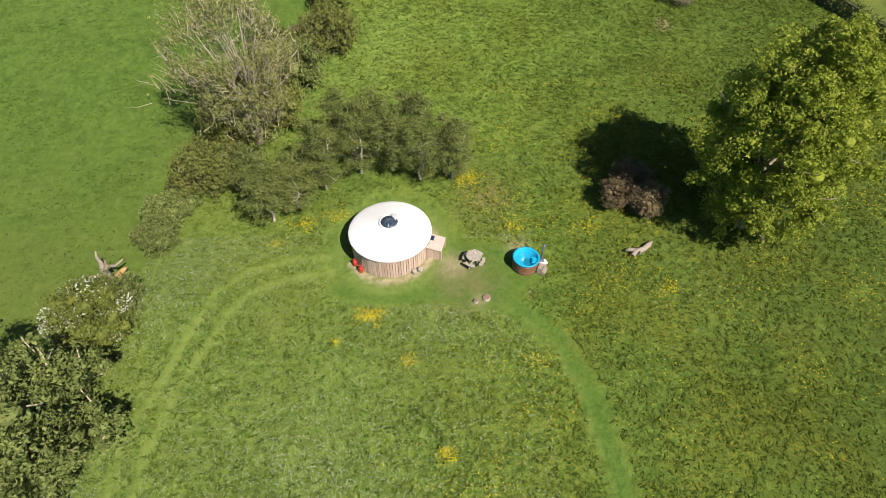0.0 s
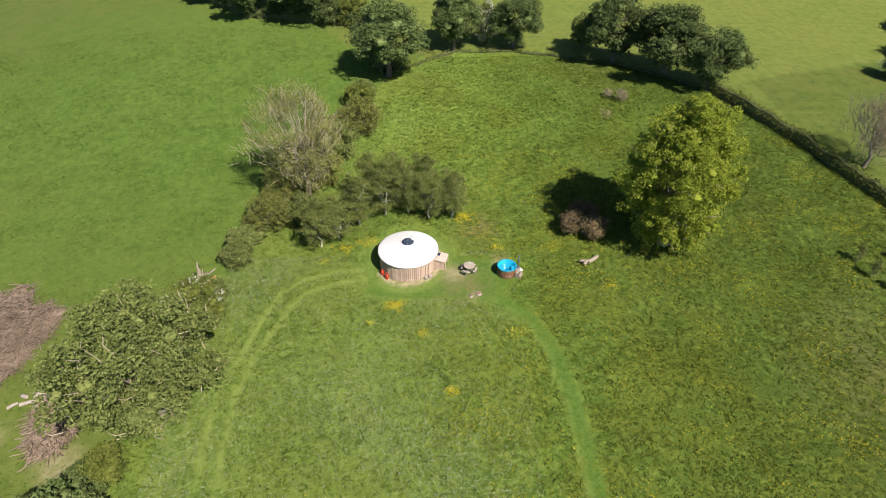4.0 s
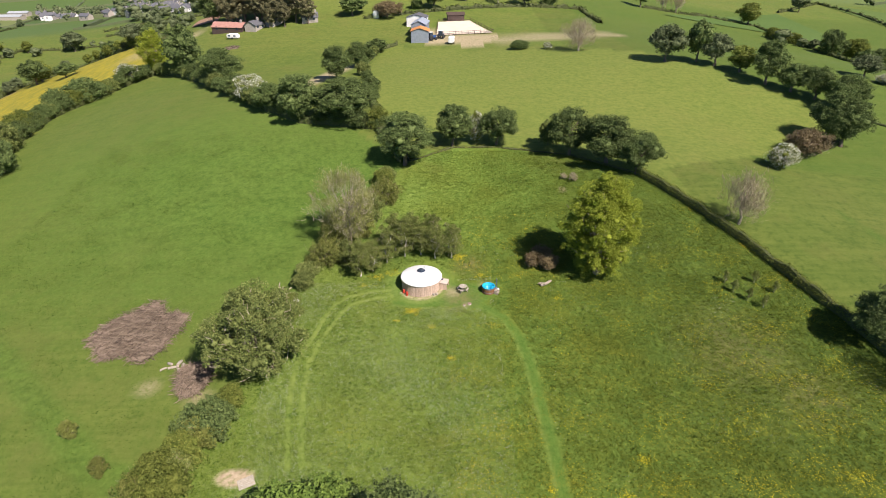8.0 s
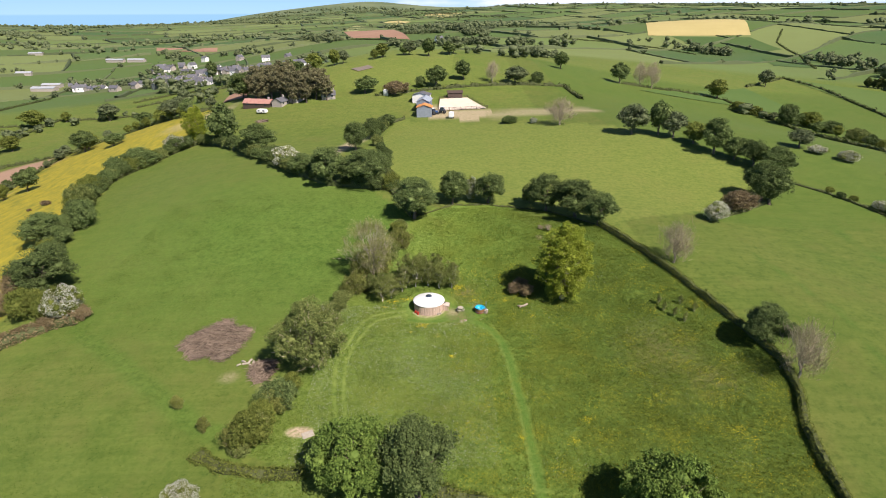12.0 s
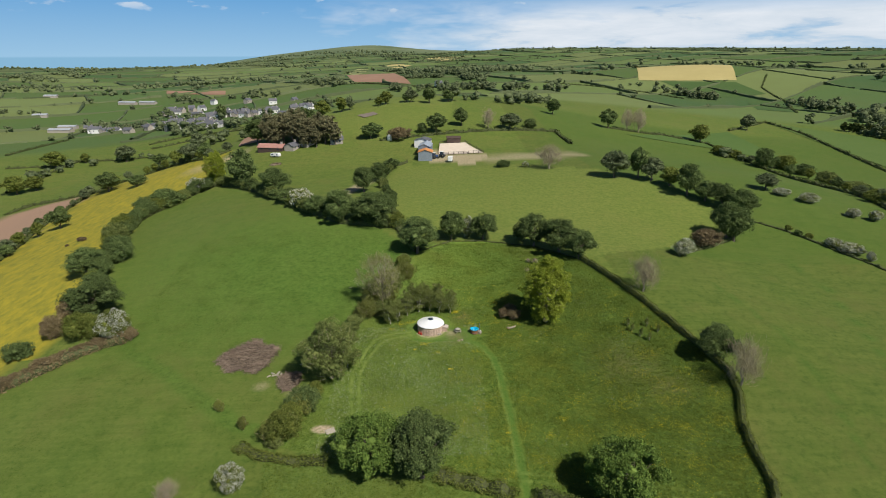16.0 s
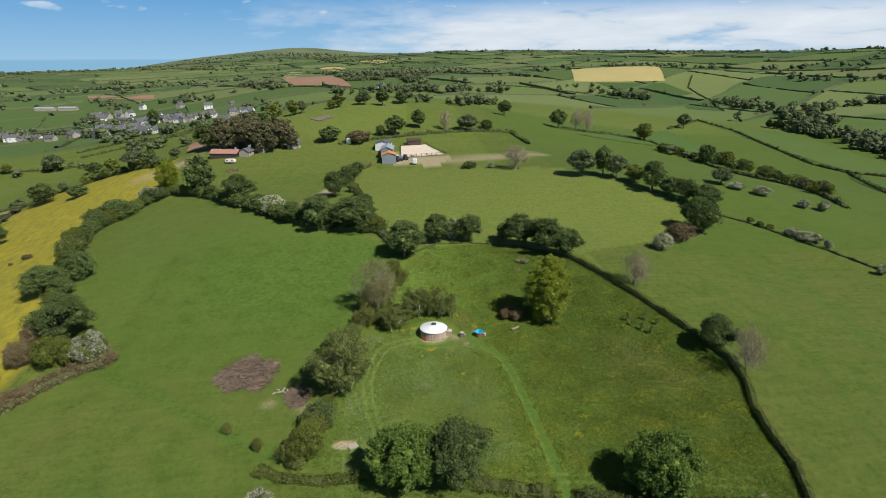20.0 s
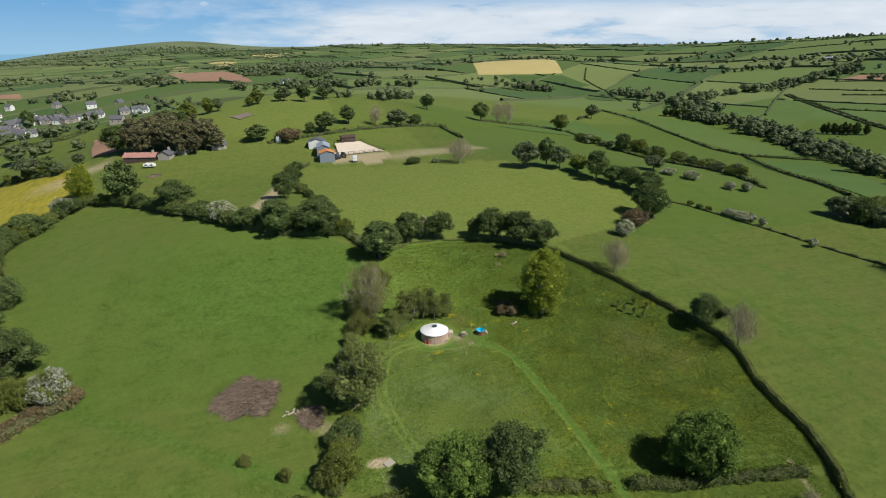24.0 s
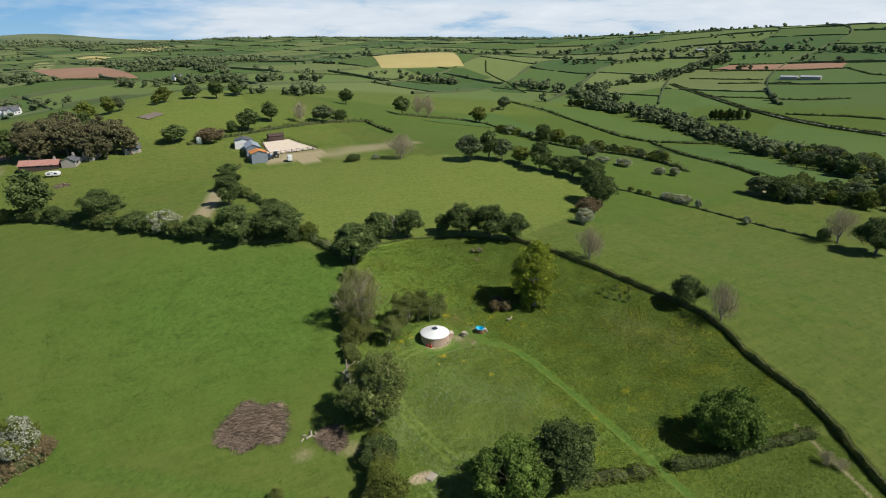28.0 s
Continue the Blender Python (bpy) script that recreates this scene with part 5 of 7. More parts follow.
def brush_pile(x, y, rx, ry, hgt, sticks, seed, lab):
    """A heap of cut branches: a low mound under crossing sticks."""
    rng = np.random.default_rng(seed)
    ob = thing("brush_pile", x, y, 0, 0, lab, "brush pile")
    lobes = rng.uniform(0.58, 1.2, 12)

    def reach(t):
        u = (t / (2 * math.pi) * 12) % 12
        i = int(u)
        return lobes[i] * (1 - u + i) + lobes[(i + 1) % 12] * (u - i)

    vs, fs = [], []
    for i in range(9):
        for k in range(36):
            t = 2 * math.pi * k / 36
            q = i / 8 * reach(t)
            px, py = x + rx * q * math.cos(t), y + ry * q * math.sin(t)
            vs.append((px - x, py - y, gz(px, py) + (hgt * 0.55 * (1 - (i / 8) ** 2) + rng.uniform(-0.06, 0.06)) - (0.1 if i == 8 else 0)))
    for i in range(8):
        for k in range(36):
            fs.append((i * 36 + k, (i + 1) * 36 + k, (i + 1) * 36 + (k + 1) % 36, i * 36 + (k + 1) % 36))
    part("mound", mesh_of("mound", vs, fs, BRUSHWOOD), None, ob)
    tw = []
    for _ in range(sticks):
        t = rng.uniform(0, 2 * math.pi)
        q = math.sqrt(rng.uniform(0, 1)) * reach(t) * 1.0
        px, py = rx * q * math.cos(t), ry * q * math.sin(t)
        z = gz(x + px, y + py) + hgt * (1 - q * q * 0.8) * rng.uniform(0.45, 1.05)
        a = rng.uniform(0, math.pi)
        ln = rng.uniform(0.4, 1.3)
        d = np.array([math.cos(a) * ln, math.sin(a) * ln, rng.normal() * 0.2])
        c = np.array([px, py, z])
        r = rng.uniform(0.015, 0.04)
        tw.append(tube([c - d, c + rng.normal(size=3) * 0.12, c + d], [r, r * 0.8, r * 0.3], 3))
    tagged(part("brushwood", mesh_of("brushwood", *merge(tw), BRUSHWOOD), None, ob), kind="stuff")


brush_pile(-39.3, 18.2, 5.6, 5.9, 0.75, 3000, 1, "wide heap of brown cut brushwood on the pasture")
brush_pile(-73.9, 171.2, 3.0, 2.2, 0.7, 220, 3, "small heap of grey rubble and old timber")
brush_pile(-29.2, 10.2, 2.4, 3.0, 0.6, 900, 2, "smaller heap of cut branches beneath the hedge tree")


def cut_log(x, y, turn, ln, r):
    ob = thing("cut_log", x, y, gz(x, y) + r * 0.8, turn, "pale sawn log lying beside the brushwood heap", "log", "sawn logs by the brushwood")
    part("bark", mesh_of("bark", *tube([(-ln / 2, 0, 0), (0, 0.03, 0.02), (ln / 2, 0, 0)], [r, r * 0.95, r * 0.85], 9), WEATHERED, smooth=True), None, ob)
    for e in (-1, 1):
        part("sawn_end", lathe([(0, 0.0), (r * 0.8, 0.0), (r * 0.78, 0.02), (0, 0.022)], 9), PALE_PLY, ob, at=pose(e * ln / 2, 0, 0, 0, 90 * e, 0))


for x, y, turn, ln, r in ((-32.3, 12.0, 20, 1.1, 0.16), (-31.8, 12.7, 75, 0.8, 0.19), (-31.5, 11.6, 130, 0.9, 0.15), (-32.9, 12.6, 160, 0.6, 0.17), (-33.4, 11.8, 45, 0.7, 0.13), (-31.2, 12.3, 100, 0.5, 0.2)):
    cut_log(x, y, turn, ln, r)
ob = thing("grey_sheet", -19.4, -3.4, gz(-19.4, -3.4) + 0.03, 28, "weathered grey corrugated sheet lying by the bare patch", "sheet")
for k in range(6):
    part("corrugation", mesh_of("corrugation", *tube([(-0.75, -0.5 + 0.2 * k, 0.04), (0.75, -0.5 + 0.2 * k, 0.05)], [0.1, 0.1], 6), WEATHERED, smooth=True), None, ob)


# ---------------------------------------------------------------- hedge bushes between the meadow and the pasture
rng = random.Random(11)
for x, y, a in along(WEST_LINE, 1.7):
    if y > 55 or (-9.5 < y < -6) or 7 < y < 12:
        continue
    if math.hypot(x + 21.6, y - 24.0) < 2.6:
        continue
    s = rng.uniform(0.62, 1.4)
    kind = "brown" if rng.random() < 0.12 and y > 40 else "twiggy" if rng.random() < (0.8 if y < 32 else 0.4) else "shrub"
    tree(kind, x + rng.uniform(-0.9, 0.7), y + rng.uniform(-0.5, 0.5), (2.7 if y > 14 else 3.2) * s, 4.2 * s ** 0.6, {"brown": "brown-leaved shrub in the hedgerow", "twiggy": "dense brownish-green shrub in the hedgerow", "shrub": "rounded green hedgerow shrub"}[kind], "shrub")
for x, y, hh, w in ((-17.5, 31.5, 4.2, 5.0), (-15.0, 32.2, 3.6, 4.6), (-17.0, 36.5, 4.5, 5.0), (-13.2, 38.5, 4.6, 5.0), (-12.0, 43.0, 4.8, 5.2), (-10.0, 47.0, 4.6, 5.0)):
    tree("twiggy", x, y, hh, w, "dense brownish-green shrub at the foot of the willow", "shrub")
rng = random.Random(23)
for x, y, a in along(GORSE_LINE, 1.9):
    k = rng.uniform(1.7, 2.7)
    tree("brown", x + rng.uniform(-0.8, 0.8), y + rng.uniform(-0.8, 0.8), k, k * 1.5, "rust-brown gorse bush in the field hedge", "shrub")
tree("shrub", -88.6, 24.0, 3.4, 6.0, "pale green bush at the foot of the buttercup field", "shrub")
tree("brown", -85.5, 31.5, 5.2, 6.4, "rust-brown gorse bush in the field hedge", "shrub")
for x, y, hgt, wid in ((-121.0, 101.0, 1.5, 3.6), (-124.0, 97.5, 0.9, 1.6)):
    tree("brown", x, y, hgt, wid, "dark bramble clump standing among buttercups", "shrub")
for x, y, hgt, wid in ((22.0, 51.6, 1.7, 2.6), (20.6, 52.6, 1.2, 2.0)):
    tree("bare", x, y, hgt, wid, "low grey dead bush in the long grass", "shrub")
rng = random.Random(19)
for line, step, lo, hi, wid in ((NW_HEDGE[1:], 3.8, 2.8, 4.8, 1.4), (FAR_WEST, 3.2, 3.2, 5.6, 1.4), (FARM_LINE[:4], 7.0, 2.0, 4.0, 1.4)):
    for x, y, a in along(line, step):
        hgt = rng.uniform(lo, hi)
        tree("oak" if rng.random() < 0.4 else "shrub", x + rng.uniform(-1, 1), y + rng.uniform(-1, 1), hgt, hgt * wid, "dense hedgerow bush between two pastures", "shrub")
for x, y, hh, w in ((12.1, 29.0, 2.5, 3.2), (14.0, 28.4, 2.3, 3.4), (13.4, 30.6, 2.2, 3.4)):
    tree("brown", x, y, hh, w, "copper-brown bush in the shade of the ash", "shrub")
for x, y in ((-39.2, 2.6), (-33.8, -2.0)):
    tree("twiggy", x, y, 2.1, 2.0, "small lone bush in the pasture", "shrub")
for x, y in ((36.6, 23.6), (40.3, 23.3), (36.9, 21.7), (38.1, 20.1), (41.9, 21.2), (39.3, 18.6)):
    tree("birch", x, y, 2.1, 1.2, "thin young sapling planted near the hedge", "sapling", group="saplings by the hedge")
for x, y, hh, w in ((33.5, -27.0, 2.6, 3.0), (34.6, -28.6, 2.2, 2.4)):
    tree("bare", x, y, hh, w, "scraggy thin-leaved bush beside the track", "shrub")


# ---------------------------------------------------------------- grasses and flowers of the meadow
def scatter(name, places, size, material, label, up=0.35, seed=1, blades=3):
    """Tufts of upright blades, one joined sheet."""
    rng = np.random.default_rng(seed)
    n = len(places)
    P = np.repeat(places, blades, axis=0)
    m = len(P)
    a = rng.uniform(0, 2 * math.pi, m)
    s = size * rng.uniform(0.55, 1.3, m)
    w = np.stack([np.cos(a), np.sin(a), np.zeros(m)], 1) * (s * 0.34)[:, None]
    lean = np.stack([rng.normal(size=m) * 0.75, rng.normal(size=m) * 0.75, np.full(m, up) * rng.uniform(0.5, 1.2, m)], 1) * s[:, None]
    off = np.stack([rng.normal(size=m), rng.normal(size=m), np.zeros(m)], 1) * size * 0.35
    b = P + off
    v = np.stack([b - w, b + w, b + lean], 1).reshape(-1, 3)
    me = bpy.data.meshes.new(name)
    me.vertices.add(3 * m)
    me.vertices.foreach_set("co", v.astype(np.float32).ravel())
    me.loops.add(3 * m)
    me.loops.foreach_set("vertex_index", np.arange(3 * m, dtype=np.int32))
    me.polygons.add(m)
    me.polygons.foreach_set("loop_start", np.arange(0, 3 * m, 3, dtype=np.int32))
    me.update(calc_edges=True)
    me.materials.append(material)
    me.validate()
    return tagged(new(name, me), label, "grass" if "grass" in name else "flowers", kind="stuff")


def spread(count, x0, x1, y0, y1, seed, poly=None, keep=None):
    rng = np.random.default_rng(seed)
    x, y = rng.uniform(x0, x1, count), rng.uniform(y0, y1, count)
    ok = np.ones(count, bool)
    if poly is not None:
        ok &= inside(x, y, poly)
    if keep is not None:
        ok &= keep(x, y, rng)
    x, y = x[ok], y[ok]
    return np.stack([x, y, land(x, y) - 0.02], 1)


def wave(x, y, s, k):
    """Slow patchiness between 0 and 1."""
    return 0.5 + 0.25 * (np.sin(x / s + 1.7 * k + 1.3 * np.sin(y / s * 0.7 + k)) + np.sin(y / s * 1.2 + 2.1 * k + 1.1 * np.sin(x / s * 0.8 - k)))


def unmown(x, y, rng):
    ok = (distance(x, y, MOWN_PATH) > 0.82) & (np.hypot((x + 20.7) / 1.9, (y + 2.8) / 1.0) > 1.05) & (np.abs(np.hypot(x - YURT[0], y - YURT[1])) > 5.0) & (np.hypot((x - 2.0) / 1.6, y - 23.6) > 2.7)
    for line in (WHEEL_A, WHEEL_B):
        ok &= distance(x, y, line) > 0.3
    return ok


GRASS_A = foliage("long_grass", (0.055, 0.104, 0.013), (0.195, 0.262, 0.048), (0.132, 0.182, 0.028), 0.45, 0.8)
GRASS_B = foliage("pasture_grass", (0.04, 0.085, 0.012), (0.155, 0.22, 0.04), (0.1, 0.155, 0.022), 0.4, 0.8)
YELLOW_PETAL = foliage("yellow_petals", (0.58, 0.46, 0.012), (0.82, 0.7, 0.03), (0.72, 0.6, 0.02), 0.1)
WHITE_PETAL = foliage("white_petals", (0.5, 0.52, 0.42), (0.78, 0.78, 0.7), (0.7, 0.7, 0.6), 0.1)
scatter("meadow_grass", spread(230000, -28, 52, -22, 66, 21, HOME_FIELD, lambda x, y, r: unmown(x, y, r) & (x < -6 + 26 * r.uniform(size=x.size)) & (r.uniform(size=x.size) < 0.35 + 0.65 * wave(x, y, 2.1, 1.0))), 0.24, GRASS_A, "long rough meadow grass", up=0.42, seed=31)
GRASS_C = foliage("flowering_grass", (0.046, 0.084, 0.01), (0.19, 0.232, 0.036), (0.13, 0.165, 0.022), 0.45, 0.8)
scatter("flowering_grass", spread(230000, -28, 52, -22, 66, 27, HOME_FIELD, lambda x, y, r: unmown(x, y, r) & (x >= -6 + 26 * r.uniform(size=x.size)) & (r.uniform(size=x.size) < 0.35 + 0.65 * wave(x, y, 1.7, 1.6))), 0.24, GRASS_C, "long flowering grass in the east of the meadow", up=0.45, seed=36)
scatter("south_grass", spread(90000, -29, 41, -54, -7, 28, SOUTH_FIELD, lambda x, y, r: (distance(x, y, MOWN_PATH) > 0.8) & (r.uniform(size=x.size) < (0.3 + 0.7 * wave(x, y, 1.9, 2.6)) * fade(-y, 26, 48))), 0.22, GRASS_C, "rough grass below the cross hedge", up=0.4, seed=37)
scatter("pasture_grass", spread(110000, -70, -16, -16, 75, 22, LEFT_FIELD, lambda x, y, r: r.uniform(size=x.size) < 0.15 + 0.85 * wave(x, y, 1.7, 2.0) ** 2), 0.2, GRASS_B, "short tufted pasture grass", up=0.3, seed=32)
scatter("buttercup_flowers", np.concatenate([
    spread(90000, 0, 50, -18, 42, 23, HOME_FIELD, lambda x, y, r: unmown(x, y, r) & (r.uniform(size=x.size) < 2.6 * wave(x, y, 1.3, 3.0) ** 3 * wave(x, y, 7.0, 1.0))),
    spread(9000, -12, 14, -10, 34, 24, HOME_FIELD, lambda x, y, r: unmown(x, y, r) & (r.uniform(size=x.size) < wave(x, y, 2.6, 4.0) ** 4)),
    *[spread(n * 8, cx - r0 * 1.5, cx + r0 * 1.5, cy - r0, cy + r0, 40 + i, None, lambda x, y, r, cx=cx, cy=cy, r0=r0: np.hypot((x - cx) / 1.4, y - cy) < r0 * (0.15 + 0.95 * r.uniform(size=x.size) ** 1.5) * (0.6 + 0.6 * wave(x, y, 0.25, cx))) for i, (cx, cy, r0, n) in enumerate(((1.7, 31.8, 0.9, 260), (-4.7, 20.5, 0.9, 320), (-9.9, 28.0, 1.0, 160), (-7.5, 28.6, 1.1, 180), (-11.6, 26.3, 0.6, 60), (-6.6, 18.7, 0.35, 40), (0.1, 11.9, 0.6, 120), (4.7, 27.2, 0.8, 110), (9.8, 27.0, 0.9, 90), (-2.2, 17.5, 0.6, 60), (5.5, 17.3, 0.7, 60), (14.3, 22.1, 0.9, 80), (18.1, -2.3, 0.9, 120), (39.7, 4.3, 1.2, 120), (37.5, -4.5, 1.0, 90), (15.5, -6.1, 0.9, 110), (8.9, -5.3, 0.6, 60)))],
]) + np.array([0, 0, 0.22]), 0.052, YELLOW_PETAL, "scattered yellow buttercups", up=0.1, seed=33, blades=3)
scatter("white_meadow_flowers", np.concatenate([
    spread(120000, -21, 6, -10, 27, 25, HOME_FIELD, lambda x, y, r: unmown(x, y, r) & (r.uniform(size=x.size) < 0.25 + 0.55 * wave(x, y, 3.0, 5.0) ** 2)),
    spread(30000, 2, 46, -12, 34, 26, HOME_FIELD, lambda x, y, r: unmown(x, y, r) & (r.uniform(size=x.size) < wave(x, y, 3.0, 6.0) ** 4)),
]) + np.array([0, 0, 0.25]), 0.032, WHITE_PETAL, "scattered small white meadow flowers", up=0.1, seed=34, blades=3)

# ---------------------------------------------------------------- farm on the hill
SLATE = plain("slate", (0.085, 0.085, 0.095), (0.16, 0.16, 0.175), 3, 0.6)
RED_TILE = plain("red_roof", (0.34, 0.16, 0.13), (0.46, 0.25, 0.2), 0.8, 0.75)
ORANGE_SHEET = plain("rusty_sheet", (0.55, 0.2, 0.06), (0.68, 0.3, 0.1), 1.5, 0.7)
GREY_SHEET = plain("grey_sheet", (0.17, 0.2, 0.23), (0.26, 0.29, 0.33), 1.5, 0.6)
BLUE_SHEET = plain("blue_grey_sheet", (0.26, 0.3, 0.36), (0.38, 0.42, 0.48), 1.5, 0.5)
WHITE_WALL = plain("white_render", (0.66, 0.64, 0.61), (0.82, 0.8, 0.77), 1.0, 0.85)
PALE_SHEET = plain("pale_sheet", (0.3, 0.32, 0.34), (0.42, 0.44, 0.46), 0.6, 0.6)
STONE_WALL = plain("stone_wall", (0.3, 0.26, 0.22), (0.45, 0.4, 0.35), 2.0, 0.9)
SAND = plain("arena_sand", (0.6, 0.5, 0.39), (0.7, 0.6, 0.49), 0.4, 0.95)
DARK_BOARD = plain("dark_boards", (0.05, 0.035, 0.03), (0.11, 0.075, 0.06), 3, 0.8)
TYRE = plain("tyre", (0.02, 0.02, 0.02), (0.045, 0.045, 0.045), 6, 0.8)
TRACTOR_BLUE = plain("tractor_blue", (0.02, 0.06, 0.18), (0.04, 0.1, 0.26), 3, 0.4)
TARMAC = plain("lane_surface", (0.2, 0.19, 0.18), (0.3, 0.28, 0.26), 0.5, 0.9)


def gable(w, d, z0, z1, over=0.3, thick=0.12):
    """Two roof slopes with thickness over a w by d plan; the ridge runs along x."""
    bm = bmesh.new()
    for s in (-1, 1):
        pts = [(-w / 2 - over, s * (d / 2 + over), z0 - over * (z1 - z0) / (d / 2)), (w / 2 + over, s * (d / 2 + over), z0 - over * (z1 - z0) / (d / 2)), (w / 2 + over, 0, z1), (-w / 2 - over, 0, z1)]
        lo = [bm.verts.new(p) for p in pts]
        hi = [bm.verts.new((p[0], p[1], p[2] + thick)) for p in pts]
        bm.faces.new(lo[::-1])
        bm.faces.new(hi)
        for k in range(4):
            bm.faces.new((lo[k], lo[(k + 1) % 4], hi[(k + 1) % 4], hi[k]))
    bmesh.ops.recalc_face_normals(bm, faces=bm.faces)
    return bm


def gabled_wall(w, d, h, z1):
    """Walls with pointed gable ends."""
    bm = bmesh.new()
    ring = [(-w / 2, -d / 2), (w / 2, -d / 2), (w / 2, d / 2), (-w / 2, d / 2)]
    lo = [bm.verts.new((x, y, -1.2)) for x, y in ring]
    hi = [bm.verts.new((x, y, h)) for x, y in ring]
    r = [bm.verts.new((-w / 2, 0, z1)), bm.verts.new((w / 2, 0, z1))]
    bm.faces.new((lo[0], lo[1], hi[1], hi[0]))
    bm.faces.new((lo[2], lo[3], hi[3], hi[2]))
    bm.faces.new((lo[1], lo[2], hi[2], r[1], hi[1]))
    bm.faces.new((lo[3], lo[0], hi[0], r[0], hi[3]))
    return bm


def house(name, x, y, w, d, h, rise, turn, wall, roof, label, category="house", windows=0, chimney=True):
    ob = thing(name, x, y, gz(x, y), turn, label, category)
    part("wall", gabled_wall(w, d, h, h + rise), wall, ob)
    rf = part("roof", gable(w, d, h, h + rise), roof, ob)
    if chimney:
        part("chimney", box(0.7, 0.7, 1.5, w * 0.38, 0, h + rise - 0.5, 0.03), STONE_WALL, rf)
    for k in range(windows):
        for s in (-1, 1):
            part("window", box(0.9, 0.08, 1.1, (k + 0.5) * w / windows - w / 2, s * (d / 2 + 0.02), h * 0.45, 0.01), DARK_GLASS, ob)
    return ob


house("farm_shed", -7.2, 170.6, 6.2, 6.0, 3.6, 1.0, 88, GREY_SHEET, ORANGE_SHEET, "grey-walled farm shed with a rusty orange roof", "shed", 0, False)
house("farm_shed", -7.4, 181.5, 11.5, 5.2, 3.6, 1.2, 84, GREY_SHEET, BLUE_SHEET, "long farm shed with a blue-grey roof", "shed", 0, False)
house("farm_shed", -8.8, 192.5, 7.0, 7.0, 3.0, 1.0, 80, WHITE_WALL, SLATE, "low white farm outbuilding with a dark roof", "shed", 1, False)
house("stable", 6.0, 199.0, 6.5, 3.6, 2.3, 0.8, 4, DARK_BOARD, DARK_BOARD, "dark boarded stable behind the arena", "stable", 0, False)
house("cottage", -81.6, 195.0, 13.0, 5.4, 1.7, 1.5, -14, DARK_BOARD, RED_TILE, "long low cottage with a faded red roof", "house", 3)
house("cottage", -71.5, 193.0, 6.0, 5.0, 1.8, 1.4, 70, STONE_WALL, SLATE, "grey-roofed cottage wing with a solar roof", "house", 2)
house("cottage", -65.0, 196.5, 5.0, 4.0, 1.8, 1.3, 60, STONE_WALL, SLATE, "stone cottage with slate roof among pines", "house", 2)
house("cottage", -51.0, 198.1, 6.0, 4.5, 1.8, 1.5, 10, STONE_WALL, SLATE, "stone farmhouse with slate roof behind trees", "house", 2)
ob = thing("caravan", -77.1, 183.3, gz(-77.1, 183.3), -14, "white touring caravan parked on grass", "caravan")
part("body", join(box(4.6, 2.0, 1.3, 0, 0, 0.35, 0.25), box(3.2, 1.8, 0.3, 0.2, 0, 1.6, 0.12)), WHITE_WALL, ob)
for s in (-1, 1):
    part("wheel", lathe([(0, -0.1), (0.35, -0.1), (0.35, 0.1), (0, 0.1)], 12), TYRE, ob, at=pose(0, s * 0.9, 0.35, 90, 0, 0))
    part("window", box(0.9, 0.06, 0.5, -1.1, s * 1.0, 0.95, 0.02), DARK_GLASS, ob)
    part("window", box(0.9, 0.06, 0.5, 1.1, s * 1.0, 0.95, 0.02), DARK_GLASS, ob)
ob = thing("oil_tank", -25.4, 200.5, gz(-25.4, 200.5), 0, "pale round storage tank by the trees", "tank")
part("shell", lathe([(0, 0), (1.2, 0), (1.2, 2.2), (0.7, 2.8), (0, 2.9)], 20), RIM_WHITE, ob)


def patch(name, corners, material, label, lift=0.22, n=18, kind="structure"):
    """A piece of ground cover over four corners, laid on the land."""
    (ax, ay), (bx, by), (cx, cy), (dx, dy) = corners
    vs, fs = [], []
    for i in range(n + 1):
        for j in range(n + 1):
            u, v = i / n, j / n
            x = (ax * (1 - u) + bx * u) * (1 - v) + (dx * (1 - u) + cx * u) * v
            y = (ay * (1 - u) + by * u) * (1 - v) + (dy * (1 - u) + cy * u) * v
            vs.append((x, y, gz(x, y) + lift))
    for i in range(n):
        for j in range(n):
            a = i * (n + 1) + j
            fs.append((a, a + n + 1, a + n + 2, a + 1))
    return tagged(new(name, mesh_of(name, vs, fs, material, smooth=True)), label, "field", kind=kind)


patch("riding_arena", [(-1.5, 176.8), (19.2, 179.6), (11.8, 198.5), (-0.8, 195.6)], SAND, "sand riding arena", 0.3)
ob = thing("arena_fence", 0, 0, 0, 0, "low post and rail fence round the arena", "fence")
for a, b in zip([(-1.5, 176.8), (19.2, 179.6), (11.8, 198.5), (-0.8, 195.6)], [(19.2, 179.6), (11.8, 198.5), (-0.8, 195.6), (-1.5, 176.8)]):
    pts = along([a, b], 2.4)
    for x, y, t in pts[:-1]:
        part("post", box(0.14, 0.14, 1.5, x, y, gz(x, y), 0.02), DARK_BOARD, ob)
    for zz in (0.7, 1.25):
        part("rail", mesh_of("rail", *tube([(x, y, gz(x, y) + zz) for x, y, t in pts], [0.06] * len(pts), 4), DARK_BOARD), None, ob)


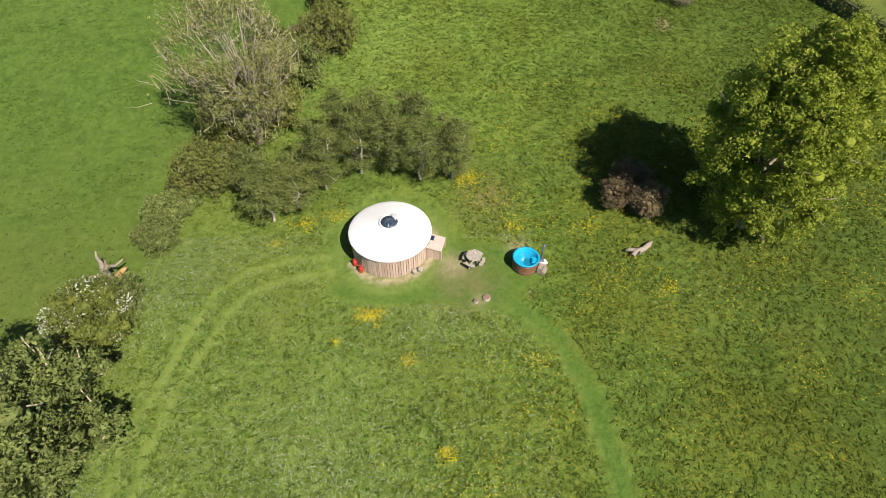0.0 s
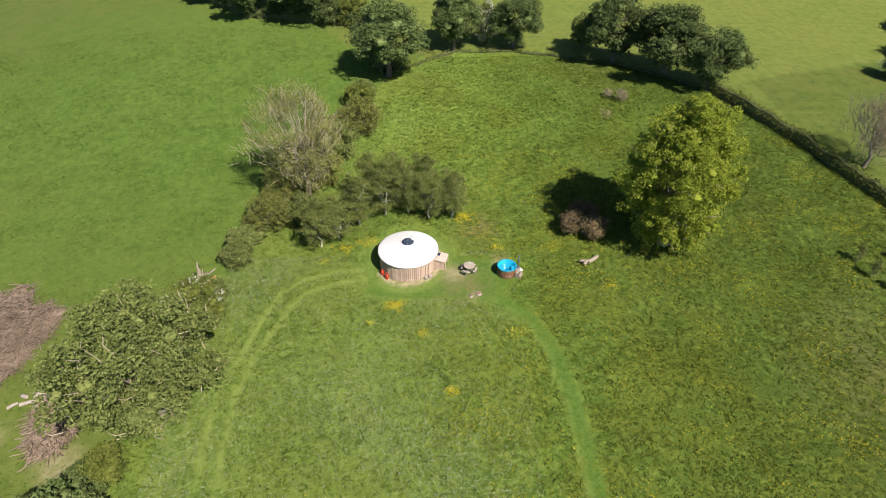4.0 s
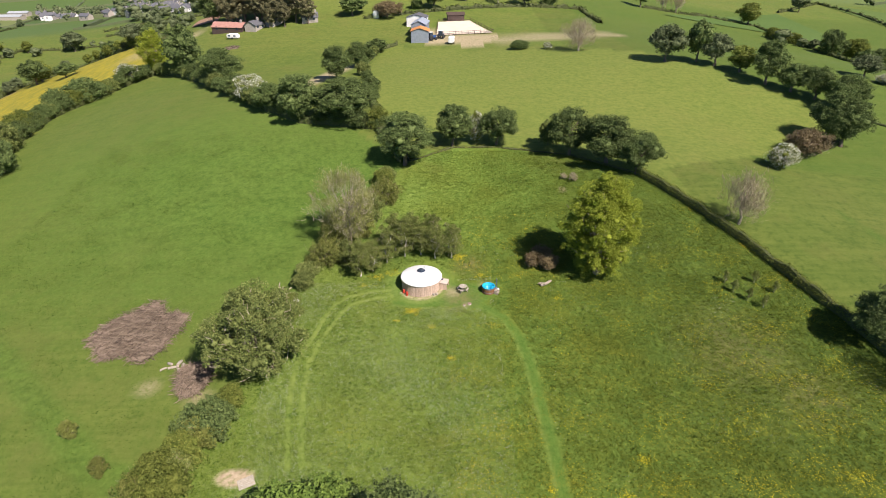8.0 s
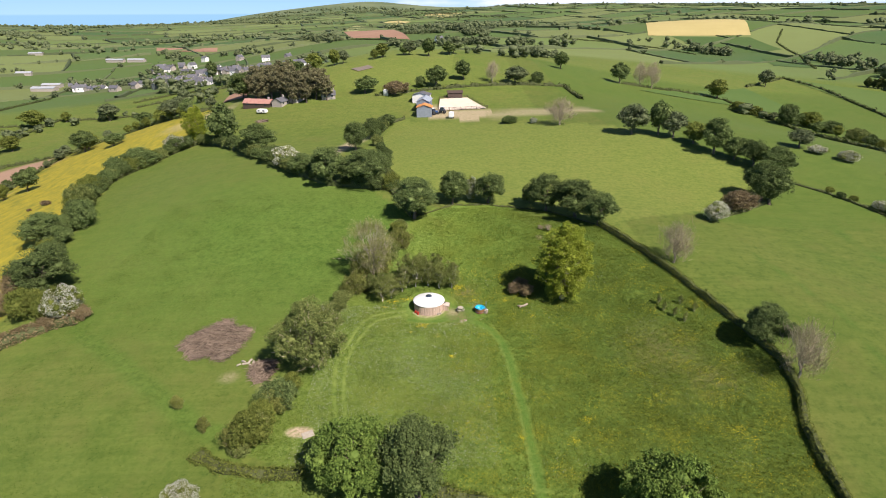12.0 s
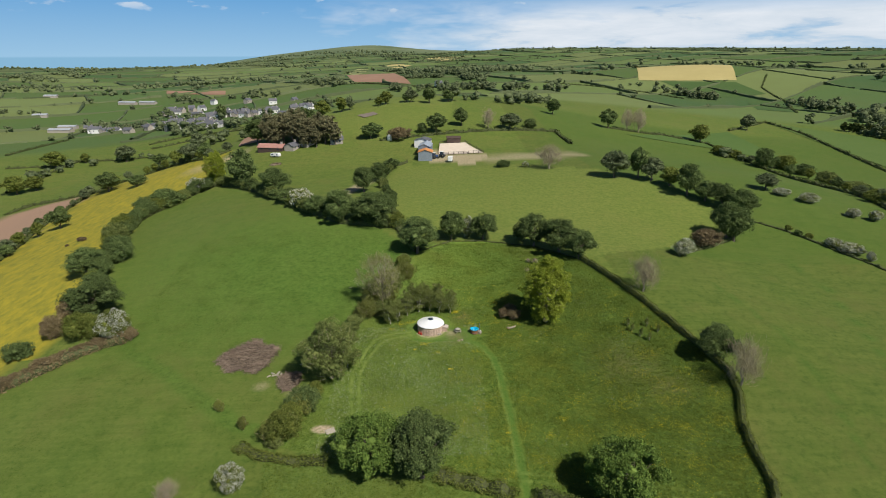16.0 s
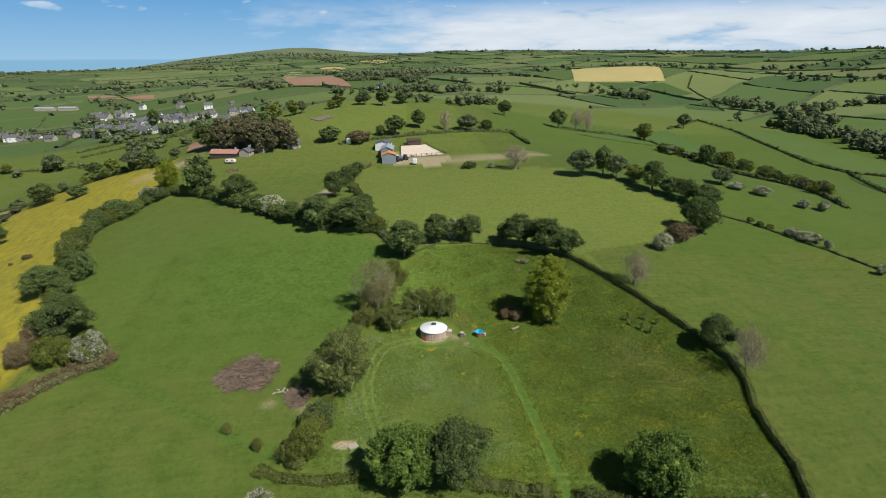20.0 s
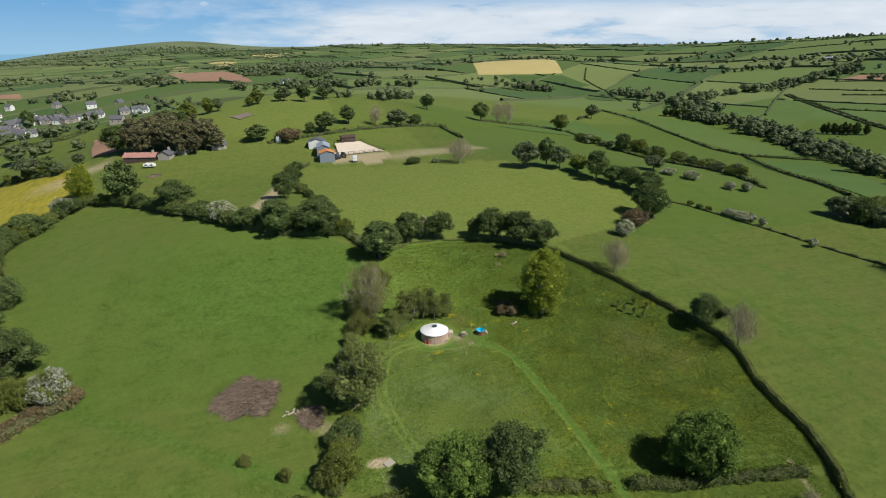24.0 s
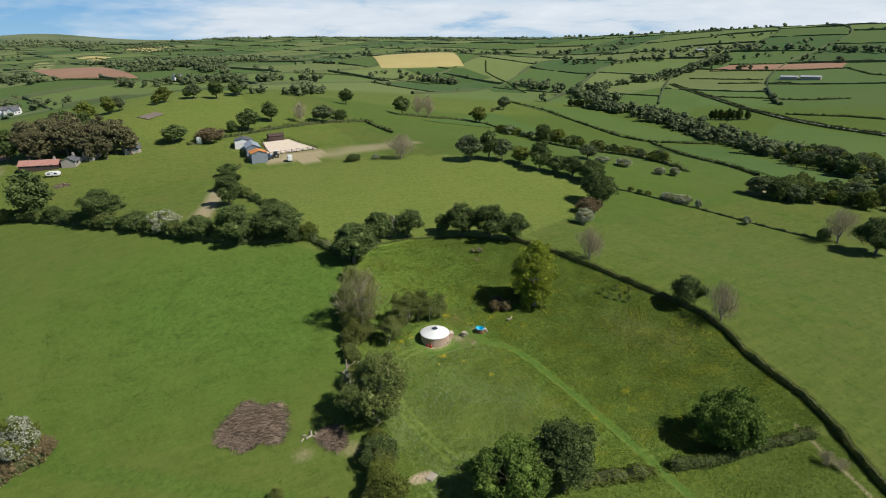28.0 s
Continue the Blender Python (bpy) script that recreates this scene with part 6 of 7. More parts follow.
def tractor(x, y, turn):
    ob = thing("tractor", x, y, gz(x, y), turn, "dark blue tractor parked in the yard", "tractor")
    part("bonnet", box(1.7, 0.8, 0.8, 0.9, 0, 0.8, 0.08), TRACTOR_BLUE, ob)
    part("cab", box(1.3, 1.4, 1.5, -0.5, 0, 1.1, 0.06), DARK_GLASS, ob)
    part("cab_roof", box(1.5, 1.5, 0.15, -0.5, 0, 2.6, 0.05), RIM_WHITE, ob)
    for s in (-1, 1):
        part("rear_wheel", lathe([(0, -0.2), (0.6, -0.22), (0.82, -0.15), (0.82, 0.15), (0.6, 0.22), (0, 0.2)], 18), TYRE, ob, at=pose(-0.6, s * 0.95, 0.82, 90, 0, 0))
        part("front_wheel", lathe([(0, -0.15), (0.4, -0.16), (0.55, -0.1), (0.55, 0.1), (0.4, 0.16), (0, 0.15)], 16), TYRE, ob, at=pose(1.3, s * 0.8, 0.55, 90, 0, 0))


tractor(-3.2, 171.4, 30)
tractor(0.2, 173.5, 70)
ob = thing("horse_trailer", 3.6, 164.6, gz(3.6, 164.6), 80, "white horse trailer standing in the yard", "trailer")
part("body", box(3.0, 1.8, 2.0, 0, 0, 0.5, 0.15), RIM_WHITE, ob)
part("drawbar", box(1.2, 0.12, 0.1, 2.0, 0, 0.5, 0.02), STOVE, ob)
for s in (-1, 1):
    part("wheel", lathe([(0, -0.1), (0.34, -0.1), (0.34, 0.1), (0, 0.1)], 14), TYRE, ob, at=pose(0, s * 0.92, 0.34, 90, 0, 0))

for x, y, hgt in ((-82.0, 200.0, 13.0), (-78.0, 203.0, 15.5), (-73.0, 201.0, 15.0), (-67.5, 200.0, 13.5), (-66.0, 193.5, 9.0), (-62.0, 198.0, 12.0), (-56.3, 197.2, 14.0), (-59.8, 192.5, 9.5), (-86.0, 205.0, 11.6), (-70.0, 207.0, 16.0), (-61.0, 205.0, 14.0), (-54.0, 203.0, 12.0), (-75.5, 209.0, 16.0), (-83.0, 209.0, 14.0)):
    tree("pine", x, y, hgt, hgt * 0.72, "dark brownish pine in a clump by the farm")

# ---------------------------------------------------------------- village in the valley
FAR_SPOTS = []
rng = random.Random(3)
homes = [(-315.5, 608.3), (-223.5, 484.5), (-334.0, 674.8), (-204.3, 639.5), (-173.6, 622.6), (-135.6, 523.6), (-309.6, 725.2), (-252.5, 692.8), (-141.2, 446.4), (0.2, 650.4)]
for (ax, ay), (bx, by), n, wid in (((-318, 546), (-214, 475), 24, 11), ((-358, 676), (-307, 669), 10, 13), ((-259, 605), (-183, 537), 22, 13), ((-296, 567), (-232, 501), 26, 15), ((-378, 545), (-325, 520), 8, 8), ((-300, 620), (-255, 590), 12, 14), ((-175, 540), (-135, 522), 6, 10)):
    for k in range(n):
        f = (k + rng.uniform(0.1, 0.9)) / n
        homes.append((ax + (bx - ax) * f + rng.uniform(-wid, wid), ay + (by - ay) * f + rng.uniform(-wid, wid)))
for k in range(80):
    x, y = homes[rng.randrange(10, len(homes))]
    hgt = rng.uniform(4, 8.5)
    FAR_SPOTS.append((x + rng.uniform(-16, 16), y + rng.uniform(-16, 16), hgt))
for x, y in homes:
    w = rng.uniform(7.0, 11.0)
    white = rng.random() < 0.5
    house("village_house", x, y, w, rng.uniform(5.5, 7), rng.uniform(3.2, 5.0), rng.uniform(2.0, 2.8), rng.choice((-35, 55, -20, 70, 15)) + rng.uniform(-8, 8), WHITE_WALL if white else STONE_WALL, SLATE, "white rendered village house with slate roof" if white else "stone village house with slate roof", "house", 2)
for x, y, w, d, t in ((-412, 548, 24, 9, 0), (-420, 574, 19, 8, 4), (-450, 767, 26, 7, -8), (-420, 765, 24, 7, -6), (-502, 653, 17, 7, 10), (-609, 844, 20, 8, 5), (632, 355, 18, 8, -70), (640, 335, 20, 8, -68), (836, 640, 24, 10, -50)):
    house("long_barn", x, y, w, d, 3.2, 1.5, t, STONE_WALL, PALE_SHEET, "long pale farm barn in the valley", "barn", 0, False)


# ---------------------------------------------------------------- farther fields and hedgerows
def sward(name, a, b, s=0.02):
    m = Mat(name, 0.95, 0, 0.15)
    f = m.calc("ADD", m.calc("MULTIPLY", m.noise(s, 4), 0.6), m.calc("MULTIPLY", m.noise(s * 14, 4), 0.4))
    m.colour(m.mix(m.ramp(f, 0.3, 0.7), a, b))
    m.bump(m.noise(1.2, 4), 0.6, 0.2)
    return m.m


EARTH_FIELD = [(-195.0, 1180.0), (-90.0, 1150.0), (-36.0, 690.0), (-125.0, 790.0)]
CROP_FIELD = [(288.4, 763.8), (419.6, 743.0), (498.0, 930.0), (340.0, 930.0)]
SWARD_LUSH = sward("lush_sward", (0.07, 0.125, 0.028), (0.095, 0.145, 0.035))
SWARD_PALE = sward("pale_sward", (0.08, 0.135, 0.03), (0.108, 0.155, 0.039))
SWARD_CROP = sward("ripe_crop", (0.4, 0.33, 0.13), (0.48, 0.4, 0.17))
SWARD_EARTH = sward("ploughed_earth", (0.27, 0.155, 0.10), (0.36, 0.22, 0.145))
SWARD_HAY = sward("cut_hay", (0.24, 0.25, 0.1), (0.3, 0.3, 0.13))
SWARD_HEAP = sward("spread_heap", (0.16, 0.13, 0.105), (0.24, 0.2, 0.165), 0.2)
SWARD_BLUE = sward("young_corn", (0.06, 0.105, 0.03), (0.08, 0.128, 0.036))
for corners, mat, lab in (
    ([(249.5, 203.1), (286.5, 184.8), (203.3, 45.3), (178.3, 64.6)], SWARD_LUSH, "lush green field on the far slope"),
    ([(116.1, 277.0), (216.5, 347.9), (211.4, 220.3), (196.5, 279.0)], SWARD_LUSH, "dark green field beyond the row of trees"),
    ([(276.8, 406.2), (320.9, 342.4), (300.0, 193.1), (265.2, 220.4)], SWARD_PALE, "pale green sloping field"),
    ([(521.5, 434.4), (456.0, 333.3), (372.9, 277.3), (385.2, 402.2)], SWARD_PALE, "green field above the wooded stream"),
    ([(392.2, 211.4), (384.3, 131.8), (297.9, 90.4), (324.2, 178.8)], SWARD_PALE, "bright green field beyond the wood"),
    ([(663.8, 485.9), (712.3, 494.7), (773.4, 369.4), (730.5, 352.0)], SWARD_EARTH, "ploughed reddish field across the valley"),
    ([(-51.0, 1929.0), (9.0, 2034.0), (93.0, 1937.0), (33.0, 1769.0)], SWARD_CROP, "ripe yellow crop field near the skyline"),
    ([(-154.0, 1643.0), (-127.0, 1744.0), (-76.0, 1642.0), (-97.0, 1483.0)], SWARD_CROP, "ripe yellow crop field below the moor"),
    ([(-223.0, 1385.0), (-218.0, 1545.0), (-182.0, 1498.0), (-164.0, 1079.0)], SWARD_HAY, "pale cut hay field beyond the village"),
    ([(-47.0, 245.4), (-38.3, 251.4), (-35.1, 245.7), (-42.3, 239.1)], SWARD_HEAP, "flat grey-brown heap spread on the hill"),
    (CROP_FIELD, SWARD_CROP, "ripe yellow crop field on the far hillside"),
    ([(-195.0, 1180.0), (-90.0, 1150.0), (-36.0, 690.0), (-125.0, 790.0)], SWARD_EARTH, "ploughed reddish field beyond the village"),
    ([(-448.1, 888.9), (-327.3, 821.8), (-348.3, 882.6), (-472.9, 944.3)], SWARD_EARTH, "thin strip of ploughed field"),
    ([(-142.0, 371.0), (-119.0, 340.0), (-94.0, 217.0), (-106.0, 218.0)], SWARD_EARTH, "small patch of bare earth by the pines"),
    ([(329.0, 632.0), (417.0, 658.0), (413.0, 732.0), (317.0, 754.0)], SWARD_BLUE, "dark green young crop below the yellow field"),
    ([(335.0, 524.0), (362.0, 500.0), (427.0, 624.0), (367.0, 608.0)], SWARD_BLUE, "dark green field beside the wood"),
):
    patch("field_patch", corners, mat, lab, 0.3, 16)
patch("country_lane", [(392.4, 135.3), (396.4, 135.3), (412.3, 215.0), (408.3, 215.0)], TARMAC, "pale lane between hedges", 0.35, 10)
patch("country_lane", [(408.3, 215.0), (412.3, 215.0), (477.0, 340.2), (473.0, 340.2)], TARMAC, "pale lane between hedges", 0.35, 10)

far_lines = [
    BUTTER_EDGE,
    [(-227.5, 207.1), (-222.2, 221.3), (-187.7, 222.0)],
    [(-230.9, 376.8), (-200.0, 403.1), (-158.3, 442.2)],
    [(-307.5, 320.1), (-287.4, 325.5), (-267.1, 324.9)],
    [(276.8, 406.2), (278.5, 359.4), (266.5, 281.5), (258.8, 240.8), (261.5, 217.0), (231.0, 163.5), (193.4, 104.6), (180.7, 85.0)],
    [(261.5, 217.0), (274.8, 204.6), (292.4, 187.3)],
    [(179.5, 80.5), (180.8, 70.4)],
    [(535.6, 442.6), (472.0, 340.2), (427.9, 263.5), (407.3, 215.0), (396.5, 174.3), (391.4, 135.3)],
    [(539.6, 440.6), (478.0, 340.2), (432.9, 263.5), (413.3, 215.0), (402.5, 174.3), (397.4, 135.3)],
    [(588.7, 458.1), (618.5, 378.1)],
    [(567.9, 400.4), (610.3, 338.7)],
    [(474.7, 338.2), (491.6, 303.0), (502.7, 259.7), (530.9, 233.2)],
    [(428.1, 227.8), (445.2, 188.8), (448.8, 163.7)],
    [(716.8, 498.2), (749.2, 427.9), (777.7, 371.8), (800.3, 353.7)],
    [(654.3, 481.0), (671.3, 455.0), (694.6, 392.7), (731.9, 346.2)],
    [(731.9, 346.2), (693.1, 300.7), (688.6, 282.6)],
    [(142.2, 704.3), (198.2, 690.8), (262.3, 652.6), (292.9, 614.3)],
    [(476.0, 770.0), (430.1, 696.1), (411.9, 608.8), (359.4, 496.9)],
    [(220.2, 353.7), (276.8, 406.2)],
    [(-263.8, 257.9), (-258.6, 270.3), (-268.8, 308.5), (-269.6, 342.8), (-240.3, 342.8), (-217.1, 347.2)],
    [(-347.1, 375.7), (-355.6, 428.6), (-362.1, 479.3)],
    [(-243.3, 398.3), (-218.6, 425.2), (-168.9, 411.2), (-159.9, 430.3)],
    [(-120.0, 760.0), (-16.0, 642.0), (14.9, 619.8)],
    [(110.0, 290.0), (150.0, 300.0), (175.0, 292.0), (178.0, 240.0), (166.0, 140.0), (150.0, 96.0)],
    [(-30.0, 200.0), (0.0, 212.0), (40.0, 230.0), (64.0, 240.0), (66.0, 208.0)],
]
for i, line in enumerate(far_lines):
    hedge("field_hedge", line, 1.6, 1.4, LEAF_HEDGE, "dark hedgerow between distant fields", 10, 0.5, 50 + i, 0.8)

# belts of separate trees along the stream and the lanes
rng = random.Random(8)
for line, step, wid, lo, hi in (
    ([(334.7, 357.9), (345.4, 308.5), (332.6, 254.3), (306.6, 193.7), (296.5, 158.1), (270.6, 118.2), (246.4, 82.8), (228.2, 58.3), (205.0, 20.0)], 2.5, 13, 6, 11),
    ([(-82.3, 254.4), (-41.4, 269.2), (-4.2, 281.6), (51.6, 329.7), (91.9, 414.2)], 11.0, 5, 5, 10),
    ([(-258.0, 272.2), (-268.2, 320.5), (-240.0, 342.0), (-215.0, 347.0)], 9.0, 5, 4, 9),
    (BUTTER_EDGE, 8.0, 2, 3, 5.5),
    ([(160.0, 120.0), (178.0, 158.0), (190.0, 200.0), (180.0, 235.0), (168.0, 262.0)], 7.0, 5, 3, 7),
    ([(-150.0, 440.0), (-220.0, 470.0), (-300.0, 540.0)], 9.0, 12, 5, 9),
):
    for x, y, a in along(line, step):
        hgt = rng.uniform(lo, hi)
        tx, ty, tw = x + rng.uniform(-wid, wid), y + rng.uniform(-wid, wid), rng.uniform(0.95, 1.3)
        for _ in range(2 if step < 3 else 0):
            FAR_SPOTS.append((x + rng.uniform(-wid, wid), y + rng.uniform(-wid, wid), rng.uniform(3.0, 5.5)))
        if math.hypot(tx, ty) > 300:
            FAR_SPOTS.append((tx, ty, hgt))
        else:
            tree("field", tx, ty, hgt, hgt * tw, "green hedgerow tree in the middle distance")
for x, y, hgt, wid in ((-167.7, 200.8, 10.1, 12.8), (-196.7, 316.7, 7.5, 12.7), (-182.5, 311.7, 8.4, 11.7), (-274.2, 323.5, 12.0, 20.0), (-262.1, 338.5, 7.5, 8.3), (-254.7, 254.6, 11.7, 16.0), (-150.1, 134.3, 8.2, 9.3), (-155.9, 129.3, 6.1, 5.6), (-248.1, 262.0, 9.4, 13.7), (-129.9, 216.6, 9.3, 14.3), (-121.0, 211.0, 8.0, 9.0)):
    tree("field", x, y, hgt, wid, "broad dark hedgerow tree beyond the buttercup field")
for k in range(16):
    tree("fir", 371 + k * 1.3 + rng.uniform(-2, 2), 254 - k * 1.3 + rng.uniform(-3, 3), rng.uniform(8, 10), 5.6, "dark conifer in a small plantation", group="conifer plantation")
for k in range(14):
    tree("fir", 320 + k * 1.2, 372 - k * 2.2 + rng.uniform(-3, 3), rng.uniform(7, 9), 5.6, "dark conifer in a small plantation", group="conifer plantation")


def patchwork(u, v):
    """From the field grid's own lengths to x and y."""
    x, y = (0.88 * u - 0.47 * v), (0.88 * v + 0.47 * u)
    for _ in range(30):
        du = u - (0.88 * x + 0.47 * y + 42 * np.sin(0.0061 * y))
        dv = v - (0.88 * y - 0.47 * x + 38 * np.sin(0.0072 * x))
        x, y = x + 0.7 * (0.88 * du - 0.47 * dv), y + 0.7 * (0.88 * dv + 0.47 * du)
    return x, y


def in_view(x, y, near, farthest):
    r, a = np.hypot(x, y + 60), np.degrees(np.arctan2(x, y + 60))
    return (r > near) & (r < farthest) & (a > -50) & (a < 75)


def far_country():
    """Hedgerows of the distant fields, and the trees that stand in them and in the woods."""
    rng = np.random.default_rng(12)
    vs, fs, spots = [], [], list(FAR_SPOTS)

    def strip(u, v):
        x, y = patchwork(u, v)
        ok = in_view(x, y, 560, 3400) & ~inside(x, y, CROP_FIELD) & ~inside(x, y, EARTH_FIELD)
        z = land(x, y)
        dx, dy = np.gradient(x), np.gradient(y)
        ln = np.hypot(dx, dy) + 1e-6
        px, py = -dy / ln, dx / ln
        ok &= (np.hypot(x + 500, y) < 2700) | (x > 900)
        gap = rng.uniform(size=len(x)) < 0.04
        wild = np.repeat(rng.uniform(size=len(x) // 6 + 1), 6)[: len(x)]
        hh = rng.uniform(1.0, 2.0, len(x)) + 1.6 * (wild > 0.6)
        ww = rng.uniform(0.9, 1.6, len(x)) + 0.9 * (wild > 0.6)
        base = len(vs)
        for i in range(len(x)):
            for s, t in ((-1, -0.3), (-0.75, 0.85), (0.0, 1.0), (0.75, 0.85), (1, -0.3)):
                vs.append((x[i] + px[i] * s * ww[i], y[i] + py[i] * s * ww[i], z[i] + t * hh[i]))
        for i in range(len(x) - 1):
            if ok[i] and ok[i + 1] and not gap[i]:
                for j in range(4):
                    fs.append((base + i * 5 + j, base + i * 5 + j + 1, base + i * 5 + j + 6, base + i * 5 + j + 5))
            if ok[i] and rng.uniform() < (0.025 if wild[i] < 0.66 else 0.4 if wild[i] > 0.86 else 0.12):
                spots.append((x[i] + rng.normal() * 2, y[i] + rng.normal() * 2, rng.uniform(3.5, 6.5) if rng.uniform() < 0.7 else rng.uniform(6, 11)))

    for k in range(-30, 40):
        shift = 0.5 * math.sin(2.3 * k)
        strip(np.arange(-2600, 3600, 9.0), np.full(len(np.arange(-2600, 3600, 9.0)), 118.0 * k))
        for j in range(-18, 24):
            v = np.arange(118.0 * k, 118.0 * (k + 1) + 1, 9.0)
            strip(np.full(len(v), 165.0 * (j - shift)), v)
    hed = mesh_of("far_hedgerows", vs, fs, LEAF_HAZED)
    tagged(new("far_hedgerows", hed), "dark hedgerows dividing the far fields", "hedges", kind="stuff")
    for line, n, wid in (
        ([(440.8, 476.3), (508.2, 485.1), (599.0, 494.4), (709.2, 520.3), (758.4, 534.7)], 90, 12),
        ([(418.2, 578.1), (397.3, 471.6), (389.5, 419.0), (345.0, 350.0)], 60, 16),
        ([(264.0, 675.2), (308.6, 645.3), (329.0, 619.4)], 30, 10),
        ([(-112.1, 1300.0), (-7.0, 1100.0), (49.3, 735.8), (58.7, 657.8)], 110, 16),
        ([(100.5, 1450.0), (170.8, 1006.3)], 80, 30),
        ([(-206.1, 889.5), (-144.1, 766.5)], 24, 18),
        ([(-60.0, 620.0), (60.0, 600.0), (140.0, 610.0)], 45, 18),
        ([(-350.0, 640.0), (-240.0, 480.0), (-160.0, 330.0)], 28, 26),
        ([(-390.0, 560.0), (-330.0, 540.0)], 22, 10),
        ([(-900.0, 900.0), (-600.0, 1000.0), (-400.0, 1100.0)], 60, 40),
        ([(-900.0, 2900.0), (-500.0, 2900.0), (-100.0, 2700.0)], 160, 120),
        ([(-1900.0, 2100.0), (-1300.0, 2000.0), (-800.0, 2100.0)], 110, 60),
        ([(350.0, 2250.0), (800.0, 1950.0), (1150.0, 1400.0), (1230.0, 800.0)], 45, 40),
        ([(600.0, 700.0), (760.0, 620.0), (900.0, 560.0)], 50, 25),
        ([(860.0, 370.0), (864.0, 530.0), (846.0, 652.0), (820.0, 756.0)], 60, 14),
        ([(500.0, 1200.0), (700.0, 1050.0), (900.0, 900.0)], 50, 30),
    ):
        seg = along(line, 5.0)
        for _ in range(n):
            x, y, a = seg[rng.integers(len(seg))]
            spots.append((x + rng.normal() * wid * 0.6, y + rng.normal() * wid * 0.6, rng.uniform(6, 12)))
    for _ in range(95):
        a, r = math.radians(rng.uniform(-46, 8)), 620 + 2050 * rng.uniform() ** 0.8
        cx, cy = r * math.sin(a), r * math.cos(a) - 60
        way, run = rng.normal() * 0.35 - 0.2, rng.uniform(40, 150) * (0.6 + r / 2200)
        for _ in range(int(run / 5)):
            d = rng.uniform(-0.5, 0.5) * run
            spots.append((cx + d * math.cos(way) + rng.normal() * 5, cy + d * math.sin(way) + rng.normal() * 8, rng.uniform(4.0, 9.0)))
    for _ in range(26):
        a, r = math.radians(rng.uniform(8, 60)), rng.uniform(700, 1900)
        cx, cy = r * math.sin(a), r * math.cos(a) - 60
        for _ in range(rng.integers(3, 9)):
            spots.append((cx + rng.normal() * 0.015 * r, cy + rng.normal() * 14, rng.uniform(4, 8)))
    spots = [s for s in spots if not inside(np.array([s[0]]), np.array([s[1]]), CROP_FIELD)[0] and not inside(np.array([s[0]]), np.array([s[1]]), EARTH_FIELD)[0]]
    r2 = np.random.default_rng(77)
    stock = []
    for few, leaves in ((8, 14), (8, 14), (8, 14), (8, 14), (6, 0), (6, 0), (6, 0), (6, 0)):
        blobs = crown_blobs(r2, few, 9.0, 0.3, 10.0, 0.25, 0.7)
        pieces = [lump(c, rb * (0.85 if leaves else 1.05), r2, 6, 4) for c, rb in blobs]
        if leaves:
            pieces.append(leafy(r2, blobs, leaves, 1.1))
        v, f = merge(pieces)
        stock.append((np.array(v), np.array(f, int)))
    allv, allf, n0 = [], [], 0
    P = np.array(spots)
    P = np.column_stack([P, land(P[:, 0], P[:, 1])])
    for x, y, hgt, z in P:
        v, f = stock[rng.integers(4) + (4 if math.hypot(x, y + 60) > 1000 else 0)]
        a = rng.uniform(0, 6.283)
        k = hgt / 10
        wide = k * rng.uniform(0.95, 1.6)
        allv.append(np.stack([(v[:, 0] * math.cos(a) - v[:, 1] * math.sin(a)) * wide + x, (v[:, 0] * math.sin(a) + v[:, 1] * math.cos(a)) * wide + y, v[:, 2] * k + z - 0.3], 1))
        allf.append(f + n0)
        n0 += len(v)
    quads = np.concatenate(allf)
    me = bpy.data.meshes.new("far_woods")
    me.vertices.add(n0)
    me.vertices.foreach_set("co", np.concatenate(allv).astype(np.float32).ravel())
    me.loops.add(quads.size)
    me.loops.foreach_set("vertex_index", quads.ravel().astype(np.int32))
    me.polygons.add(len(quads))
    me.polygons.foreach_set("loop_start", np.arange(0, quads.size, 4, dtype=np.int32))
    me.update(calc_edges=True)
    me.materials.append(LEAF_HAZED)
    me.validate()
    tagged(new("far_woods", me), "distant hedgerow trees and woods", "trees", kind="stuff")
    return len(spots)


far_country()


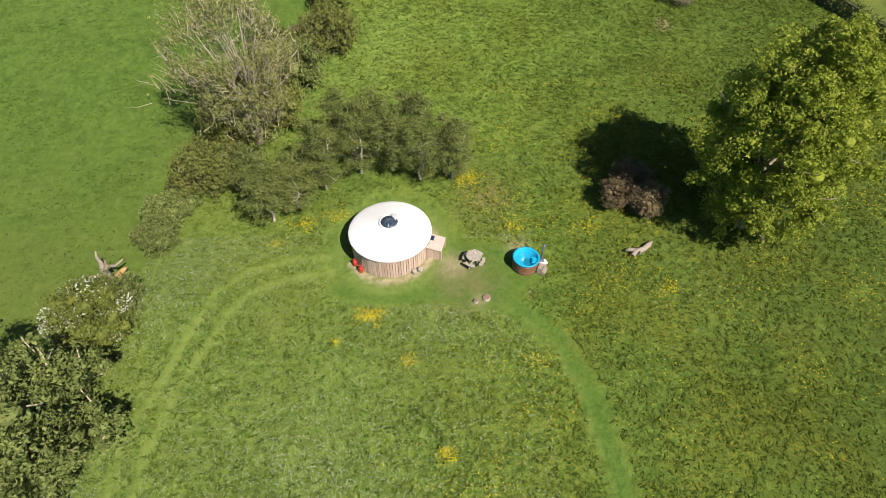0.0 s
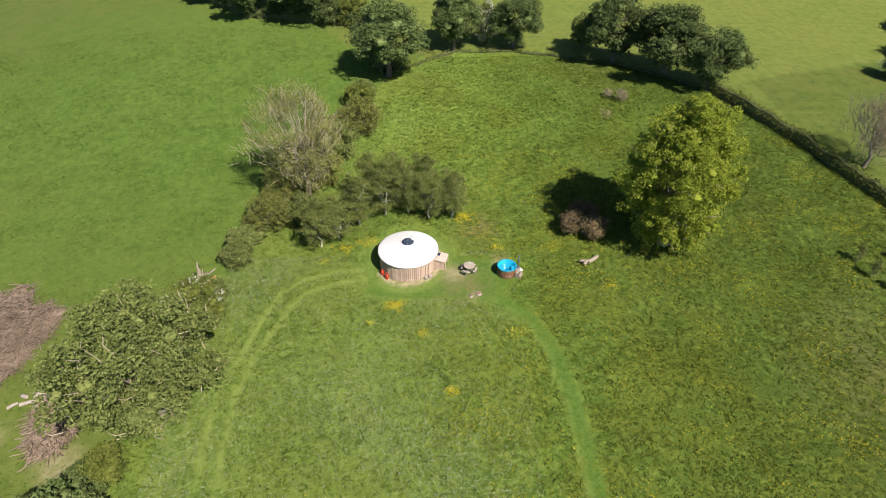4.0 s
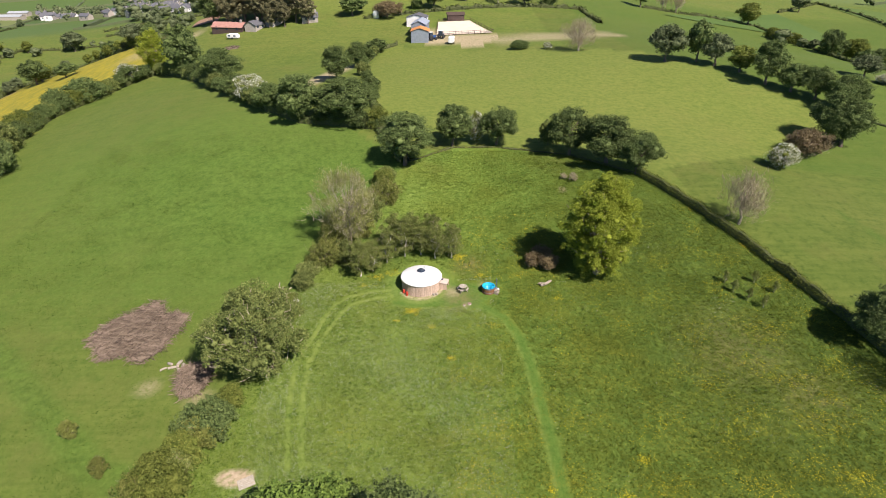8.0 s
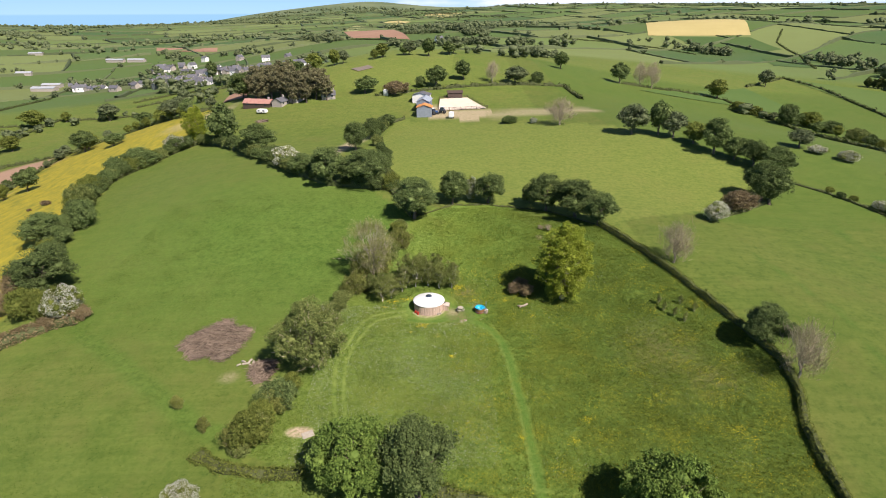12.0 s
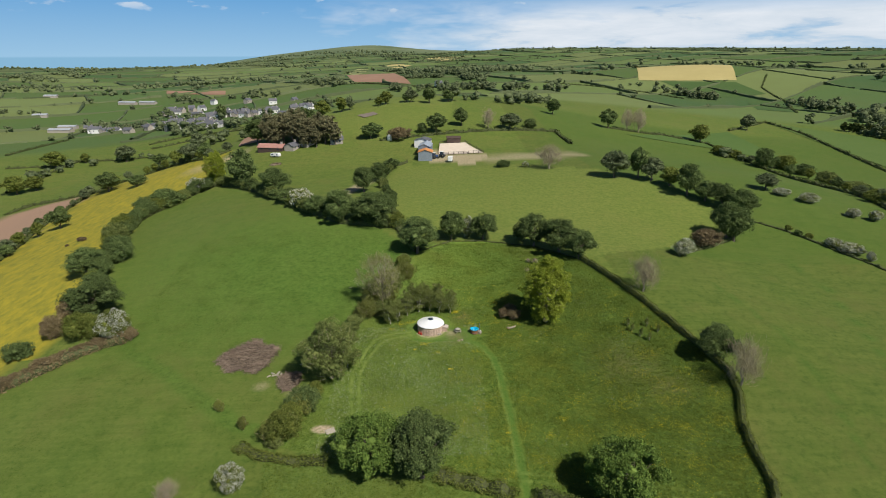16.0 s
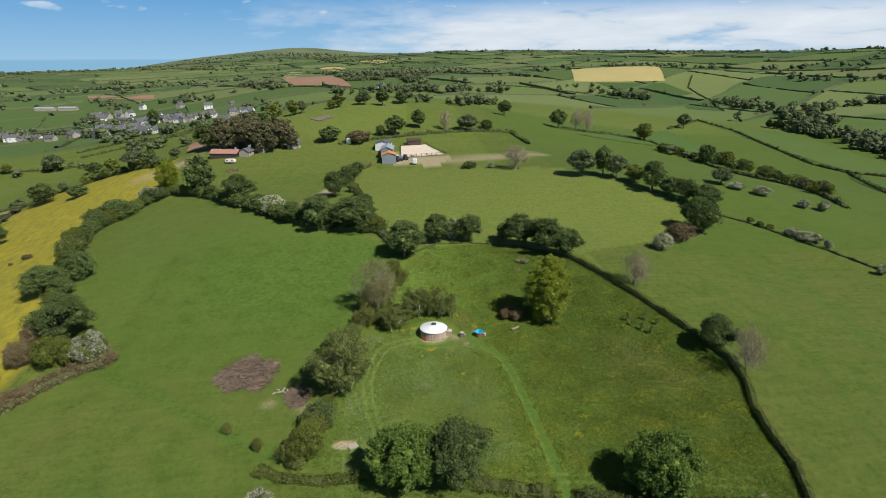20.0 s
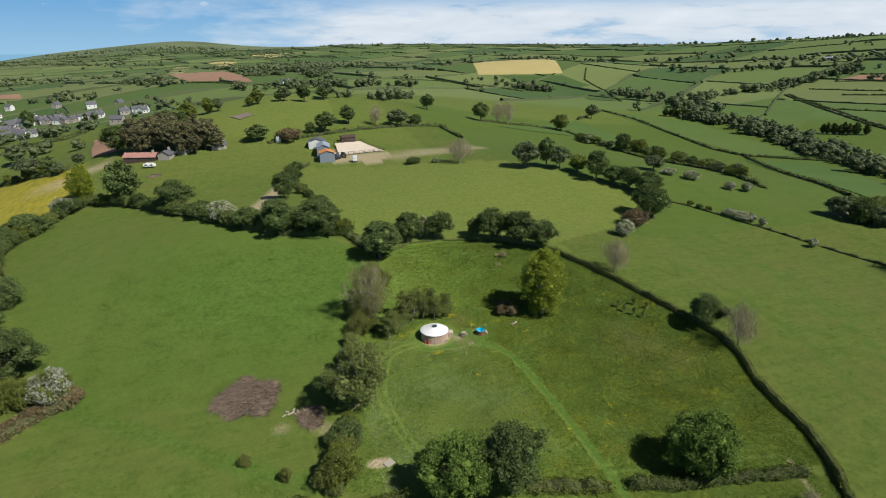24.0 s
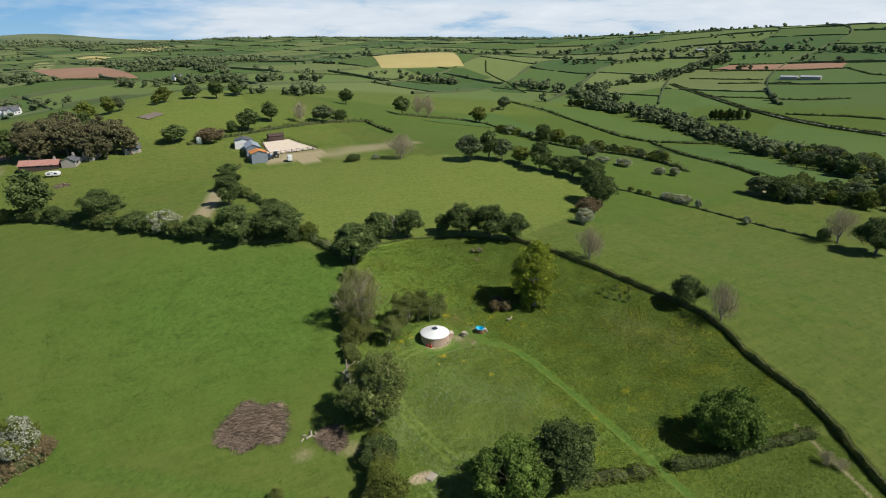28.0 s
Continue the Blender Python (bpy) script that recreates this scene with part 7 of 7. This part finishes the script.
# ---------------------------------------------------------------- sky and sea beyond the hills
def backdrop():
    k = Mat("open_sky")
    m = k.m
    k.t.nodes.remove(k.b)
    sp = k.add("ShaderNodeSeparateXYZ")
    k.put(sp.inputs[0], k.place())
    x, z = sp.outputs[0], sp.outputs[2]
    up = k.mix(k.ramp(z, 60, 560), (0.34, 0.56, 0.75), (0.12, 0.35, 0.66))
    streak = k.noise(0.0016, 6, 0.6, k.stretch(1, 1, 5.5), 0.3)
    bank = k.calc("MULTIPLY", k.calc("MULTIPLY", k.ramp(k.calc("ADD", x, k.calc("MULTIPLY", k.calc("SUBTRACT", k.noise(0.0011, 4, 0.6, k.stretch(1, 1, 4.0), 0.2), 0.5), 4500.0)), -900, 900), k.ramp(z, 70, 130)), k.ramp(z, 520, 340))
    bank = k.calc("MULTIPLY", bank, k.ramp(k.calc("ADD", streak, 0.25), 0.46, 0.68))
    puff = k.ramp(k.noise(0.0035, 5, 0.55, k.stretch(1, 1, 3.2), 0.1), 0.6, 0.7)
    puff = k.calc("MULTIPLY", k.calc("MULTIPLY", puff, k.ramp(z, 330, 420)), 0.75)
    c = k.mix(k.calc("MAXIMUM", bank, puff), up, k.mix(k.ramp(streak, 0.3, 0.7), (0.62, 0.7, 0.77), (0.82, 0.85, 0.88)))
    c = k.mix(k.ramp(z, 56, 44), c, (0.26, 0.48, 0.66))
    em = k.add("ShaderNodeEmission")
    k.put(em.inputs[0], c)
    k.put(k.t.nodes["Material Output"].inputs[0], em.outputs[0])
    bm = bmesh.new()
    lo, hi = [], []
    for i in range(96):
        a = 2 * math.pi * i / 96
        lo.append(bm.verts.new((4850 * math.cos(a), 4850 * math.sin(a), -250)))
        hi.append(bm.verts.new((4850 * math.cos(a), 4850 * math.sin(a), 1500)))
    for i in range(96):
        bm.faces.new((lo[i], hi[i], hi[(i + 1) % 96], lo[(i + 1) % 96]))
    me = bpy.data.meshes.new("backdrop")
    bm.to_mesh(me)
    bm.free()
    me.materials.append(m)
    tagged(new("backdrop", me), "blue sky with a bank of pale cloud over the sea", "sky", kind="structure")


backdrop()
